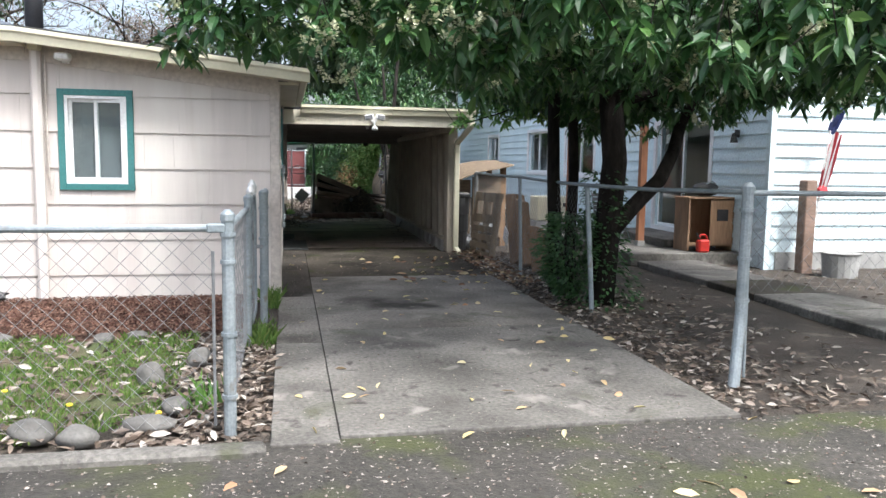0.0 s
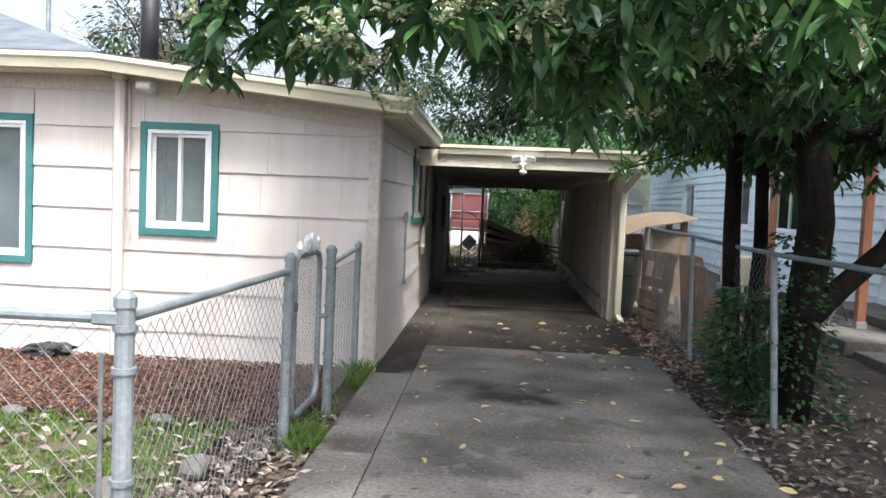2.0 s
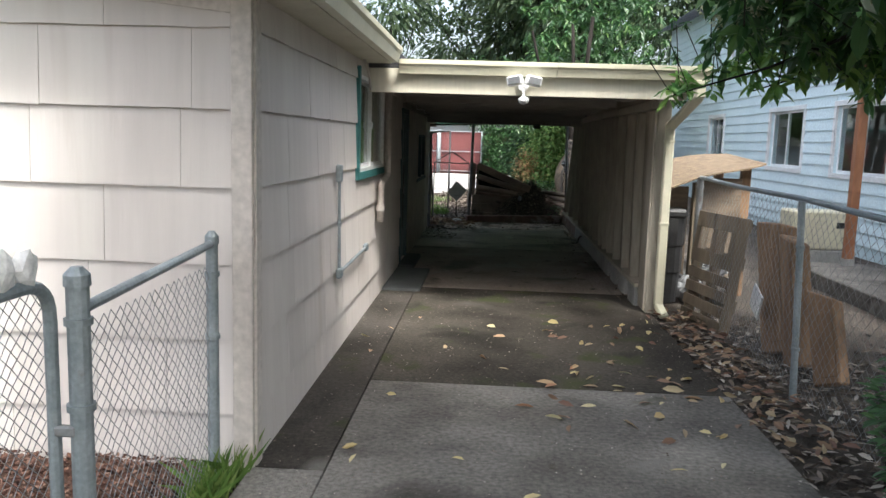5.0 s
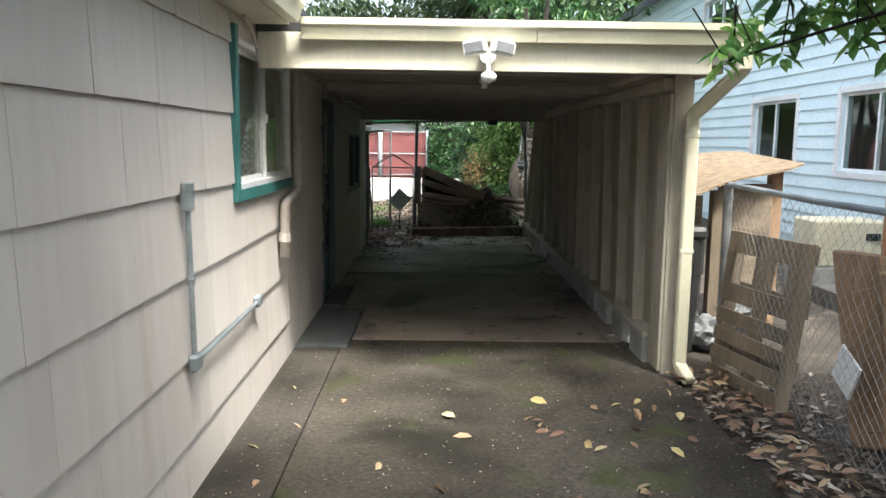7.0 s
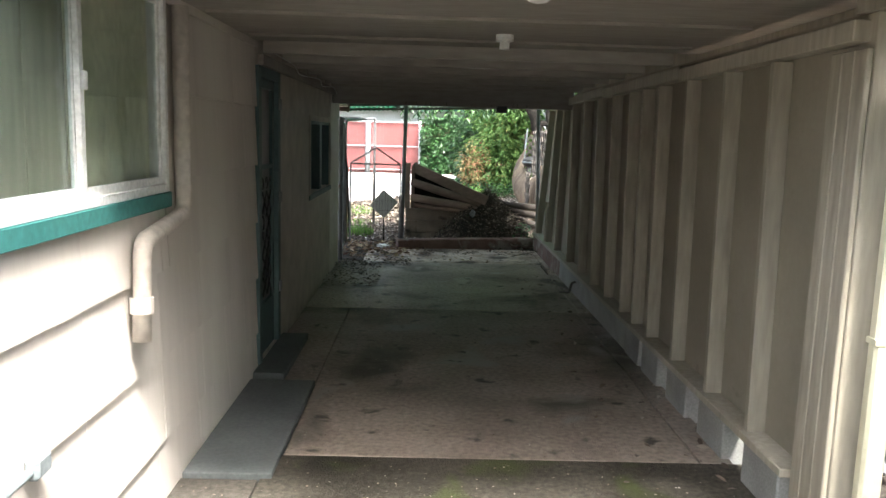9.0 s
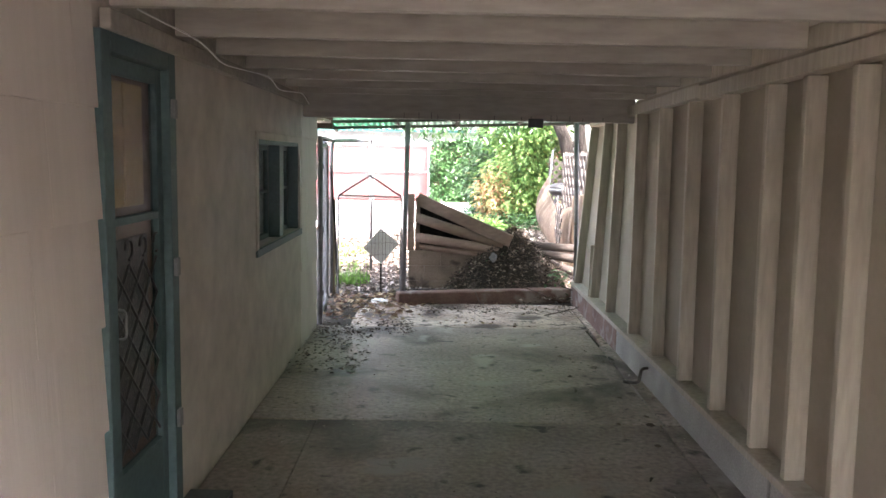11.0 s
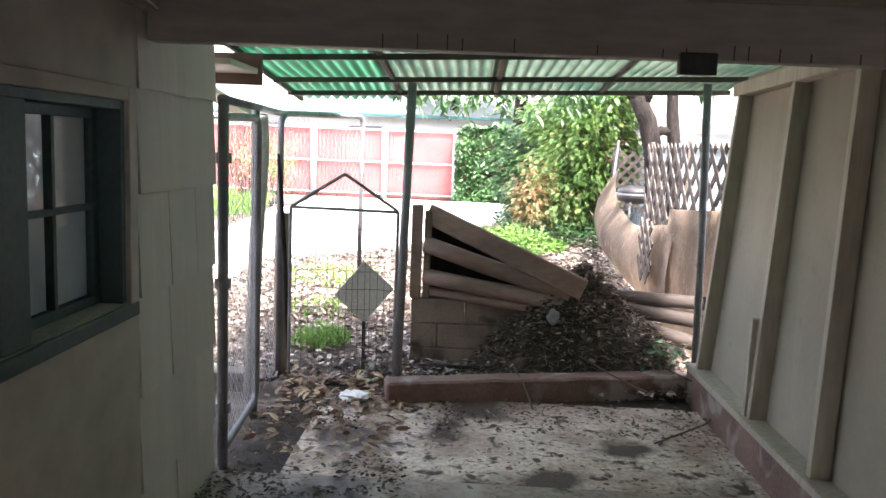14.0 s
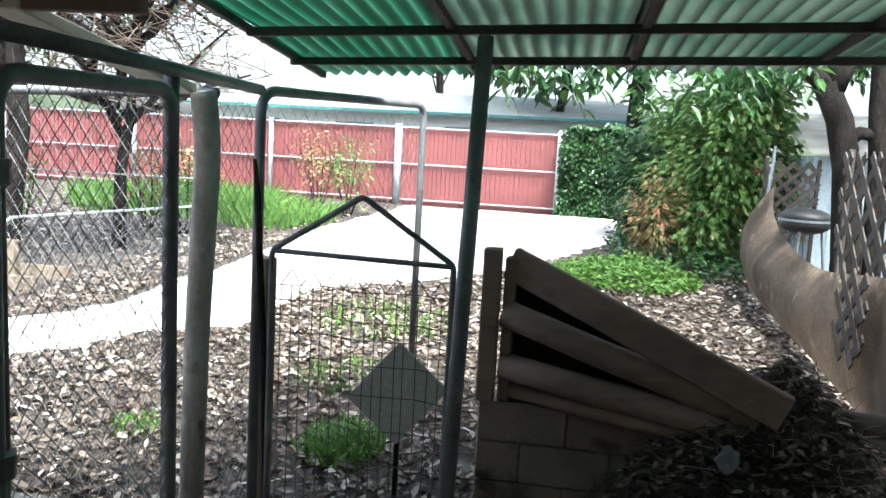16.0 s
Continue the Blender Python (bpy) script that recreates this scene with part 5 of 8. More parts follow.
part("limb", limb(curve((4.2, 9.7, 2.75), (2.45, 11.35, 2.06), 0.12, 8, 31), 0.022, 0.005, 7), BARK, tree, smooth=True)
part("limb", limb(curve((4.6, 10.2, 2.6), (3.1, 11.5, 2.12), 0.12, 8, 32), 0.02, 0.005, 7), BARK, tree, smooth=True)
ends4 = [(2.43, 11.36, 2.03), (2.55, 11.3, 2.07), (2.5, 11.42, 2.14)]
for k in range(70):
    t = rng.uniform(0, 1)
    x = 2.78 + 1.5 * t
    ends4.append((x, 11.35 - 0.9 * t + rng.normal(0, 0.22), 2.12 + 0.18 * t + rng.uniform(-0.12, 0.42) * (0.6 + t)))
c4, h4 = [], []
for e in ends4:
    a0 = rng.uniform(0, 6.28)
    for i in range(12):
        k = rng.uniform(0.4, 1.0)
        c4.append((e[0], e[1], e[2] + 0.012 * i))
        h4.append((math.cos(a0 + i * 2.4) * k, math.sin(a0 + i * 2.4) * k, rng.uniform(-0.9, 0.3)))
v, f = leaves(c4, h4, 0.125, 0.055, 0.22, rng)
sheet("reaching_sprays", v, f, YOUNG, "bright laurel leaves reaching past the carport corner", "", "stuff", tree)
lines = [((e[0], e[1], e[2] + 0.05), (e[0] + rng.normal(0, 0.12), e[1] + rng.normal(0, 0.12), e[2] + rng.uniform(0.2, 0.5))) for e in ends + ends3 + ends4 + ends5]
sheet("brushwood", *prisms(lines, 0.005), BARK, "", "", "stuff", tree)


def spikes(spots, rng):
    """Upright cream flower spikes: many small florets round a stalk."""
    c, h = [], []
    for x, y, z in spots:
        n = rng.integers(3, 6)
        for k in range(n):
            a = rng.uniform(0, 6.28)
            d = np.array([math.cos(a) * 0.6, math.sin(a) * 0.6, rng.uniform(0.15, 1.0)])
            d /= np.linalg.norm(d)
            ln = rng.uniform(0.13, 0.21)
            for i in range(44):
                t = i / 44
                r = 0.030 * (1 - t * 0.6)
                q = rng.normal(size=3)
                q -= d * q.dot(d)
                q /= np.linalg.norm(q)
                c.append(np.array([x, y, z - 0.03]) + d * (0.05 + ln * t) + q * r * 0.4)
                h.append(q + d * 0.5)
    return leaves(c, h, 0.028, 0.022, 0.0, rng)


ends = ends + ends3
spots = [(0.38, 6.2, 2.10), (1.17, 5.16, 2.30), (0.15, 6.0, 2.3)] + [e for e in ends if rng.random() < 0.17 and e[2] < 2.65]
v, f = spikes(spots, rng)
sheet("blossom", v, f, SPIKE, "cream upright flower spikes", "", "stuff", tree)

# shrub and ivy at the trunk's foot
sh = thing("evergreen_shrub", (3.15, 8.3, -0.05), "dense green shrub grown through the fence", "shrub")
rng = np.random.default_rng(21)
c, h = [], []
for k in range(2600):
    t = rng.uniform(0, 1)
    a = rng.uniform(0, 6.28)
    r = (0.10 + 0.26 * math.sin(min(1, t * 1.15) * math.pi * 0.8)) * rng.uniform(0.5, 1.05) * (1 + 0.35 * noise.noise(Vector((math.cos(a) * 1.6, math.sin(a) * 1.6, t * 4))))
    c.append((3.13 + r * math.cos(a), 8.35 + 1.15 * r * math.sin(a), 0.05 + 0.92 * t))
    h.append((math.cos(a), math.sin(a), rng.uniform(-0.5, 0.6)))
v, f = leaves(c, h, 0.075, 0.032, 0.2, rng)
sheet("foliage", v, f, SHRUB, "", "", "stuff", sh)
for k in range(4):
    part("stem", limb(curve((3.12 + 0.03 * k, 8.3 + 0.03 * k, -0.06), (3.0 + 0.1 * k, 8.2 + 0.12 * k, 0.8), 0.1, 5, k), 0.012, 0.005, 6), BARK, sh)
iv = thing("ivy_clump", (3.5, 7.85, -0.05), "ivy and sprigs climbing the dark trunk", "ivy")
c, h = [], []
for k in range(900):
    z = rng.uniform(0, 1) ** 1.4 * 1.5
    a = rng.uniform(0, 6.28)
    r = 0.17 + rng.uniform(0, 0.16) * (1.2 - z / 1.6) + (0.12 if z < 0.35 else 0)
    c.append((3.43 + r * math.cos(a), 8.13 + r * math.sin(a), z - 0.03))
    h.append((math.cos(a), math.sin(a), rng.uniform(-0.6, 0.4)))
v, f = leaves(c, h, 0.06, 0.04, 0.2, rng)
sheet("foliage", v, f, IVY, "", "", "stuff", iv)

# ---- the pale blue house next door ----
nb = thing("neighbour_house", (9.5, 20, 0), "pale blue lap-sided house with white windows", "house")
NX, NY = 6.9, 10.3
NW = [(20.25, 22.0, 1.32, 2.42), (17.0, 18.85, 1.30, 2.42), (25.3, 26.6, 1.3, 2.42), (11.95, 13.88, 0.42, 2.28), (23.0, 25.0, 3.6, 4.7)]
bm = bmesh.new()
holed(bm, "y", NX + 0.16, 0.15, NY + 0.16, 32.0, -0.1, 5.4, NW)
bmesh.ops.remove_doubles(bm, verts=bm.verts, dist=0.0005)
part("wall", bm, SIDING, nb)
part("wall", boxm(NX + 0.01, 15, NY, NY + 0.15, -0.1, 5.4), SIDING, nb)
part("wall", boxm(NX + 0.16, 15, 31.85, 32.0, -0.1, 5.4), SIDING, nb)
part("wall", boxm(14.85, 15, NY + 0.16, 31.84, -0.1, 5.4), SIDING, nb)
part("foundation", boxm(NX + 0.03, NX + 0.16, NY + 0.04, 32, -0.15, 0.22), BLOCK, nb)
part("foundation", boxm(NX + 0.17, 15, NY - 0.02, NY - 0.002, -0.15, 0.28), BLOCK, nb)
part("ceiling", boxm(NX + 0.2, 15, NY + 0.2, 31.8, 2.5, 2.6), ROOM, nb)
part("interior_wall", boxm(NX + 2.2, NX + 2.3, NY + 0.2, 31.8, -0.1, 5.4), ROOM, nb)


def lap(axis, at, a0, a1, z0, z1, holes, exposure=0.2):
    """Lap siding: each board stands out at its foot; boards stop at the openings."""
    z = z0
    while z < z1 - 0.02:
        top = min(z + exposure, z1)
        spans = [(a0, a1)]
        for h in holes:
            if h[2] < top - 0.02 and h[3] > z + 0.02:
                spans = [t for s, e in spans for t in ((s, min(e, h[0])), (max(s, h[1]), e)) if t[1] - t[0] > 0.03]
        for s, e in spans:
            bm = bmesh.new()
            pts = [(0.0, top + 0.01), (-0.028, z), (0.0, z - 0.0)]
            ra = [bm.verts.new((at + p, s, q) if axis == "y" else (s, at + p, q)) for p, q in pts]
            rb = [bm.verts.new((at + p, e, q) if axis == "y" else (e, at + p, q)) for p, q in pts]
            for i in range(3):
                bm.faces.new((ra[i], ra[(i + 1) % 3], rb[(i + 1) % 3], rb[i]))
            bm.faces.new(ra[::-1])
            bm.faces.new(rb)
            bmesh.ops.recalc_face_normals(bm, faces=bm.faces)
            part("siding_board", bm, SIDING, nb)
        z += exposure


lap("y", NX + 0.008, NY, 31.8, 0.22, 5.35, [(h[0] - 0.09, h[1] + 0.09, h[2] - 0.09, h[3] + 0.09) for h in NW])
lap("x", NY - 0.003, NX + 0.07, 14.5, 0.28, 5.35, [])
part("corner_board", boxm(NX - 0.03, NX + 0.06, NY - 0.035, NY + 0.06, -0.02, 5.36, 0.004), SIDING, nb)
bm = bmesh.new()
for a, b in (((NX - 0.5, NY - 0.5, 5.35), (11, NY - 0.5, 7.0)), ):
    vs = [bm.verts.new(p) for p in ((NX - 0.5, NY - 0.5, 5.35), (NX - 0.5, 32.5, 5.35), (11, 32.5, 7.0), (11, NY - 0.5, 7.0))]
    bm.faces.new(vs)
    vs2 = [bm.verts.new(p) for p in ((15.5, NY - 0.5, 5.35), (15.5, 32.5, 5.35))]
    bm.faces.new((vs[3], vs[2], vs2[1], vs2[0]))
bmesh.ops.solidify(bm, geom=bm.faces[:], thickness=0.1)
part("roof", bm, SHINGLE_ROOF, nb)
for k, (a0, a1, z0, z1) in enumerate(NW):
    win = thing("window_%d" % (k + 5) if k != 3 else "door_2", (NX, (a0 + a1) / 2, z0), ("aluminium sliding patio door with white frame, closed" if k == 3 else "white-framed sliding window in pale blue siding"), "door" if k == 3 else "window", "" if k == 3 else "neighbour windows", kind="structure")
    for nm, *b in (("trim", a0 - 0.09, a0, z0 - 0.09, z1 + 0.09), ("trim", a1, a1 + 0.09, z0 - 0.09, z1 + 0.09), ("trim", a0, a1, z0 - 0.09, z0), ("trim", a0, a1, z1, z1 + 0.09)):
        part(nm, boxm(NX - 0.03, NX + 0.02, *b, 0.003), VINYL, win)
    mid = (a0 + a1) / 2
    for p, q, dx in ((a0, mid + 0.025, 0.03), (mid - 0.025, a1, 0.06)):
        bm = bmesh.new()
        s = 0.045
        for b in ((p, p + s, z0, z1), (q - s, q, z0, z1), (p + s, q - s, z0, z0 + s), (p + s, q - s, z1 - s, z1)):
            box(bm, NX + dx, NX + dx + 0.025, *b, 0.002)
        sash = part("sash", bm, VINYL, win)
        part("pane", boxm(NX + dx + 0.01, NX + dx + 0.014, p + s, q - s, z0 + s, z1 - s), GLASS, sash).visible_shadow = False

# porch, path and what stands there
pr = thing("porch", (6.2, 13, 0), "raised concrete porch with an orange-stained post", "porch")
part("porch_slab", boxm(5.05, NX + 0.02, 10.87, 15.6, -0.15, 0.20, 0.012), CONCRETE, pr)
part("porch_step", boxm(6.05, NX + 0.02, 11.75, 14.1, 0.20, 0.33, 0.012), CONCRETE, pr)
for y in (12.02, 15.4):
    part("post", boxm(5.68, 5.79, y - 0.055, y + 0.055, 0.2, 2.72, 0.006), WOOD_POST, pr)
    part("post_foot", boxm(5.67, 5.80, y - 0.065, y + 0.065, 0.2, 0.29, 0.004), BLOCK, pr)
part("porch_beam", boxm(5.66, 5.81, 11.3, 15.7, 2.72, 2.9, 0.005), WOOD_POST, pr)
for k in range(7):
    part("rafter", boxm(5.55, NX - 0.03, 11.4 + k * 0.7, 11.445 + k * 0.7, 2.905, 3.04, 0.004), WOOD_POST, pr)
for k in range(7):
    part("path_slab", boxm(5.15, 6.15, 3.86 + k * 1.0, 4.845 + k * 1.0, -0.12, 0.10, 0.012), CONCRETE_MOSS if k % 3 == 1 else CONCRETE, pr)
cab = thing("wooden_cabinet", (6.5, 11.3, 0.2), "open raw plywood cabinet on the porch edge", "cabinet")
CX, CY = 6.12, 11.15
for nm, *b in (("side", CX, CX + 0.03, CY, CY + 0.45, 0.2, 1.02), ("side", CX + 0.75, CX + 0.78, CY, CY + 0.45, 0.2, 1.02), ("shelf", CX + 0.03, CX + 0.75, CY, CY + 0.45, 0.28, 0.31), ("top", CX - 0.02, CX + 0.80, CY - 0.02, CY + 0.47, 1.02, 1.05),
               ("back", CX + 0.03, CX + 0.75, CY + 0.42, CY + 0.45, 0.31, 1.02), ("door", CX + 0.36, CX + 0.75, CY - 0.025, CY - 0.003, 0.3, 1.0)):
    part(nm, boxm(*b, 0.004), WOOD_RAW, cab)
# Raised black square painted in for the darkness of a hole.
part("opening", boxm(CX + 0.47, CX + 0.66, CY - 0.032, CY - 0.026, 0.68, 0.86, 0.002), BLACK, cab, "black square on the door drawn as a dark opening")
part("toolbox_strap", boxm(CX + 0.1, CX + 0.3, CY + 0.35, CY + 0.40, 0.9, 0.93, 0.004), WOOD_RAW, cab)
gr = thing("camping_grill", (CX + 0.4, CY + 0.2, 1.05), "black portable grill on the wooden cabinet", "grill")
part("bowl", blob(0.22, 0.16, 0.07, 2, 0.05, 3, (CX + 0.38, CY + 0.2, 1.13)), BLACK, gr, smooth=True)
part("lid", blob(0.21, 0.15, 0.09, 5, 0.05, 3, (CX + 0.38, CY + 0.2, 1.19)), BLACK, gr, smooth=True)
part("handle", tubem(bend([(CX + 0.30, CY + 0.05, 1.25), (CX + 0.38, CY + 0.0, 1.30), (CX + 0.46, CY + 0.05, 1.25)], 0.03), 0.01, 6), STEEL, gr)
RED = material("red_plastic", ((0.42, 0.02, 0.015), (0.5, 0.035, 0.025)), 0.4, 4, 30, 0.03)
can = thing("fuel_can", (CX + 0.18, CY - 0.12, 0.2), "red plastic fuel can with spout on the porch", "fuel can")
part("body", boxm(CX + 0.10, CX + 0.28, CY - 0.2, CY - 0.06, 0.2, 0.40, 0.025), RED, can)
part("handle", tubem(bend([(CX + 0.12, CY - 0.13, 0.39), (CX + 0.14, CY - 0.13, 0.47), (CX + 0.24, CY - 0.13, 0.47), (CX + 0.26, CY - 0.13, 0.39)], 0.03), 0.014, 8), RED, can)
part("spout", tubem([(CX + 0.13, CY - 0.13, 0.40), (CX + 0.08, CY - 0.14, 0.50)], 0.016, 8), BLACK, can)
wl_ = thing("wall_lantern", (NX - 0.05, 11.1, 2.0), "small dark wall lantern on the siding", "lamp")
part("bracket", boxm(NX - 0.08, NX - 0.02, 11.08, 11.14, 1.98, 2.1, 0.004), BLACK, wl_)
part("shade", tubem([(NX - 0.1, 11.11, 2.05), (NX - 0.1, 11.11, 1.90)], 0.05, 10, [0.03, 0.06]), BLACK, wl_)
gatepost = solo("timber_post", boxm(7.24, 7.42, 9.9, 10.08, -0.05, 1.35, 0.015), BROWN_LOG, "thick weathered timber post by the house wall", "post", at=(7.33, 10, 0))
FX = 7.38
fg = thing("flag", (FX, 10.0, 0.9), "furled red-and-white striped flag with blue field on a leaning pole", "flag")
part("pole", tubem([(FX, 9.97, 0.0), (FX + 0.30, 9.97, 2.75)], 0.013, 8), WHITE, fg)
FLAG_RED = material("flag_red", ((0.40, 0.03, 0.04), (0.48, 0.05, 0.06)), 0.85, 6, 40, 0.1)
FLAG_BLUE = material("flag_blue", ((0.03, 0.045, 0.14), (0.05, 0.07, 0.18)), 0.85, 6, 40, 0.1)


def flag_fold(k, n, z0, z1, wide):
    """One hanging fold of the cloth, a strip that ripples and gathers downwards."""
    bm = bmesh.new()
    rows = []
    for j in range(13):
        t = j / 12
        z = z1 + (z0 - z1) * t
        gather = wide * (1.0 - 0.35 * t)
        xa = FX + 0.05 + z * 0.109 + gather * k / n - 0.10 * t
        row = []
        for i in range(2):
            u = (k + i) / n
            row.append(bm.verts.new((xa + gather / n * i, 9.95 + 0.035 * math.sin(u * 9 + t * 3), z - 0.05 * u + 0.02 * math.sin(u * 7))))
        rows.append(row)
    for a, b in zip(rows, rows[1:]):
        bm.faces.new((a[0], a[1], b[1], b[0]))
    bmesh.ops.solidify(bm, geom=bm.faces[:], thickness=0.004)
    return bm


for k in range(7):
    part("stripe", flag_fold(k, 7, 1.22, 2.05, 0.15), FLAG_RED if k % 2 == 0 else RAG, fg)
for k in range(4):
    part("field", flag_fold(k, 4, 2.055, 2.42, 0.15), FLAG_BLUE, fg)
part("tie", blob(0.09, 0.06, 0.08, 3, 0.4, 2, (FX + 0.14, 9.95, 1.20), 2), FLAG_RED, fg)
pl = solo("planter", tubem([(7.55, 9.5, -0.03), (7.55, 9.5, 0.34), (7.55, 9.5, 0.36), (7.55, 9.5, 0.30)], 0.25, 18, [0.22, 0.25, 0.27, 0.23]), BLOCK, "round grey concrete planter in the yard", "planter", at=(7.55, 9.5, -0.03))

def folding_chair(x, y, z, turn):
    """An aluminium lawn chair: two crossed leg loops, webbed seat and back."""
    ch = thing("folding_chair", (x, y, z), "grey aluminium folding lawn chair with dark webbing on the porch", "chair")
    m = Matrix.Translation((x, y, z)) @ Matrix.Rotation(radians(turn), 4, "Z")
    for sx in (-0.25, 0.25):
        part("leg", tubem([m @ Vector((sx, -0.24, 0)), m @ Vector((sx, 0.20, 0.56))], 0.012, 8), STEEL, ch)
        part("leg", tubem([m @ Vector((sx * 0.92, 0.24, 0)), m @ Vector((sx * 0.92, -0.22, 0.42))], 0.012, 8), STEEL, ch)
        part("back_post", tubem([m @ Vector((sx, 0.16, 0.40)), m @ Vector((sx, 0.32, 0.88))], 0.012, 8), STEEL, ch)
        part("armrest", boxm(sx - 0.025, sx + 0.025, -0.26, 0.22, 0.56, 0.585, 0.006, m), BLACK, ch)
    for k in range(5):
        part("seat_web", boxm(-0.25, 0.25, -0.22 + k * 0.085, -0.15 + k * 0.085, 0.40, 0.408, 0.001, m), CURTAIN, ch)
    for k in range(5):
        t = k / 5
        part("back_web", boxm(-0.25, 0.25, 0.19 + 0.13 * t, 0.198 + 0.13 * t, 0.48 + 0.38 * t, 0.54 + 0.38 * t, 0.001, m), CURTAIN, ch)


folding_chair(5.55, 12.75, 0.2, 130)

# ---- junk behind the side fence ----
pal = thing("pallet", (3.35, 12.3, 0), "weathered wooden pallet leaning back behind the fence", "pallet")
pw = Vector((math.cos(radians(80)), -math.sin(radians(80)), 0.01)).normalized()
pu = Vector((0.0, 0.60, 0.80)).normalized()
pn = pu.cross(pw).normalized()
pu = pw.cross(pn).normalized()
pm = Matrix(((pw.x, pn.x, pu.x, 0), (pw.y, pn.y, pu.y, 0), (pw.z, pn.z, pu.z, 0), (0, 0, 0, 1)))
pm.translation = Vector((3.25, 13.08, 1.03)) - pu * 1.28
side = 1 if pn.x < 0 else -1
PW, PH = 0.82, 1.28
for z, wide in ((0.02, 0.10), (0.20, 0.10), (0.34, 0.10), (0.48, 0.10), (0.62, 0.10), (0.78, 0.13), (1.13, 0.15)):
    part("slat", boxm(0, PW, min(0.05 * side, 0.07 * side), max(0.05 * side, 0.07 * side), z, z + wide, 0.003, pm), WOOD_GREY, pal)
for x0 in (0.0, PW / 2 - 0.05, PW - 0.10):
    part("block", boxm(x0, x0 + 0.10, min(0.05 * side, 0.068 * side), max(0.05 * side, 0.068 * side), 0.91, 1.13, 0.003, pm), WOOD_GREY, pal)
for z in (0.02, 0.40, 0.80, 1.15):
    part("slat", boxm(0, PW, min(-0.05 * side, -0.07 * side), max(-0.05 * side, -0.07 * side), z, z + 0.12, 0.003, pm), WOOD_GREY, pal)
for x0 in (0.0, PW / 2 - 0.02, PW - 0.04):
    part("stringer", boxm(x0, x0 + 0.04, -0.05, 0.05, 0.0, PH, 0.003, pm), WOOD_GREY, pal)
for k, (x, y, h_, w_, d_, t, r) in enumerate(((3.52, 11.52, 1.10, 0.36, 0.16, 20, 12), (3.50, 11.12, 1.02, 0.34, 0.14, 18, -6), (3.56, 10.66, 0.66, 0.26, 0.10, 24, 20))):
    m = Matrix.Translation((x, y, 0)) @ Matrix.Rotation(radians(-t), 4, "X") @ Matrix.Rotation(radians(r), 4, "Z")
    off = thing("timber_offcut", (x, y, 0), "raw orange-brown timber offcut standing behind the fence", "timber", "timber offcuts")
    bm = boxm(-d_ / 2, d_ / 2, -w_ / 2, w_ / 2, 0, h_, 0.012)
    for v in bm.verts:
        if v.co.z > h_ * 0.6:
            v.co.z += 0.12 * (v.co.y / w_) + 0.03 * noise.noise(v.co * 9)
    bmesh.ops.transform(bm, verts=bm.verts, matrix=m)
    part("body", bm, WOOD_RAW, off)
    part("split_face", boxm(-d_ / 2 - 0.012, -d_ / 2 - 0.002, -w_ * 0.42, w_ * 0.1, h_ * 0.08, h_ * 0.80, 0.004, m), WOOD_RAW, off, "split lighter face of the timber")
solo("paper_scrap", boxm(3.30, 3.315, 11.50, 11.72, 0.30, 0.52, 0.002, Matrix.Translation((3.3, 11.6, 0.4)) @ Matrix.Rotation(radians(25), 4, "X") @ Matrix.Translation((-3.3, -11.6, -0.4))), RAG, "torn white card stuck between fence and timber", "card", at=(3.3, 11.6, 0.3))
OSB = material("weathered_strand_board", ((0.1125, 0.07875, 0.04875), (0.225, 0.1688, 0.1087)), 0.85, 9, 40, 0.6, 30, stretch=(1.0, 3.0, 1.0), grit=0.5, depth=0.012, spots=(((0.085, 0.06, 0.04), 14, 0.56, 0.08), ((0.42, 0.34, 0.24), 22, 0.64, 0.06)))
bm = bmesh.new()
prev = None
for i in range(10):
    t = i / 9
    fr = Vector((2.95, 13.45, 1.21)).lerp(Vector((4.12, 14.0, 1.52)), t) + Vector((0, 0, 0.03 * math.sin(t * 5)))
    bk = Vector((3.15, 15.4, 1.43)).lerp(Vector((4.10, 15.4, 1.57)), t) + Vector((0, 0, 0.04 * math.sin(t * 3)))
    ring = [bm.verts.new(fr), bm.verts.new(fr + Vector((0, 0, 0.018))), bm.verts.new(bk + Vector((0, 0, 0.018))), bm.verts.new(bk)]
    if prev:
        for k in range(4):
            bm.faces.new((prev[k], prev[(k + 1) % 4], ring[(k + 1) % 4], ring[k]))
    else:
        bm.faces.new(ring[::-1])
    prev = ring
bm.faces.new(prev)
bmesh.ops.recalc_face_normals(bm, faces=bm.faces)
shel = thing("plywood_shelter", (3.7, 14.3, 0), "bowed plywood sheet roofing a rough lean-to", "lean-to")
part("roof_sheet", bm, OSB, shel, "curling strand-board sheet")
for x, y, z in ((3.95, 14.15, 1.46), (3.98, 15.3, 1.53), (3.35, 13.85, 1.29), (3.3, 15.2, 1.40)):
    part("post", boxm(x - 0.05, x + 0.05, y - 0.05, y + 0.05, -0.03, z - 0.01, 0.004), WOOD_GREY if x < 3.6 else WOOD_RAW, shel)
part("side_board", boxm(3.42, 3.88, 14.02, 14.05, 0.15, 1.33, 0.004), WOOD_PLY, shel)
part("side_board", boxm(3.06, 3.32, 14.1, 14.13, 0.1, 1.22, 0.004), WOOD_PLY, shel)
PALE_TARP = material("pale_grey_tarpaulin", ((0.36, 0.365, 0.37), (0.46, 0.465, 0.47)), 0.5, 6, 40, 0.3)
bn = thing("dark_bin", (3.05, 13.9, 0), "dark ribbed bin wedged behind the downspout", "bin")
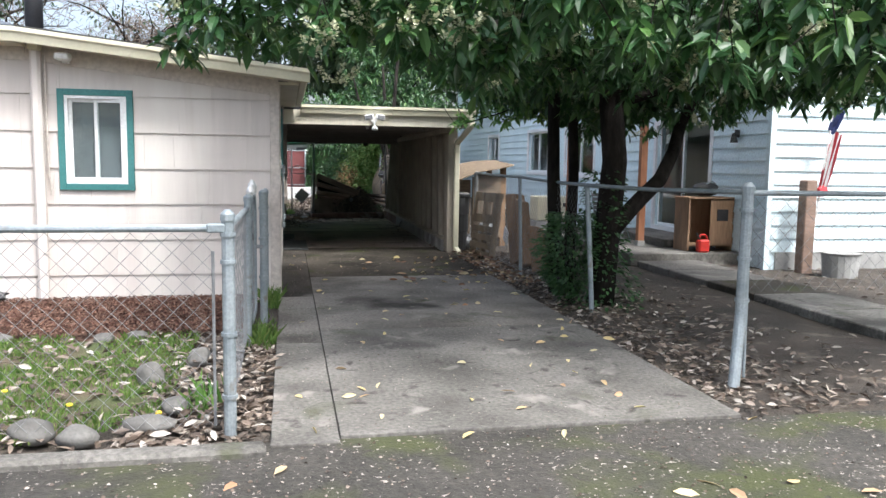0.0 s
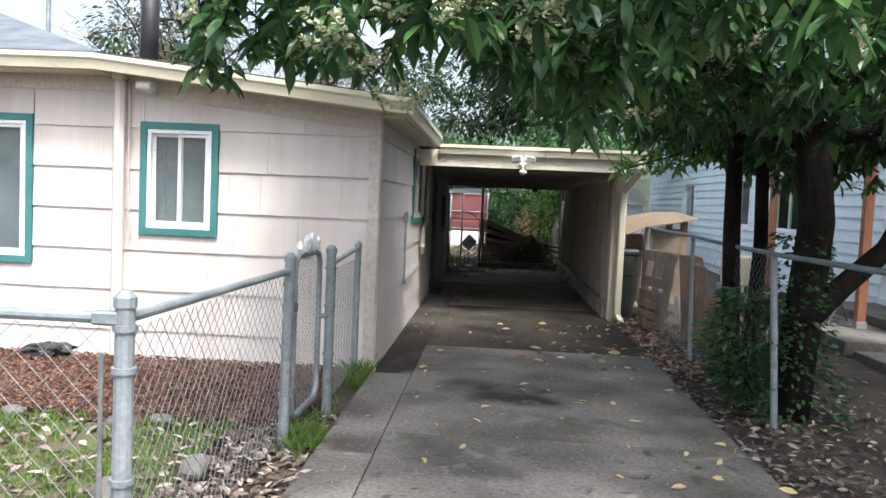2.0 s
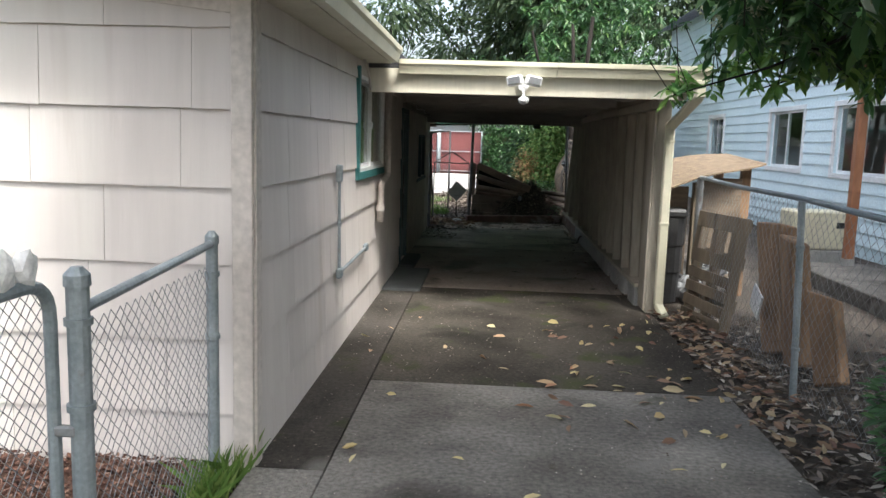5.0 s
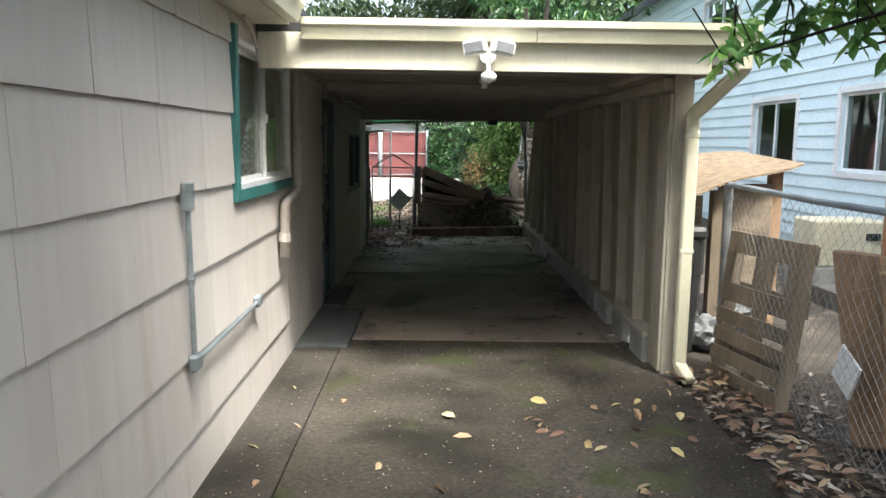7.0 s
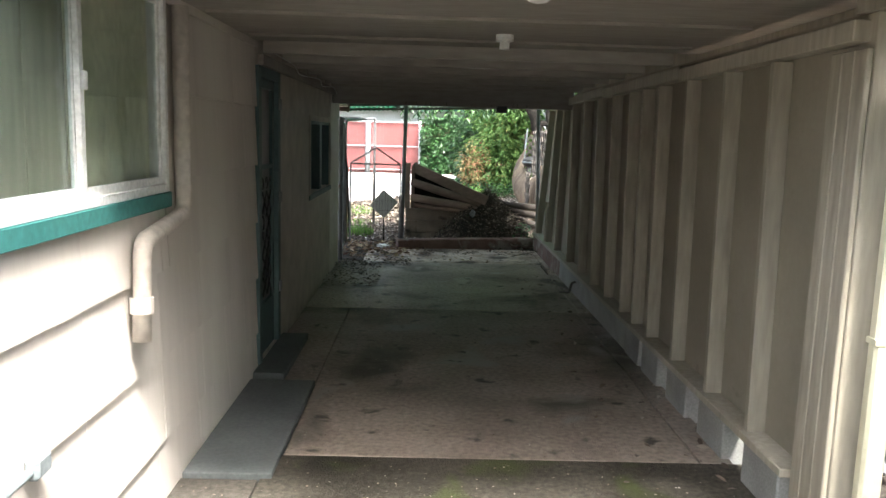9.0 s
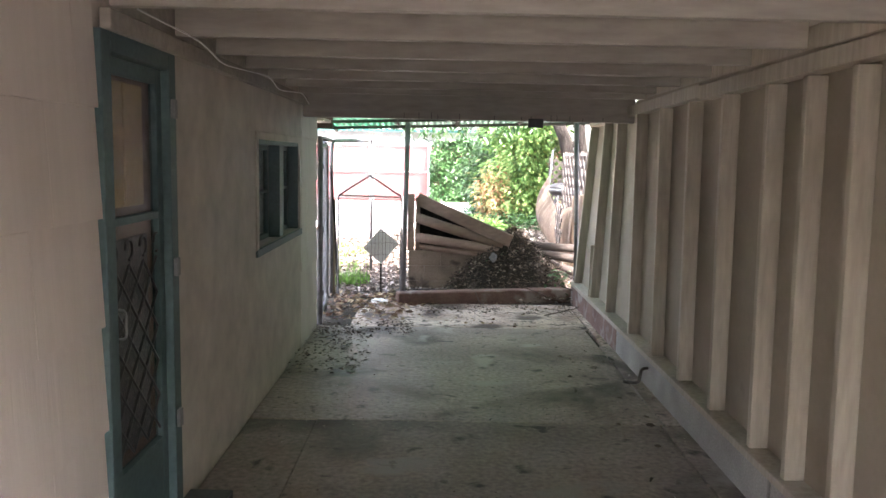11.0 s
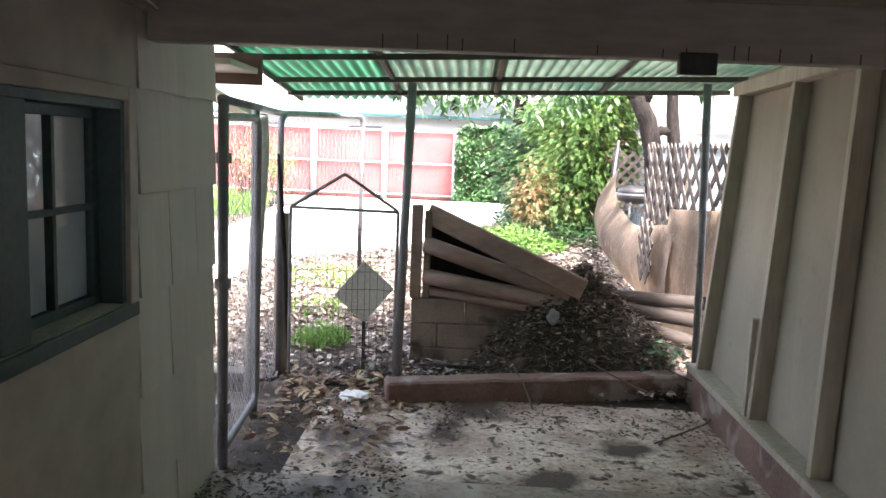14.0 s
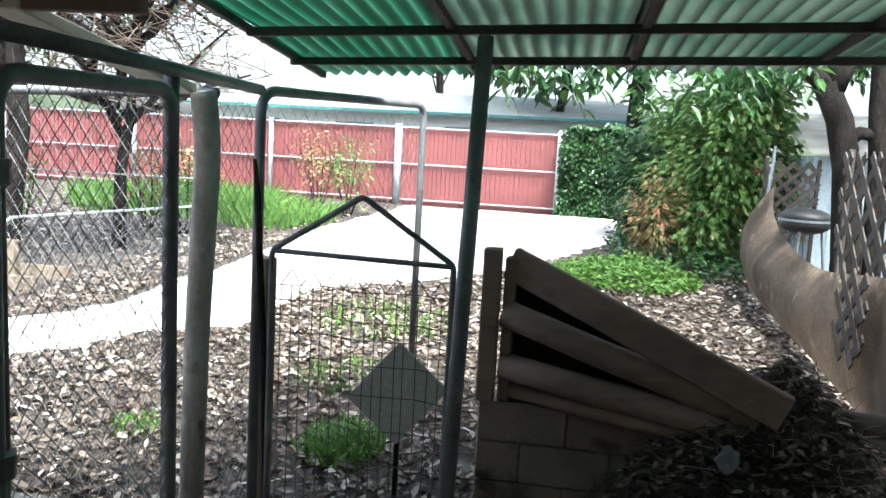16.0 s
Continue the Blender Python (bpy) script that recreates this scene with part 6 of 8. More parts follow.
part("body", tubem([(3.02, 13.75, -0.03), (3.02, 13.75, 0.3), (3.02, 13.75, 0.31), (3.02, 13.75, 0.6), (3.02, 13.75, 0.61), (3.02, 13.75, 0.9)], 0.2, 16, [0.15, 0.17, 0.185, 0.185, 0.2, 0.2]), BLACK, bn)
part("lid", boxm(2.86, 3.2, 13.55, 13.95, 0.9, 1.0, 0.03), BLACK, bn)
for k, (x, y, z, a, b, c_) in enumerate(((3.15, 14.2, 0.12, 0.22, 0.16, 0.16), (3.4, 14.35, 0.15, 0.18, 0.2, 0.2), (3.3, 13.75, 0.1, 0.16, 0.14, 0.14), (3.55, 13.9, 0.32, 0.2, 0.16, 0.12))):
    solo("junk_bag", blob(a, b, c_, k + 11, 0.5, 3, (x, y, z), 2.2), PALE_TARP if k == 1 else CURTAIN, "crumpled grey tarpaulin bundle on the ground", "bundle", group="junk bundles", at=(x, y, 0))
ac = thing("air_conditioner", (5.6, 16.3, 0.2), "beige outdoor air-conditioning box on a stand", "air conditioner")
part("case", boxm(5.25, 6.05, 16.0, 16.55, 0.32, 0.84, 0.02), CREAM, ac)
part("stand", boxm(5.2, 6.1, 15.98, 16.57, -0.03, 0.31, 0.01), BLOCK, ac)
for k in range(7):
    part("louvre", boxm(5.30, 5.70, 15.99, 15.998, 0.40 + 0.055 * k, 0.425 + 0.055 * k), CREAM_BOARD, ac)
part("control", boxm(5.82, 5.98, 15.985, 15.999, 0.62, 0.70, 0.003), BLACK, ac)

# ---- behind the carport ----
kb = thing("garden_kerb", (1.7, 21.3, 0), "low worn red-painted concrete kerb", "kerb")
bm = bmesh.new()
beam(bm, (0.61, 21.12, 0.045), (2.76, 21.60, 0.06), 0.16, 0.17, 0.014)
bmesh.ops.subdivide_edges(bm, edges=[e for e in bm.edges if e.calc_length() > 1.0], cuts=24)
for v in bm.verts:
    v.co += Vector((noise.noise(v.co * 6), noise.noise(v.co * 6 + Vector((4, 0, 0))), noise.noise(v.co * 7 + Vector((0, 9, 0))))) * 0.008
part("kerb_stone", bm, RED_SILL, kb)


def roof_z(x, y):
    return 2.18 - 0.078 * (y - 19.35) + 0.035 * x


def fibreglass(name, low, high, glow, skew):
    """Translucent corrugated sheet; colour stripes darken the furrows as dirt and rib shading."""
    m = bpy.data.materials.new(name)
    m.use_nodes = True
    n, l = m.node_tree.nodes, m.node_tree.links
    b = n["Principled BSDF"]
    b.inputs["Roughness"].default_value = 0.55
    tex = n.new("ShaderNodeTexNoise")
    tex.inputs["Scale"].default_value, tex.inputs["Detail"].default_value = 3.5, 7.0
    l.new(n.new("ShaderNodeNewGeometry").outputs["Position"], tex.inputs["Vector"])
    ramp = n.new("ShaderNodeValToRGB")
    ramp.color_ramp.elements[0].position, ramp.color_ramp.elements[1].position = 0.38, 0.60
    ramp.color_ramp.elements[0].color, ramp.color_ramp.elements[1].color = (*low, 1), (*high, 1)
    l.new(tex.outputs["Fac"], ramp.inputs["Fac"])
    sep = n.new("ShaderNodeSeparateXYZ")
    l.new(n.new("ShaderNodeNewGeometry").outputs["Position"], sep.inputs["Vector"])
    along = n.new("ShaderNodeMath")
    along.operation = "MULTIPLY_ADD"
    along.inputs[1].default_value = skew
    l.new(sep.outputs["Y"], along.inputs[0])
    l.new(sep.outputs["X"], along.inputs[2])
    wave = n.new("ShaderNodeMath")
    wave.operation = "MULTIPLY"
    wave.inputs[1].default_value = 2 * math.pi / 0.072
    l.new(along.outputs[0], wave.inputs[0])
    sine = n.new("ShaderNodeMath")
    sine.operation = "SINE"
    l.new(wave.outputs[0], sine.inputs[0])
    # Sine stripes darken every furrow evenly: dirt plus painted rib shading.
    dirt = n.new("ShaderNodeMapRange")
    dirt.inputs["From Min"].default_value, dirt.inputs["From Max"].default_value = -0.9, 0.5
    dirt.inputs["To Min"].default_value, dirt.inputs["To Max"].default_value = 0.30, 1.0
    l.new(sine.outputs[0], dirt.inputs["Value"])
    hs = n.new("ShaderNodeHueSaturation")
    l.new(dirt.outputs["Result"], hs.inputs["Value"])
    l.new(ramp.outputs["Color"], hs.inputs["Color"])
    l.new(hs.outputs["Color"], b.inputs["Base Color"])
    tr = n.new("ShaderNodeBsdfTranslucent")
    l.new(hs.outputs["Color"], tr.inputs["Color"])
    mx = n.new("ShaderNodeMixShader")
    mx.inputs["Fac"].default_value = glow
    l.new(b.outputs["BSDF"], mx.inputs[1])
    l.new(tr.outputs["BSDF"], mx.inputs[2])
    l.new(mx.outputs["Shader"], n["Material Output"].inputs["Surface"])
    return m


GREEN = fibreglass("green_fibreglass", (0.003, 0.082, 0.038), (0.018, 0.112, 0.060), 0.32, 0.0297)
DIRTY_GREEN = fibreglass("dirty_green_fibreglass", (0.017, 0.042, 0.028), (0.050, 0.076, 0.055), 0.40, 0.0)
cn = thing("corrugated_canopy", (1.2, 21.5, 0), "green corrugated fibreglass canopy on steel poles", "canopy")


def corrugated(x0, x1, y0, y1, dz, skew=0.0, ragged=0.0, seed=1):
    """Sheet whose ribs run from the building outwards."""
    bm = bmesh.new()
    pitch, per, ny = 0.072, 6, 14
    n = int((x1 - x0) / pitch * per)
    rows = []
    for j in range(ny + 1):
        t = j / ny
        row = []
        for i in range(n + 1):
            x = x0 + (x1 - x0) * i / n
            end = y1 + ragged * noise.noise(Vector((x * 3, seed, 0)))
            y = y0 + (end - y0) * t
            xs = x + skew * t
            row.append(bm.verts.new((xs, y, roof_z(xs, y) + dz + 0.015 * math.sin(2 * math.pi * i / per) - 0.012 * math.sin(math.pi * ((y - 19.4) % 1.1) / 1.1))))
        rows.append(row)
    for a, b in zip(rows, rows[1:]):
        for i in range(n):
            bm.faces.new((a[i], a[i + 1], b[i + 1], b[i]))
    return bm


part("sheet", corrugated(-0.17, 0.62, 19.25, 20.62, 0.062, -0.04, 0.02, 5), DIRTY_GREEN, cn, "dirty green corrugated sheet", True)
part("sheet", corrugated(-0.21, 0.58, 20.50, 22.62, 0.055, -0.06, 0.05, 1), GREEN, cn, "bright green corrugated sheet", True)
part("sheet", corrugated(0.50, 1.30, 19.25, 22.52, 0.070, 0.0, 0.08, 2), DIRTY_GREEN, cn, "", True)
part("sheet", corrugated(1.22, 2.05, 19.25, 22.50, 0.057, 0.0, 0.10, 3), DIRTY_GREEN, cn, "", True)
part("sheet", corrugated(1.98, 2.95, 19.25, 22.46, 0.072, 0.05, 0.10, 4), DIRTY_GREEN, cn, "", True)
PURLIN = material("dark_weathered_purlin", ((0.05, 0.04, 0.034), (0.09, 0.075, 0.062)), 0.9, 4, 30, 0.3)
for y, xa, xb in ((19.95, -0.15, 2.9), (20.75, -0.20, 2.95), (21.52, -0.23, 2.95), (22.1, -0.27, 2.95)):
    bm = bmesh.new()
    beam(bm, (xa, y, roof_z(xa, y) + 0.012), (xb, y, roof_z(xb, y) + 0.018), 0.032, 0.034, 0.003)
    part("purlin", bm, PURLIN, cn)
for x, ya, yb in ((0.56, 19.4, 22.1), (1.26, 19.4, 22.1), (-0.32, 19.4, 22.55), (2.02, 19.4, 22.1)):
    bm = bmesh.new()
    xo = x + 0.06 if x < 0 else x
    beam(bm, (x + (0.14 if x < 0 else 0), ya, roof_z(x, ya) - 0.012 + 0.04), (xo, yb, roof_z(xo, yb) - 0.012 + 0.04), 0.03, 0.03, 0.003)
    part("rafter", bm, PURLIN, cn)
part("pole", tubem([(0.668, 21.27, -0.05), (0.68, 21.38, 1.0), (0.692, 21.52, roof_z(0.69, 21.52) - 0.01)], 0.03, 12), STEEL_DARK, cn, smooth=True)
part("pole", tubem([(2.68, 21.48, 0.0), (2.66, 21.52, 1.0), (2.62, 21.53, roof_z(2.62, 21.53) - 0.01)], 0.026, 12), STEEL_DARK, cn, smooth=True)

# tall gate folded back along the house
tg = thing("tall_gate", (-0.1, 20.3, 0.05), "tall chain-link gate of steel pipe swung open", "gate")
A, B = Vector((-0.085, 19.99, 0)), Vector((-0.125, 20.76, 0))
up = Vector((0, 0, 1))
part("gate_frame", tubem(bend([A + up * 0.9, A + up * 1.72, B + up * 1.74, B + up * 0.09, A + up * 0.07, A + up * 0.901], 0.09, 5), 0.021, 10), STEEL_DARK, tg, smooth=True)
sheet("wire_mesh", *chain(A.lerp(B, 0.03).to_2d(), A.lerp(B, 0.97).to_2d(), 0.09, 1.72, 0.06, 0.0015), WIRE, "", "", "stuff", tg)
part("hinge_post", tubem([(-0.07, 19.95, -0.05), (-0.07, 19.95, 1.80)], 0.026, 10), STEEL_DARK, tg, smooth=True)
for z in (0.28, 0.9, 1.5):
    part("hinge", tubem([(-0.075, 19.965, z), (-0.075, 19.965, z + 0.05)], 0.04, 10), STEEL_DARK, tg)

bf = thing("yard_fence", (-0.2, 22, 0), "tall pipe-framed chain-link yard fence", "fence")
C, D = Vector((-0.19, 21.57, 0)), Vector((0.12, 23.34, 0))
part("fence_frame", tubem(bend([C + up * -0.05, C + up * 1.80, D + up * 1.86, D + up * 0.0], 0.11, 6), 0.022, 10), STEEL_DARK, bf, smooth=True)
part("top_rail", tubem([(-0.08, 19.95, 1.80), (-0.13, 20.8, 1.80), (-0.19, 21.57, 1.80)], 0.021, 10), STEEL_DARK, bf, smooth=True)
part("stop_post", tubem([(-0.15, 20.80, -0.05), (-0.15, 20.80, 1.79)], 0.024, 10), STEEL_DARK, bf, smooth=True)
PALE = material("pale_peeling_pole", ((0.42, 0.40, 0.36), (0.55, 0.53, 0.48)), 0.8, 6, 40, 0.6, 25, depth=0.02, spots=(((0.22, 0.19, 0.16), 7, 0.62, 0.1),))
part("pale_post", tubem(bend([(-0.29, 21.22, -0.1), (-0.25, 21.18, 0.9), (-0.20, 21.15, 1.60), (-0.21, 21.12, 1.76)], 0.14, 5), 0.045, 12), PALE, bf, "pale peeling bent post", True)
sheet("wire_mesh", *chain((-0.20, 21.2), (-0.19, 21.55), 0.0, 1.75, 0.06, 0.0015), WIRE, "", "", "stuff", bf)
sheet("wire_mesh", *chain(C.to_2d(), D.to_2d(), 0.9, 1.78, 0.10, 0.0012), WIRE, "", "", "stuff", bf)
part("short_post", tubem([(-0.21, 21.70, -0.05), (-0.20, 21.68, 1.12)], 0.05, 10), WOOD_GREY, bf)
sheet("wire_mesh", *chain((-0.30, 21.25), (-3.6, 22.6), 0.10, 1.72, 0.095, 0.0016), WIRE, "", "", "stuff", bf)
part("top_rail", tubem([(-0.20, 21.2, 1.76), (-3.6, 22.6, 1.76)], 0.02, 10), STEEL_DARK, bf, smooth=True)

# little arched gate
lg = thing("wire_gate", (0.27, 21.5, 0), "small peaked garden gate filled with woven wire", "gate")
P = [Vector((-0.10, 21.50, 0)), Vector((0.63, 21.46, 0))]
part("gate_frame", tubem(bend([P[0] + up * 0.03, P[0] + up * 1.18, P[0].lerp(P[1], 0.5) + up * 1.415, P[1] + up * 1.18, P[1] + up * 0.03], 0.02, 3), 0.012, 8), STEEL_DARK, lg)
part("cross_bar", tubem([P[0] + up * 1.18, P[1] + up * 1.175], 0.011, 8), STEEL_DARK, lg)
part("bottom_bar", tubem([P[0] + up * 0.0, P[1] + up * 0.0], 0.011, 8), STEEL_DARK, lg)
random.seed(3)
lines = []
for i in range(1, 17):
    t = i / 17
    j = [random.uniform(-0.008, 0.008) for _ in range(2)]
    q = P[0].lerp(P[1], t)
    lines.append((q + Vector((j[0], 0, 0.06)), q + Vector((j[1], 0, 1.05))))
    if i % 2:
        q2 = P[0].lerp(P[1], (i + 2) / 17)
        top = P[0].lerp(P[1], (i + 1) / 17) + up * 1.11
        lines += [(q + up * 1.05, top), (top, q2 + up * 1.05)]
for z in (0.14, 0.24, 0.36, 0.50, 0.64, 0.76, 0.86, 0.93, 0.99, 1.05):
    for k in range(6):
        a, b = P[0].lerp(P[1], k / 6), P[0].lerp(P[1], (k + 1) / 6)
        lines.append((a + up * (z + 0.006 * ((k * 7) % 3 - 1)), b + up * (z + 0.006 * (((k + 1) * 7) % 3 - 1))))
sheet("woven_wire", *prisms(lines, 0.0026, 4), RUST_WIRE, "", "", "stuff", lg)
solo("garden_stake", tubem([(-0.10, 21.52, -0.05), (-0.14, 21.53, 0.8), (-0.20, 21.56, 1.53)], 0.014, 8), BARK, "thin dark stake leaning on the gate", "stake", at=(-0.12, 21.52, -0.05))
bm = bmesh.new()
m = Matrix.Translation((0.38, 21.74, 0.575)) @ Matrix.Rotation(radians(8), 4, "Z") @ Matrix.Rotation(radians(-10), 4, "X") @ Matrix.Rotation(radians(41), 4, "Y")
box(bm, -0.145, 0.145, -0.012, 0.012, -0.16, 0.16, 0.004, m)
solo("grey_board", bm, PAD, "square grey board stood on its corner in the litter", "board", at=(0.38, 21.74, 0.36))
bm = tubem([(0.38, 21.77, -0.03), (0.38, 21.765, 0.55)], 0.012, 6)
solo("garden_stake", bm, BARK, "short stake propping the grey board", "stake", at=(0.38, 21.77, -0.03))

# collapsed rail fence on a block footing
lf = thing("rail_fence", (1.3, 22, 0.4), "collapsed fence of brown round rails fanned from a post", "fence")
part("post", boxm(0.685, 0.765, 21.97, 22.06, 0.50, 1.19, 0.006), BROWN_LOG, lf)
part("post", boxm(0.78, 0.83, 22.0, 22.1, 0.50, 1.15, 0.006), BROWN_LOG, lf)
bm = bmesh.new()
beam(bm, (0.80, 22.04, 1.13), (1.93, 21.72, 0.66), 0.045, 0.15, 0.008)
part("top_board", bm, BROWN_LOG, lf)
for a, b, r in (((0.79, 22.03, 0.90), (1.85, 21.80, 0.60), 0.062), ((0.79, 22.03, 0.66), (1.85, 21.80, 0.53), 0.06), ((0.79, 22.05, 0.55), (1.8, 21.85, 0.47), 0.035)):
    part("rail", tubem(curve(a, b, 0.03, 6, r * 100), r, 14), BROWN_LOG, lf, smooth=True)
# Near-black sheet behind the fanned rails fills the gaps between them.
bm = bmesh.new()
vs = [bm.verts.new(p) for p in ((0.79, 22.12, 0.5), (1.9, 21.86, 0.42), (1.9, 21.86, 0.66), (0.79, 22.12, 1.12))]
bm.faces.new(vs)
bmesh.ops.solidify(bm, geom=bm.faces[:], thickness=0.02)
part("backing_board", bm, BARK, lf, "near-black sheet filling the gaps behind the rails")
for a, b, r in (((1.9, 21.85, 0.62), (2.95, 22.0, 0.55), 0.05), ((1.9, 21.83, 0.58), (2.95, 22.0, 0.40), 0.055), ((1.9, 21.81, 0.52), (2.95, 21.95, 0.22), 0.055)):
    part("rail", tubem(curve(a, b, 0.03, 6, r * 90 + a[2]), r, 12), LOG_SHADED, lf, smooth=True)
bw = thing("block_footing", (1.3, 22.1, 0), "low damp brown concrete block footing wall", "wall")
for j in range(3):
    for i in range(4):
        x = 0.70 + i * 0.40 - (0.2 if j % 2 else 0)
        x0, x1 = max(0.70, x), min(1.95, x + 0.398)
        if x1 - x0 > 0.05:
            part("block", boxm(x0, x1, 22.0, 22.19, -0.06 + j * 0.187, -0.06 + j * 0.187 + 0.182, 0.006), BLOCK_DARK, bw)

# heap of cuttings
hp = thing("compost_heap", (1.9, 21.85, 0), "heap of dark twigs, dead leaves and soil", "compost heap")
bm = bmesh.new()
rows = []
for j in range(16):
    row = []
    for i in range(36):
        a, t = 2 * math.pi * i / 36, j / 15
        x, y = math.cos(a) * t * 0.85, math.sin(a) * t * 0.44
        z = 0.82 * (1 - t) ** 0.85 + 0.07 * noise.noise(Vector((x * 5, y * 5, 2))) * (1 - t * 0.6) - 0.06 * t
        row.append(bm.verts.new((1.95 + x, 21.88 + y, z)))
    rows.append(row)
for a, b in zip(rows, rows[1:]):
    for i in range(36):
        bm.faces.new((a[i], a[(i + 1) % 36], b[(i + 1) % 36], b[i]))
bmesh.ops.remove_doubles(bm, verts=bm.verts, dist=0.001)
bmesh.ops.recalc_face_normals(bm, faces=bm.faces)
part("soil", bm, SOIL, hp, smooth=True)
rng = np.random.default_rng(31)


def on_heap():
    a, t = rng.uniform(0, 6.28), rng.uniform(0, 1) ** 0.6
    return np.array([1.95 + math.cos(a) * t * 0.85, 21.88 + math.sin(a) * t * 0.44, 0.82 * (1 - t) ** 0.85 - 0.05 * t])


c, h = [], []
for k in range(4200):
    p = on_heap()
    c.append(p + np.array([0, 0, rng.uniform(-0.01, 0.04)]))
    h.append((rng.normal(), rng.normal(), rng.uniform(-0.5, 0.5)))
v, f = leaves(c, h, 0.052, 0.024, 0.15, rng, 0.8)
DARK_LITTER = leaf_material("dark_dead_leaf", ((0.036, 0.02688, 0.01976), (0.078, 0.05824, 0.04264), (0.168, 0.1288, 0.09568), (0.396, 0.336, 0.2704)), 0.8, 0.05, (0, 0.5, 0.85, 1))
sheet("dead_leaves", v, f, DARK_LITTER, "", "", "stuff", hp)
lines = []
for k in range(1500):
    p = Vector(on_heap())
    d = Vector((rng.normal(), rng.normal(), rng.uniform(-0.5, 0.5))).normalized() * rng.uniform(0.04, 0.17)
    q = p + d
    q.z = max(q.z, 0.02)
    lines.append((p + Vector((0, 0, 0.02)), q + Vector((0, 0, 0.02))))
sheet("brushwood", *prisms(lines, 0.0023), TWIG, "", "", "stuff", hp)
c = [on_heap() for k in range(60)]
v, f = leaves(c, [(rng.normal(), rng.normal(), 0.6) for _ in c], 0.05, 0.03, 0.15, rng)
sheet("green_sprigs", v, f, SHRUB, "", "", "stuff", hp)
solo("paper_scrap", blob(0.045, 0.02, 0.055, 8, 0.5, 2, (1.72, 21.66, 0.47), 2.5), CURTAIN, "torn grey scrap on the heap", "scrap", at=(1.7, 21.62, 0.42))
for k, (a, b, r) in enumerate((((0.74, 21.80, 0.02), (1.35, 21.72, 0.05), 0.032), ((0.80, 21.68, 0.0), (1.2, 21.66, 0.02), 0.02))):
    solo("log", tubem(curve(a, b, 0.04, 6, k + 5), r, 10, [r, r * 1.1, r, r * 0.95, r * 0.9, r * 0.8]), BARK, "short dark weathered branch behind the kerb", "log", group="branches", smooth=True, at=a)
for k, (pts) in enumerate((((2.45, 21.5, 0.20), (2.7, 21.3, 0.12), (2.62, 20.9, 0.03), (2.2, 20.55, 0.01)), ((1.45, 21.5, 0.15), (1.5, 21.2, 0.12), (1.55, 21.0, 0.02)), ((1.9, 21.6, 0.22), (2.1, 21.35, 0.16), (2.3, 21.2, 0.10)))):
    solo("creeper_stem", tubem(bend(pts, 0.08), 0.006, 6), TWIG, "bare brown creeper stem over the kerb", "stem", group="stems", at=pts[0])

# litter, weeds
PADLINE = [(-1.45, 25.9), (0.3, 27.4), (1.1, 29.0), (1.95, 31.1), (2.1, 33.6), (-2.2, 33.7), (-2.75, 30.0), (-2.8, 26.9), (-2.9, 24.7), (-3.4, 24.05), (-5.0, 22.9), (-4.5, 22.1), (-2.6, 23.1), (-2.1, 24.0), (-1.45, 24.4)]


def off_pad(x, y):
    return not in_plan(x, y, PADLINE)


flat_litter("back_litter", 620, (-0.12, 0.75, 20.1, 21.6), RUSSET, "brown leaves drifted by the gate", (0.085, 0.034), 0.008, 41, lie=0.5, inside=lambda x, y: random.random() < 0.25 + 0.75 * (y - 20.1) / 1.4)
flat_litter("dirt_crumbs", 2600, (-0.09, 1.1, 19.4, 21.3), DARK_LITTER, "dark dirt and leaf crumbs by the gate", (0.028, 0.016), 0.004, 49, lie=0.4, inside=lambda x, y: noise.noise(Vector((x * 2.2, y * 2.2, 9))) > 0.35 * (x - 0.25))
flat_litter("kerb_crumbs", 700, (0.9, 2.62, 20.6, 21.3), DARK_LITTER, "brown crumbs swept against the kerb", (0.03, 0.014), 0.003, 50, lie=0.4, inside=lambda x, y: noise.noise(Vector((x * 3, y * 3, 4))) > -0.1)
flat_litter("slab_litter", 200, (0.2, 2.62, 19.9, 21.25), RUSSET, "leaf crumbs on the rear slab", (0.045, 0.02), 0.006, 42, lie=0.4, inside=lambda x, y: noise.noise(Vector((x * 2, y * 2, 6))) > -0.05)
flat_litter("kerb_litter", 1200, (0.65, 2.9, 21.35, 21.95), LITTER, "leaves behind the kerb", (0.07, 0.03), 0.03, 43, lie=0.6)
flat_litter("carport_litter", 60, (2.0, 2.62, 13.2, 19.8), LITTER, "stray leaves on the carport floor", (0.06, 0.026), 0.006, 44, lie=0.4)
flat_litter("wall_litter", 420, (-0.08, 0.5, 18.2, 20.0), DARK_LITTER, "dark crumbs along the wall foot", (0.04, 0.018), 0.004, 45, lie=0.3)
flat_litter("yard_leaf_litter", 17000, (-3.8, 3.3, 21.4, 29.0), LITTER, "thick leaf litter in the back yard", (0.085, 0.034), None, 46, lie=0.6, inside=off_pad)
flat_litter("dark_yard_litter", 8000, (-3.5, 3.2, 21.4, 26.0), DARK_LITTER, "dark rotting leaves in the back yard", (0.08, 0.03), None, 47, lie=0.6, inside=off_pad)
flat_litter("far_yard_litter", 5000, (-9, 5, 26, 33.5), LITTER, "pale leaf litter far in the yard", (0.10, 0.04), None, 48, lie=0.5, inside=off_pad)


def weed_patch(cx, cy, rx, ry, n, height, seed, label, mat=None):
    tufts("weed_patch", n, (cx - rx, cx + rx, cy - ry, cy + ry), mat or WEED, label, height, lambda x, y: ((x - cx) / rx) ** 2 + ((y - cy) / ry) ** 2 < 1, seed, None, "weeds", 0.012)


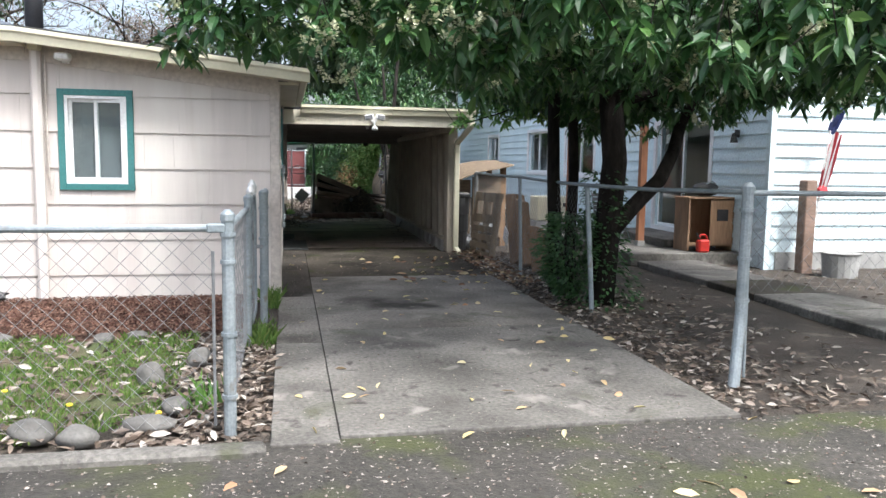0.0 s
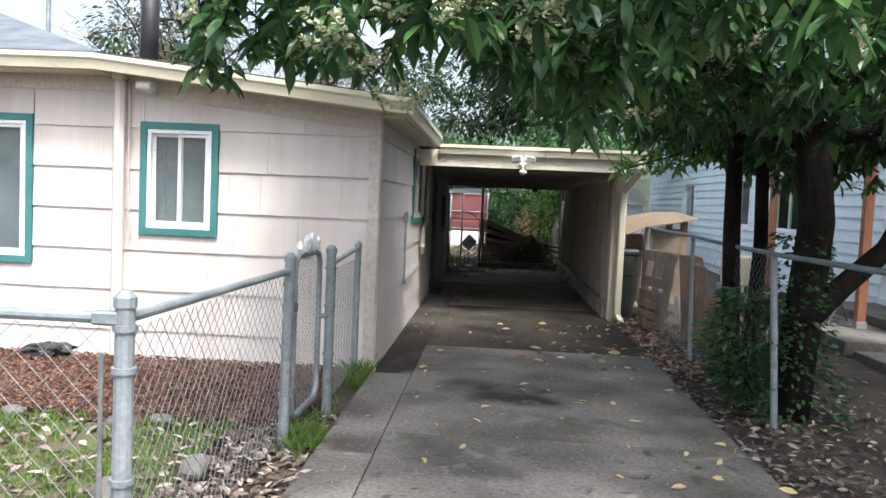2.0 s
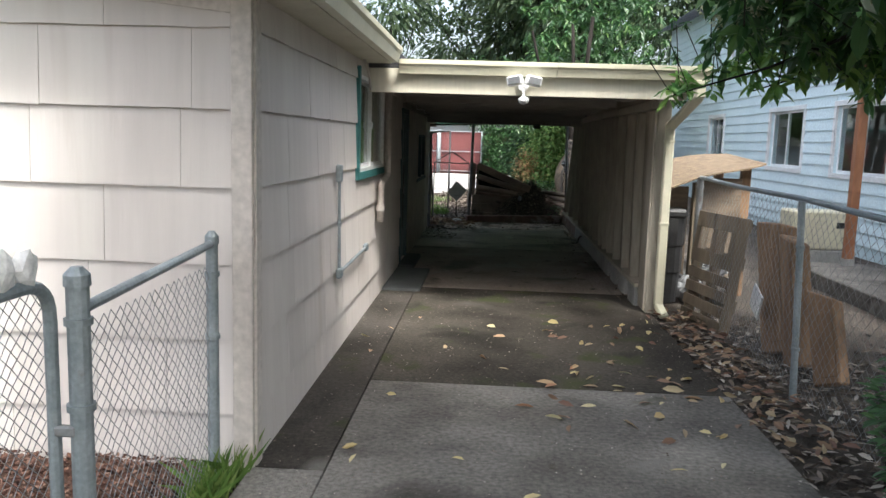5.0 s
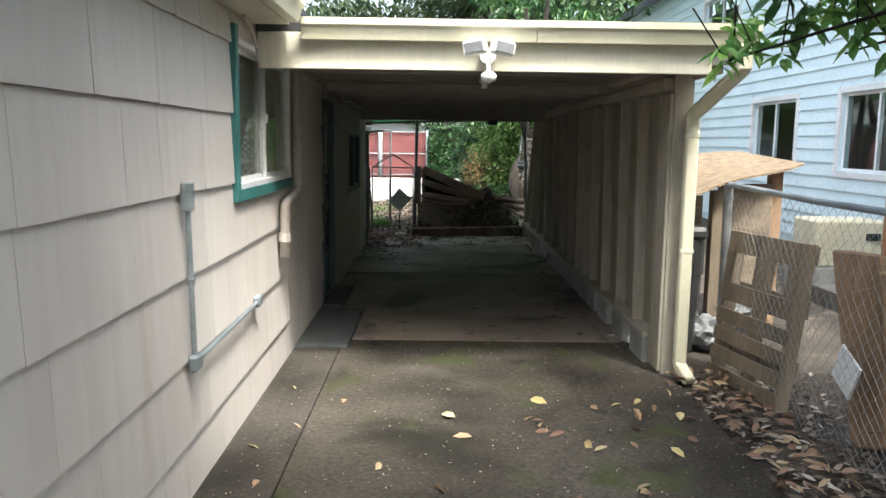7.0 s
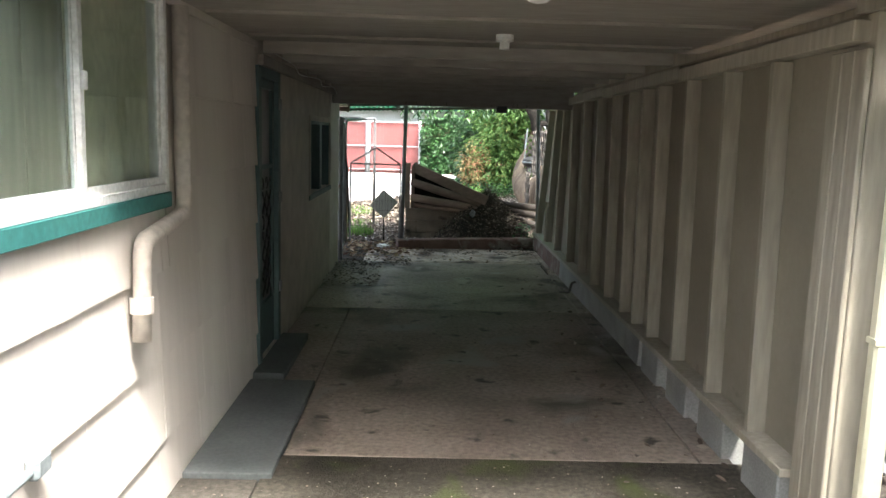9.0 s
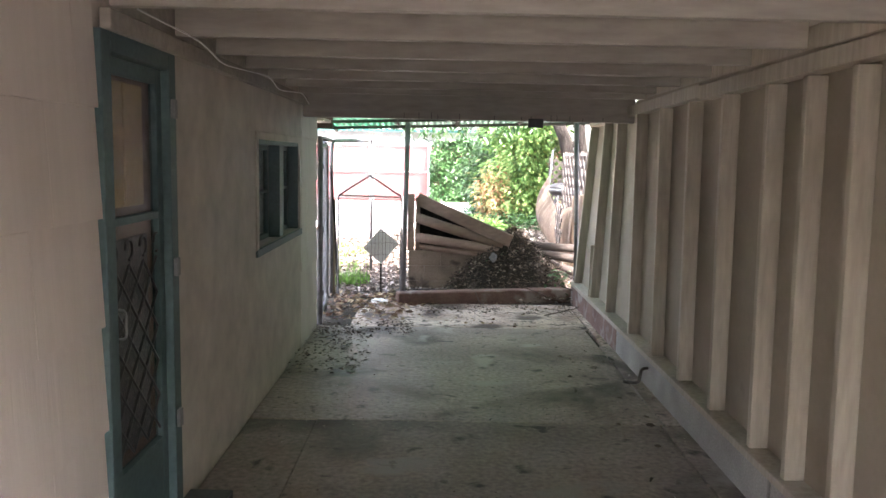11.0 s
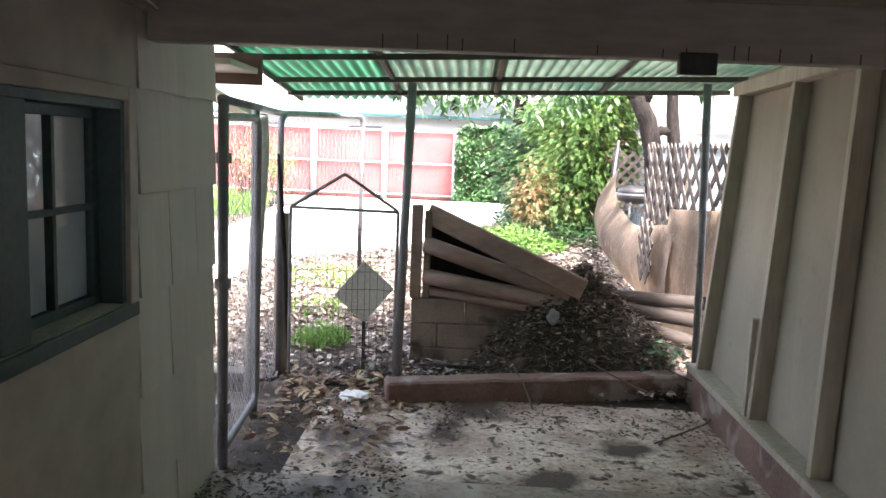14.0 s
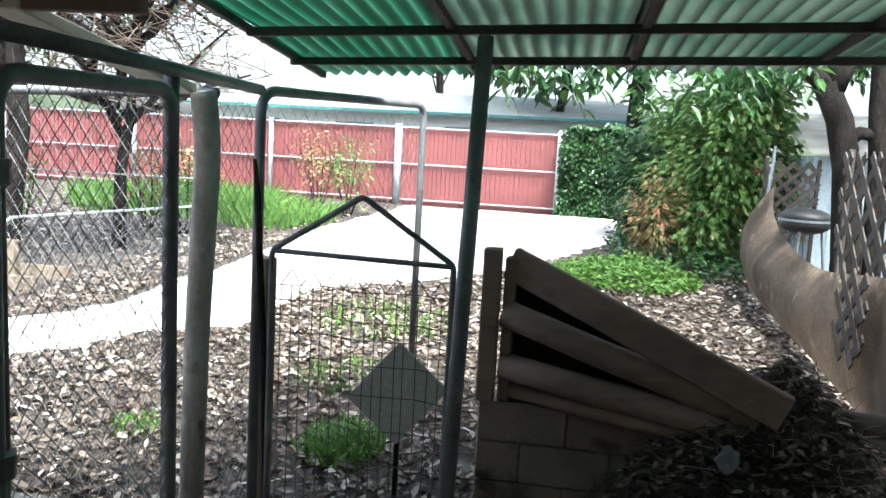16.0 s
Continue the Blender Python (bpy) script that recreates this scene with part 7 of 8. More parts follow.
def low_bush(cx, cy, rx, ry, hgt):
    def shape(rng):
        a, k = rng.uniform(0, 6.28), rng.uniform(0, 1) ** 0.5
        x, y = cx + math.cos(a) * rx * k, cy + math.sin(a) * ry * k
        return (x, y, lift(x, y) + hgt * (1 - 0.7 * k * k) * rng.uniform(0.2, 1) * (1 + 0.5 * noise.noise(Vector((x * 5, y * 5, 0))))), (rng.normal(), rng.normal(), 0.5)
    return shape


rng0 = np.random.default_rng(51)
pts, ways = zip(*[low_bush(1.7, 27.6, 0.85, 0.75, 0.30)(rng0) for _ in range(2600)])
v, f = leaves(pts, ways, 0.07, 0.045, 0.2, rng0)
sheet("weed_clump", v, f, WEED, "bright green leafy weeds beside the pad", "weeds")
pts, ways = zip(*[low_bush(-0.05, 22.4, 0.22, 0.22, 0.22)(rng0) for _ in range(420)])
v, f = leaves(pts, ways, 0.05, 0.012, 0.2, rng0)
sheet("weed_clump", v, f, WEED, "feathery green weed by the little gate", "weeds")
weed_patch(-0.45, 25.0, 0.6, 0.6, 420, 0.09, 52, "green weeds in the leaf litter")
weed_patch(-0.05, 22.4, 0.22, 0.25, 300, 0.13, 53, "green weed tuft by the little gate")
weed_patch(-0.3, 23.5, 0.4, 0.4, 200, 0.08, 54, "small green weeds in the litter")
weed_patch(1.25, 21.50, 0.12, 0.06, 160, 0.11, 55, "fine green weeds behind the kerb")
weed_patch(2.15, 21.58, 0.16, 0.06, 200, 0.12, 56, "fine green weeds behind the kerb")
weed_patch(-1.2, 22.4, 0.15, 0.15, 120, 0.08, 57, "small moss-green weed tuft")
weed_patch(-5.6, 31.0, 1.8, 1.2, 3200, 0.40, 58, "bright green bed by the red fence")
weed_patch(-3.6, 30.6, 0.9, 1.2, 1300, 0.30, 59, "bright green bed by the red fence")
c = [(rng.uniform(2.35, 2.62), rng.uniform(21.5, 21.75), rng.uniform(0.03, 0.33)) for _ in range(90)]
v, f = leaves(c, [(rng.normal(), rng.normal() - 0.6, rng.uniform(-0.2, 0.8)) for _ in c], 0.08, 0.04, 0.2, rng)
sheet("broad_weed", v, f, SHRUB, "broad-leaved weed by the pole", "weed")
solo("plastic_scrap", blob(0.09, 0.06, 0.035, 6, 0.6, 3, (0.42, 21.05, 0.03), 4), RAG, "crumpled clear plastic scrap on the ground", "scrap", at=(0.42, 21.05, 0))
solo("low_step", boxm(-1.7, -0.32, 21.25, 21.40, -0.06, 0.09, 0.01), CONCRETE, "low concrete edging block beyond the gate", "step", at=(-1.0, 21.3, 0))

# pad and winding path of pale concrete
bed("yard_pad", PADLINE,
    lambda x, y: lift(x, y) + 0.03, PAD, "pale concrete yard pad and winding path", "pavement", rise=0.0, step=0.15)

# red slatted fence
rd = thing("red_fence", (-3, 34, 0.4), "tall chain-link fence with red slats and pale posts", "fence")
RUSTY = material("pale_fence_post", ((0.22, 0.25, 0.27), (0.32, 0.35, 0.365)), 0.6, 5, 40, 0.1)
FY, FZ0, FZ1 = 34.0, 0.46, 1.96
xs = [-14.2, -11.2, -8.14, -5.1, -2.43, -0.82, 0.76, 2.4, 4.6]
for x in xs:
    part("post", tubem([(x, FY - 0.06, 0.35), (x, FY - 0.06, FZ1 + 0.05)], 0.075 if x in (-2.43, -0.82) else 0.05, 10), RUSTY, rd, smooth=True)
for a, b in zip(xs, xs[1:]):
    for z in (FZ0 + 0.06, (FZ0 + FZ1) / 2 + 0.02, FZ1 - 0.01):
        part("rail", tubem([(a, FY - 0.05, z), (b, FY - 0.05, z)], 0.017, 8), RUSTY, rd)
    n = int((b - a) / 0.088)
    bm = bmesh.new()
    for i in range(n):
        x = a + (b - a) * i / n
        box(bm, x + 0.006, x + (b - a) / n - 0.006, FY - 0.006, FY + 0.006, FZ0 - 0.03, FZ1 + 0.0)
    part("slat_panel", bm, RED_SLAT, rd, "red vertical slats")["kind"] = "stuff"
part("slat_backing", boxm(-14.2, 4.6, FY + 0.012, FY + 0.02, FZ0 - 0.05, FZ1 - 0.03), RED_SLAT, rd)


def leafy(name, at, label, category, n, shape, mat, size, seed, droop=0.2, parent=None):
    """A mass of single leaves; shape(rng) gives a place and an outward way."""
    t = parent or thing(name, at, label, category)
    rng = np.random.default_rng(seed)
    c, h = zip(*[shape(rng) for _ in range(n)])
    v, f = leaves(c, h, size[0], size[1], droop, rng)
    sheet("foliage", v, f, mat, "", "", "stuff", t)
    return t


def ivy_wall(rng):
    x, z = rng.uniform(0.78, 2.55), rng.uniform(0.42, 2.15)
    k = 0.30 + 0.25 * noise.noise(Vector((x * 1.8, z * 1.8, 3)))
    return (x, 33.9 - k * rng.uniform(0.5, 1), z + 0.18 * noise.noise(Vector((x * 2, 0, 0)))), (rng.normal() * 0.5, -0.8, rng.uniform(-0.9, 0.1))


leafy("ivy_mass", (1.6, 33.7, 0.4), "dark ivy smothering the end of the red fence", "ivy", 5200, ivy_wall, IVY, (0.10, 0.075), 61)


def lump(cx, cy, cz, rx, ry, rz, seed, inner=0.75):
    def shape(rng):
        d = rng.normal(size=3)
        d /= np.linalg.norm(d)
        k = rng.uniform(inner, 1.0) * (1 + 0.6 * noise.noise(Vector(d) * 1.9 + Vector((seed, 0, 0))) + 0.35 * noise.noise(Vector(d) * 5 + Vector((0, seed, 0))))
        return (cx + d[0] * rx * k, cy + d[1] * ry * k, max(0.2, cz + d[2] * rz * k)), (d[0], d[1], d[2] * 0.4 - 0.3 + rng.normal() * 0.3)
    return shape


hedge = leafy("vine_hedge", (2.9, 29.6, 0.3), "tall bright green vine hedge with reddish tips", "hedge", 5200, lump(2.95, 29.8, 1.2, 0.8, 1.1, 1.15, 4, 0.5), VINE, (0.10, 0.065), 62)
leafy("", None, "", "", 3200, lump(3.2, 29.6, 1.8, 0.75, 0.8, 0.95, 9, 0.7), VINE, (0.10, 0.07), 63, parent=hedge)
leafy("", None, "", "", 2400, lump(2.75, 30.4, 2.1, 0.8, 0.9, 0.7, 17, 0.3), VINE, (0.11, 0.07), 67, parent=hedge)
leafy("", None, "", "", 1500, lump(3.3, 29.4, 2.6, 0.7, 0.8, 0.7, 23, 0.2), VINE, (0.11, 0.07), 68, parent=hedge)
leafy("", None, "", "", 2600, lump(2.3, 31.2, 1.2, 0.7, 0.9, 1.0, 13, 0.6), IVY, (0.11, 0.08), 64, parent=hedge)
PINKISH = leaf_material("rusty_shrub_leaf", ((0.13, 0.15, 0.05), (0.26, 0.24, 0.10), (0.38, 0.16, 0.10), (0.20, 0.22, 0.07)), 0.6, 0.3)
leafy("rust_shrub", (2.15, 29.0, 0.25), "thin shrub with rusty pink and green leaves", "shrub", 900, lump(2.15, 29.2, 0.85, 0.45, 0.5, 0.65, 21, 0.3), PINKISH, (0.09, 0.05), 65)
leafy("ground_ivy", (2.3, 28.2, 0.25), "low ivy spreading at the hedge foot", "ivy", 1500, lambda rng: ((rng.uniform(1.6, 3.2), rng.uniform(27.8, 31.5), 0.25 + 0.25 * rng.random() ** 2), (rng.normal(), rng.normal(), 0.3)), IVY, (0.09, 0.07), 66)
for k, (x, y, hgt, n) in enumerate(((-2.75, 31.6, 1.35, 420), (-3.4, 31.9, 1.5, 420), (-4.2, 28.6, 1.1, 260), (-4.9, 28.9, 1.3, 300), (-6.0, 27.6, 1.5, 320), (-5.6, 31.6, 1.2, 300))):
    rb = leafy("rose_bush", (x, y, 0.3), "leggy rose bush with yellow-green and pink leaves", "bush", n, lump(x, y, lift(x, y) + hgt * 0.62, 0.45, 0.45, hgt * 0.45, k + 30, 0.2), PINKISH if k % 2 else VINE, (0.07, 0.045), 70 + k)
    rb["group"] = "rose bushes"
    for j in range(7):
        part("cane", limb(curve((x + 0.05 * math.cos(j), y + 0.05 * math.sin(j), lift(x, y) - 0.03), (x + 0.35 * math.cos(j * 0.9), y + 0.35 * math.sin(j * 0.9), lift(x, y) + hgt * (0.7 + 0.05 * j)), 0.12, 5, j + k), 0.012, 0.005, 5), BARK, rb)

# plywood and lattice barrier
pb = thing("plywood_barrier", (3.0, 25.5, 0.1), "warped brown plywood sheets stood as a barrier", "barrier")


def ply_sheet(spots, across):
    """A bent sheet: spots gives foot and head along its length."""
    bm = bmesh.new()
    cols = [[bm.verts.new(Vector(lo).lerp(Vector(hi), j / 7) + Vector((-bow * math.sin(math.pi * j / 7), 0, 0))) for j in range(8)] for lo, hi, bow in spots]
    for a, b in zip(cols, cols[1:]):
        for j in range(7):
            bm.faces.new((a[j], b[j], b[j + 1], a[j + 1]))
    bmesh.ops.solidify(bm, geom=bm.faces[:], thickness=0.014)
    return part("sheet", bm, WOOD_PLY, pb, across, True)


far_sheet = []
for i in range(19):
    t = i / 18
    y = 23.15 + 4.75 * t
    head = 1.00 - 0.17 * math.sin(math.pi * min(1.0, t / 0.9)) ** 2 + 0.42 * max(0.0, (t - 0.72) / 0.28) ** 1.6
    bow = 0.05 + 0.16 * t
    curl = 0.30 * max(0.0, (t - 0.80) / 0.20) ** 2
    far_sheet.append(((2.90 + 0.15 * t + curl * 0.2, y, 0.06 + lift(3, y)), (2.92 + 0.20 * t + curl * 0.4, y - 0.25 * t * t, head), bow))
ply_sheet(far_sheet, "long curling sheet with a sagging top edge")
ply_sheet([((2.92, 21.85 + 0.16 * i, 0.05), (2.89 + 0.004 * i, 21.8 + 0.165 * i, 1.25 - 0.011 * i), 0.02) for i in range(11)], "upright brown sheet")
LATTICE = material("grey_lattice_wood", ((0.0396, 0.03234, 0.0264), (0.066, 0.05544, 0.0462)), 0.85, 4, 30, 0.3)
lt = thing("lattice_panel", (3.0, 24.8, 1.0), "grey diagonal lattice panel, broken at one end", "lattice")


def lattice(host, a0, a1, z0, z1, at, pitch=0.22, axis="y", wide=0.062):
    """Diagonal slats in two layers between a0..a1 along the panel and z0..z1."""
    n = int((a1 - a0 + z1 - z0) / pitch)
    for i in range(n + 1):
        for way in (1, -1):
            s = i * pitch
            if way > 0:
                a = (a0 + s, z0) if s < a1 - a0 else (a1, z0 + s - (a1 - a0))
                b = (a0, z0 + s) if s < z1 - z0 else (a0 + s - (z1 - z0), z1)
            else:
                a = (a1 - s, z0) if s < a1 - a0 else (a0, z0 + s - (a1 - a0))
                b = (a1, z0 + s) if s < z1 - z0 else (a1 - s + (z1 - z0), z1)
            if (Vector(a) - Vector(b)).length < 0.05:
                continue
            bm = bmesh.new()
            if axis == "y":
                beam(bm, (at + 0.006 * way, a[0], a[1]), (at + 0.006 * way, b[0], b[1]), 0.011, wide, 0.0)
            else:
                beam(bm, (a[0], at + 0.006 * way, a[1]), (b[0], at + 0.006 * way, b[1]), 0.011, wide, 0.0)
            part("slat", bm, LATTICE, host)


lattice(lt, 21.9, 24.75, 0.92, 1.72, 2.99, 0.27)
lattice(lt, 23.42, 23.92, 0.44, 1.0, 2.78, 0.2)
for y in (21.95, 23.3, 24.72):
    part("stake", boxm(3.005, 3.045, y - 0.02, y + 0.02, 0.0, 1.76, 0.003), LATTICE, lt)
lt2 = thing("lattice_panel", (3.6, 28.2, 1.0), "weathered lattice panel beside the metal shed", "lattice")
lattice(lt2, 3.26, 3.86, 0.75, 1.66, 28.25, 0.17, "x", 0.05)
for x in (3.27, 3.85):
    part("stake", boxm(x - 0.02, x + 0.02, 28.27, 28.31, 0.2, 1.7, 0.003), LATTICE, lt2)
solo("leaning_pole", tubem([(3.12, 27.7, 0.2), (3.28, 28.0, 1.82)], 0.018, 8), STEEL, "thin grey pole leaning by the barrier", "pole", at=(3.12, 27.7, 0.2))
kt = thing("kettle_grill", (3.25, 26.4, 0.1), "black kettle grill standing behind the plywood", "grill")
part("bowl", blob(0.23, 0.23, 0.10, 4, 0.03, 3, (3.22, 26.35, 1.09)), BLACK, kt, smooth=True)
part("lid", blob(0.225, 0.225, 0.085, 6, 0.03, 3, (3.22, 26.35, 1.15)), BLACK, kt, smooth=True)
part("rim", tubem([(3.22, 26.35, 1.11), (3.22, 26.35, 1.13)], 0.24, 20), STEEL, kt)
for k in range(3):
    part("leg", tubem([(3.22 + 0.15 * math.cos(k * 2.1), 26.35 + 0.15 * math.sin(k * 2.1), 1.05), (3.22 + 0.28 * math.cos(k * 2.1), 26.35 + 0.28 * math.sin(k * 2.1), 0.15)], 0.013, 8), STEEL_DARK, kt)

# shed and the big yard tree
SHED = material("pale_metal_shed", ((0.46, 0.55, 0.61), (0.56, 0.64, 0.69)), 0.6, 2, 30, 0.05)
PALE_ROOF = material("pale_grey_roofing", ((0.40, 0.40, 0.39), (0.52, 0.52, 0.50)), 0.9, 4, 80, 0.4)
sd = thing("metal_shed", (4.8, 29.4, 0.2), "pale blue-grey ribbed metal shed with a grey roof", "shed")
part("wall", boxm(3.87, 6.0, 28.42, 30.6, 0.1, 1.75), SHED, sd)
for k in range(14):
    part("rib", boxm(3.85, 3.869, 28.47 + k * 0.15, 28.51 + k * 0.15, 0.1, 1.74, 0.003), SHED, sd)
for k in range(14):
    part("rib", boxm(3.90 + k * 0.15, 3.94 + k * 0.15, 28.40, 28.419, 0.1, 1.74, 0.003), SHED, sd)
bm = bmesh.new()
vs = [bm.verts.new(p) for p in ((3.74, 28.2, 1.77), (6.2, 28.2, 1.77), (6.2, 30.8, 2.38), (3.74, 30.8, 2.38))]
bm.faces.new(vs)
bmesh.ops.solidify(bm, geom=bm.faces[:], thickness=0.05)
part("roof", bm, PALE_ROOF, sd)
yt = thing("yard_tree", (3.25, 25.2, 0.0), "dark forked evergreen tree behind the barrier", "tree")
part("trunk", limb([(3.28, 25.25, -0.05), (3.24, 25.22, 0.9), (3.16, 25.2, 1.62), (3.06, 25.2, 2.0), (2.93, 25.2, 2.26)], 0.125, 0.095), BARK, yt, smooth=True)
part("limb", limb([(2.95, 25.2, 2.22), (2.80, 25.2, 2.36), (2.62, 25.2, 2.50), (2.35, 25.2, 3.0), (2.0, 25.2, 4.4)], 0.075, 0.03), BARK, yt, smooth=True)
part("limb", limb([(2.98, 25.2, 2.18), (3.06, 25.2, 2.38), (3.12, 25.2, 2.65), (3.0, 25.3, 4.6)], 0.085, 0.04), BARK, yt, smooth=True)
part("trunk", limb([(3.50, 25.35, -0.05), (3.44, 25.28, 0.9), (3.39, 25.2, 1.63), (3.33, 25.2, 2.1), (3.30, 25.2, 2.55), (3.5, 25.4, 4.8)], 0.095, 0.05), BARK, yt, smooth=True)
part("limb", limb([(3.10, 25.2, 1.80), (3.22, 25.2, 1.90), (3.35, 25.2, 1.88)], 0.055, 0.05), BARK, yt, smooth=True)
part("limb", limb([(2.62, 25.2, 2.50), (1.5, 23.6, 2.6), (0.9, 23.0, 2.35), (0.5, 22.8, 2.15)], 0.035, 0.008), BARK, yt, smooth=True)
rng = np.random.default_rng(77)
c, h = [], []
for k in range(60):
    t = rng.uniform(0, 1)
    e = (0.42 + 1.9 * t, 22.55 + 0.9 * t + rng.normal(0, 0.15), 2.02 + 0.12 * t - 0.22 * rng.uniform(0, 1) ** 2)
    a0 = rng.uniform(0, 6.28)
    for i in range(7):
        c.append((e[0] + rng.normal(0, 0.03), e[1], e[2] + 0.02 * i))
        h.append((math.cos(a0 + i * 2.4), math.sin(a0 + i * 2.4), rng.uniform(-1.2, 0.1)))
v, f = leaves(c, h, 0.11, 0.042, 0.25, rng)
sheet("hanging_sprays", v, f, LAUREL, "green leaves hanging past the canopy edge", "", "stuff", yt)
YP = [(-0.6, 25.6), (0.8, 24.4), (3.0, 23.8), (5.6, 24.6), (6.4, 27.0), (5.4, 30.0), (2.6, 30.6), (0.2, 29.6), (-0.8, 27.6)]
c, h, e = crown(rng, 400, 2.68, 3.4, YP, 11)
v, f = leaves(c, h, 0.17, 0.065, 0.25, rng)
sheet("crown", v, f, LAUREL, "", "", "stuff", yt)
c, h, e = crown(rng, 420, 3.4, 6.2, [(2.2, 26.2), (4.2, 25.2), (6.4, 27.0), (5.4, 30.6), (2.6, 31.0), (1.6, 28.6)], 11)
v, f = leaves(c, h, 0.20, 0.08, 0.25, rng)
sheet("upper_crown", v, f, LAUREL, "", "", "stuff", yt)
# rear eave brace of the house
bm = bmesh.new()
beam(bm, (-0.39, 20.40, 1.915), (-0.285, 21.13, 1.765), 0.105, 0.035, 0.004)
part("brace_board", bm, CREAM_BOARD, house, "cream sloping board at the rear eave")
part("rear_fascia", boxm(-2.6, -0.015, 20.40, 20.44, 1.90, 2.06, 0.004), BROWN_LOG, house, "dark rotten fascia board")
part("rear_soffit", boxm(-2.6, -0.03, 19.93, 20.395, 1.955, 1.985, 0.004), CREAM_BOARD, house)

# small things in the left yard
lowf = thing("low_wire_fence", (-3.3, 24.6, 0.1), "low rounded wire garden gate panel", "fence")
part("frame", tubem(bend([(-3.75, 24.6, 0.05), (-3.75, 24.6, 0.80), (-2.75, 26.3, 0.86), (-2.75, 26.3, 0.12)], 0.08), 0.014, 8), STEEL, lowf)
sheet("wire_mesh", *chain((-3.75, 24.6), (-2.75, 26.3), 0.12, 0.80, 0.08), WIRE, "", "", "stuff", lowf)
part("rail", tubem([(-8, 26.0, 1.12), (-2.9, 26.6, 1.12)], 0.012, 8), STEEL_DARK, lowf)
for k, (x, y, z) in enumerate(((-4.0, 25.0, 0.55), (-4.3, 25.3, 0.50), (-4.6, 24.9, 0.48), (-4.9, 25.3, 0.55))):
    solo("garden_post", boxm(x - 0.045, x + 0.045, y - 0.045, y + 0.045, lift(x, y) - 0.05, z, 0.008), WOOD_GREY, "short weathered post in the vegetable bed", "post", group="bed posts", at=(x, y, lift(x, y) - 0.05))
for y in (24.9, 25.4):
    solo("bed_plank", boxm(-5.4, -3.7, y, y + 0.04, lift(-4.5, y), lift(-4.5, y) + 0.14, 0.005), WOOD_GREY, "weathered plank edging a garden bed", "plank", group="bed planks", at=(-4.5, y, lift(-4.5, y)))

# ---- the distance ----
fh = thing("far_house", (-5, 46, 0.4), "low pale house with grey roof beyond the red fence", "house")
FARW = material("far_pale_wall", ((0.52, 0.55, 0.54), (0.60, 0.63, 0.62)), 0.8, 1, 20, 0.05)
part("wall", boxm(-13, 3.5, 46, 54, 0.3, 2.75), FARW, fh)
bm = bmesh.new()
vs = [bm.verts.new(p) for p in ((-13.6, 45.3, 2.75), (4.1, 45.3, 2.75), (2.6, 50, 3.7), (-12, 50, 3.7))]
bm.faces.new(vs)
bmesh.ops.solidify(bm, geom=bm.faces[:], thickness=0.12)
part("roof", bm, material("far_grey_roof", ((0.40, 0.43, 0.42), (0.50, 0.53, 0.52)), 0.9, 2, 30, 0.1), fh)
part("gutter", boxm(-13.6, 4.1, 45.2, 45.28, 2.66, 2.76), TEAL, fh)
for x in (-11, -7.5, -3.5, 0.5):
    part("window", boxm(x, x + 1.4, 45.94, 45.998, 1.3, 2.3), CURTAIN, fh)


def far_tree(x, y, z0, h_, r, n, seed, label="broad leafy tree in the distance", mat=None, size=(0.30, 0.16), bare=False):
    t = thing("far_tree", (x, y, z0), label, "tree", "far trees")
    part("trunk", limb(curve((x, y, z0 - 0.2), (x + 0.3, y, z0 + h_ * 0.75), 0.5, 7, seed), 0.02 * h_, 0.006 * h_), BARK, t, smooth=True)
    rng = np.random.default_rng(seed)
    lines = []
    for k in range(8 if not bare else 26):
        a = k * 2.4
        s = Vector((x, y, z0 + h_ * (0.30 + 0.02 * k)))
        e = Vector((x + math.cos(a) * r * rng.uniform(0.5, 1), y + math.sin(a) * r * rng.uniform(0.5, 1), z0 + h_ * rng.uniform(0.5, 0.95)))
        part("limb", limb(curve(s, e, 0.5, 6, seed + k), 0.05, 0.012, 6), BARK, t)
        if bare:
            for j in range(22):
                p = s.lerp(e, rng.uniform(0.3, 1))
                q = p + Vector((rng.normal(), rng.normal(), rng.normal() * 0.6 + 0.4)) * 0.45
                lines.append((p, q))
                for i in range(3):
                    u = p.lerp(q, rng.uniform(0.4, 1))
                    lines.append((u, u + Vector((rng.normal(), rng.normal(), rng.normal() * 0.6 + 0.2)) * 0.22))
    if lines:
        sheet("brushwood", *prisms(lines, 0.007), TWIG, "", "", "stuff", t)
    if n:
        cs, hs = [], []
        blobs = [(x + rng.normal() * r * 0.5, y + rng.normal() * r * 0.4, z0 + h_ * rng.uniform(0.4, 0.92), r * rng.uniform(0.35, 0.6)) for _ in range(14)]
        for i in range(n):
            b = blobs[i % len(blobs)]
            d = rng.normal(size=3)
            d /= np.linalg.norm(d)
            k = b[3] * rng.uniform(0.6, 1.0) * (1 + 0.3 * noise.noise(Vector(d) * 2.5 + Vector((i % 14, 0, 0))))
            cs.append((b[0] + d[0] * k, b[1] + d[1] * k, b[2] + d[2] * k * 0.8))
            hs.append((d[0], d[1], d[2] - 0.4))
        v, f = leaves(cs, hs, size[0], size[1], 0.2, rng)
        sheet("crown", v, f, mat or FARLEAF, "", "", "stuff", t)
    return t


far_tree(5.5, 38, 0.4, 11, 3.6, 5200, 201)
far_tree(0.5, 47, 0.4, 11, 4.0, 4200, 202)
far_tree(2.6, 41, 0.4, 13, 4.2, 8200, 221, "tall dense dark tree behind the carport", size=(0.34, 0.18))
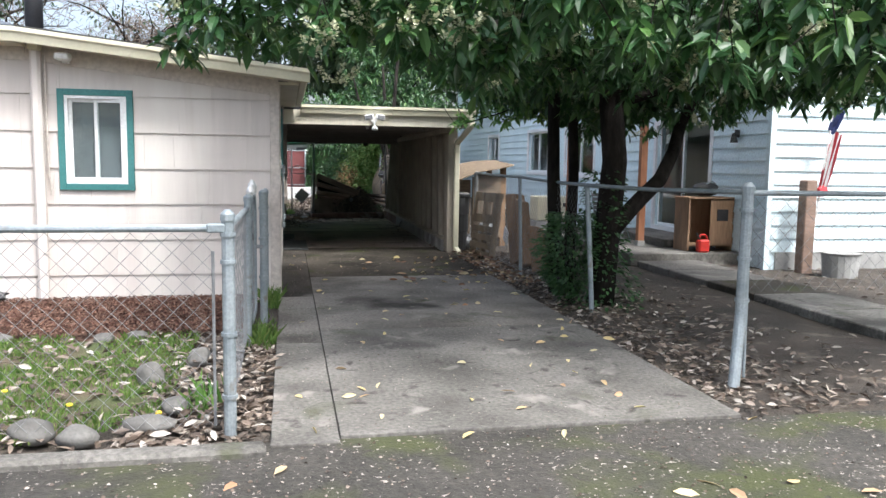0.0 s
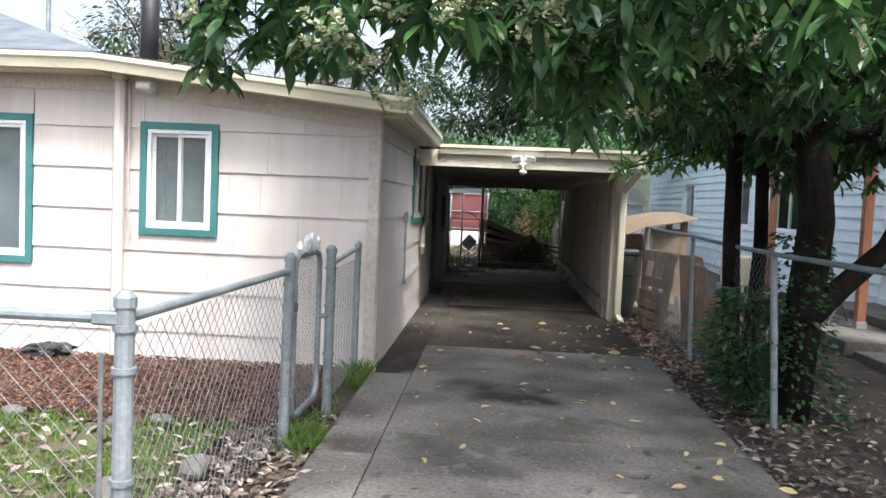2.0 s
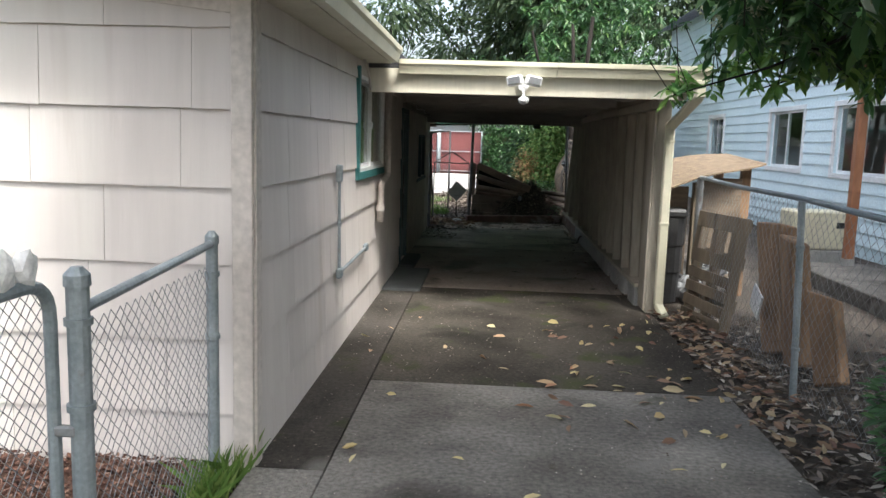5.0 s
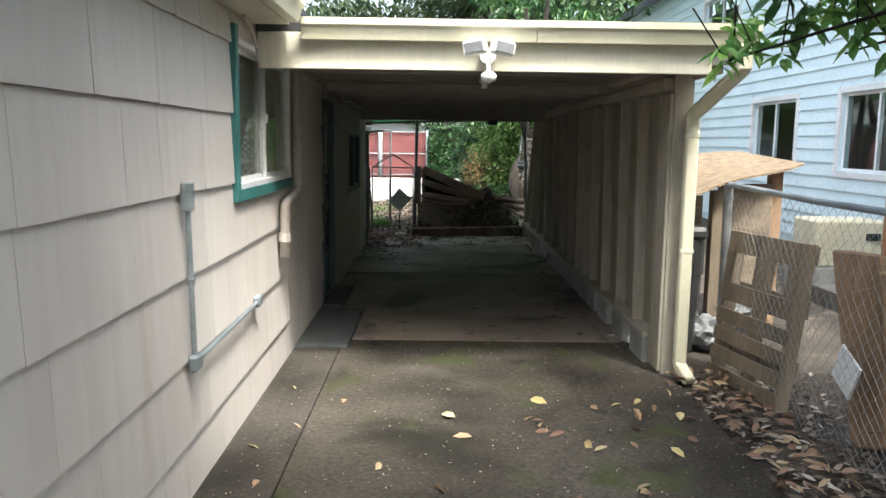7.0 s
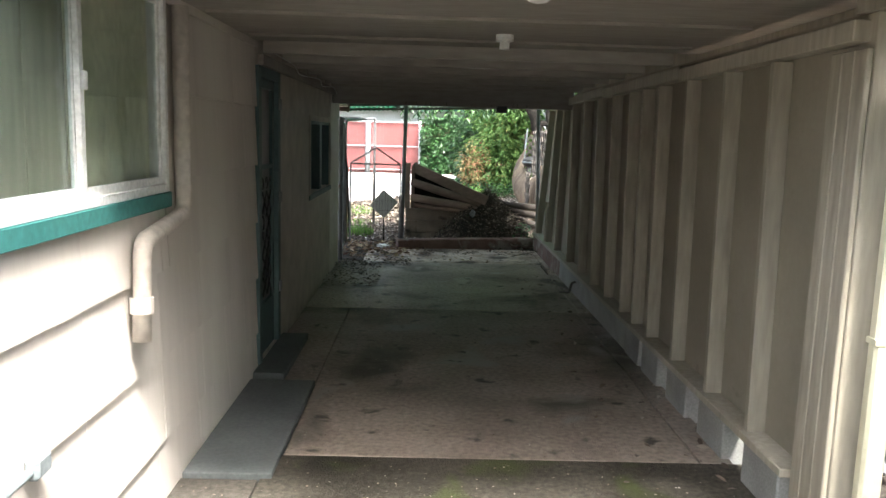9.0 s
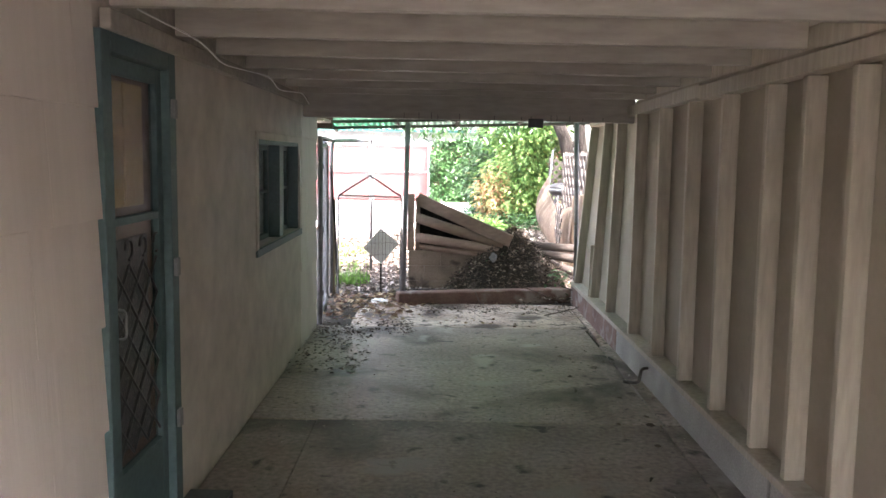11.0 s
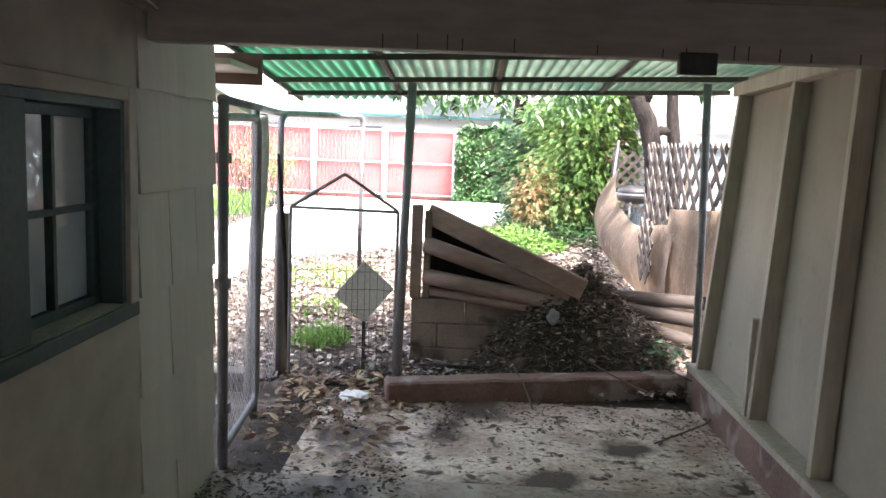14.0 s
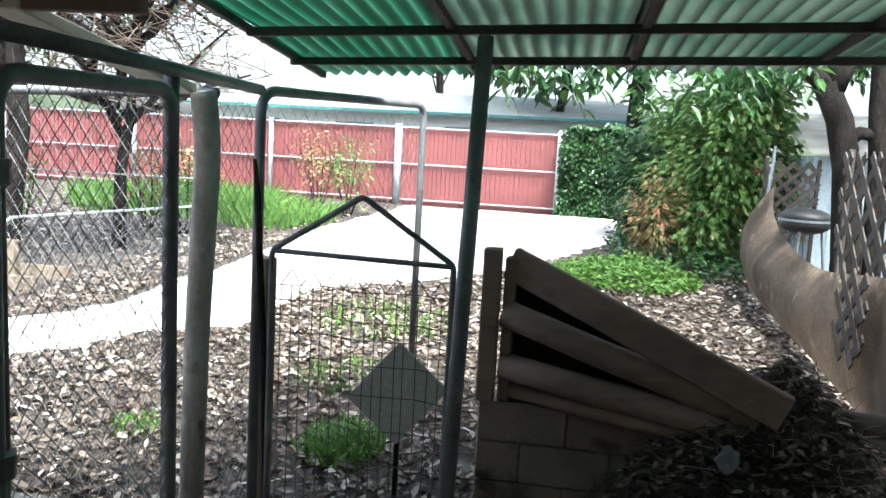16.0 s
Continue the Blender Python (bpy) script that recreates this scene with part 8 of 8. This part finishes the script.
far_tree(5.2, 45, 0.4, 13, 3.6, 5200, 222, "dense dark tree behind the carport", size=(0.34, 0.18))
far_tree(9.5, 36, 0.4, 10, 3.5, 3200, 203)
far_tree(-9, 26, 0.2, 8.5, 3.0, 1400, 204, "thin-leaved tree behind the roof", size=(0.16, 0.08), bare=True)
far_tree(-4.5, 25.5, 0.2, 6.5, 2.2, 260, 205, "bare twiggy tree in the back yard", size=(0.10, 0.05), bare=True)
far_tree(-4.3, 27.2, 0.2, 4.4, 1.9, 160, 211, "bare twiggy tree in the back yard", size=(0.08, 0.04), bare=True)
far_tree(-16, 40, 0.4, 10, 4.0, 3000, 206)
far_tree(-6, 58, 0.4, 12, 4.5, 2600, 207)
far_tree(11, 1.0, 0.0, 7, 2.6, 2200, 208, "leafy tree in the neighbouring yard")
bm = bmesh.new()
bmesh.ops.create_circle(bm, cap_ends=False, segments=48, radius=120)
low = list(bm.verts)
topv = [bm.verts.new((v.co.x, v.co.y, 5.5 + 2.5 * noise.noise(v.co * 0.05) + 1.5 * noise.noise(v.co * 0.21))) for v in low]
for v in low:
    v.co.z = -0.5
for i in range(len(low)):
    j = (i + 1) % len(low)
    bm.faces.new((low[i], low[j], topv[j], topv[i]))
solo("backdrop", bm, material("far_woods", ((0.05, 0.075, 0.045), (0.09, 0.11, 0.075)), 1.0, 0.3, 3, 0.0), "far line of woods round the town", "backdrop", "structure")
# the street side behind the walk
oh = thing("opposite_house", (0, -22, 0), "plain pale house across the street", "house")
part("wall", boxm(-9, 8, -28, -22, -0.1, 3.0), FARW, oh)
part("roof", boxm(-9.5, 8.5, -28.5, -21.5, 3.0, 3.4), SHINGLE_ROOF, oh)

# ---- wall shingles of the beige house, one by one ----
COURSES = (-0.105, 0.27, 0.648, 1.026, 1.404, 1.782, 2.16)
random.seed(12)
SHAPES = {}


def shingle_mesh(w, h):
    """A tapered shake, thick at the butt, its lower edge slightly uneven."""
    key = (round(w, 2), round(h, 2))
    if key not in SHAPES:
        bm = bmesh.new()
        n = 4
        fr = [bm.verts.new((-w / 2 + w * i / n, -0.021 + random.uniform(-0.002, 0.002), random.uniform(-0.003, 0.003))) for i in range(n + 1)]
        bk = [bm.verts.new((v.co.x, 0.0, v.co.z)) for v in fr]
        tp = [bm.verts.new((v.co.x, -0.005, h)) for v in fr]
        tb = [bm.verts.new((v.co.x, 0.0, h)) for v in fr]
        for i in range(n):
            bm.faces.new((fr[i], fr[i + 1], tp[i + 1], tp[i]))
            bm.faces.new((bk[i], bk[i + 1], fr[i + 1], fr[i]))
            bm.faces.new((tp[i], tp[i + 1], tb[i + 1], tb[i]))
        for k in (0, n):
            bm.faces.new((bk[k], fr[k], tp[k], tb[k]))
        bmesh.ops.recalc_face_normals(bm, faces=bm.faces)
        me = bpy.data.meshes.new("shingle")
        bm.to_mesh(me)
        bm.free()
        me.materials.append(SHAKE)
        SHAPES[key] = me
    return SHAPES[key]


def shingle(parent, axis, a0, a1, z0, z1):
    w, h = a1 - a0 - 0.003, z1 - z0
    if w < 0.02 or h < 0.03:
        return
    ob = new("shingle", shingle_mesh(w, h))
    ob.parent = parent
    base = BASE[parent.name]
    mid = (a0 + a1) / 2
    if axis == "x":
        ob.location = Vector((mid, FRONT_Y + 0.011, z0)) - base
    else:
        ob.location = Vector((WALL_X - 0.011, mid, z0)) - base
        ob.rotation_euler = (0, 0, radians(90))


def clad(parent, axis, a0, a1, holes, top):
    for k, z in enumerate(COURSES):
        a = a0
        zt = COURSES[k + 1] - 0.0 if k + 1 < len(COURSES) else 2.56
        while a < a1 - 0.01:
            w = random.choice((0.30, 0.36, 0.45, 0.60, 0.60, 0.75))
            if k == 0 and a == a0:
                w *= 0.5
            b = min(a + w, a1)
            if a1 - b < 0.1:
                b = a1
            cuts = [(a, b, z, min(zt, top((a + b) / 2)))]
            for h in holes:
                nxt = []
                for p, q, lo, hi in cuts:
                    if q <= h[0] or p >= h[1] or hi <= h[2] or lo >= h[3]:
                        nxt.append((p, q, lo, hi))
                        continue
                    if p < h[0]:
                        nxt.append((p, h[0], lo, hi))
                    if q > h[1]:
                        nxt.append((h[1], q, lo, hi))
                    if lo < h[2]:
                        nxt.append((max(p, h[0]), min(q, h[1]), lo, h[2]))
                    if hi > h[3]:
                        nxt.append((max(p, h[0]), min(q, h[1]), h[3], hi))
                cuts = nxt
            for c_ in cuts:
                shingle(parent, axis, *c_)
            a = b


T = 0.066
clad(front_wall, "x", -6.2, -0.186, [(W1[0] - T, W1[1] + T, W1[2] - T, W1[3] + T), (W0[0] - T, W0[1] + T, W0[2] - T, W0[3] + T)], lambda x: 2.62 if x < -2.6 else 2.64 - (x + 2.62) * 0.105)
clad(side_wall, "y", 8.90, 15.178, [(W2[0] - T, W2[1] + 0.002, W2[2] - T, W2[3] + 0.002)], lambda y: 2.33)
clad(side_wall, "y", 19.055, 19.90, [], lambda y: 2.33)
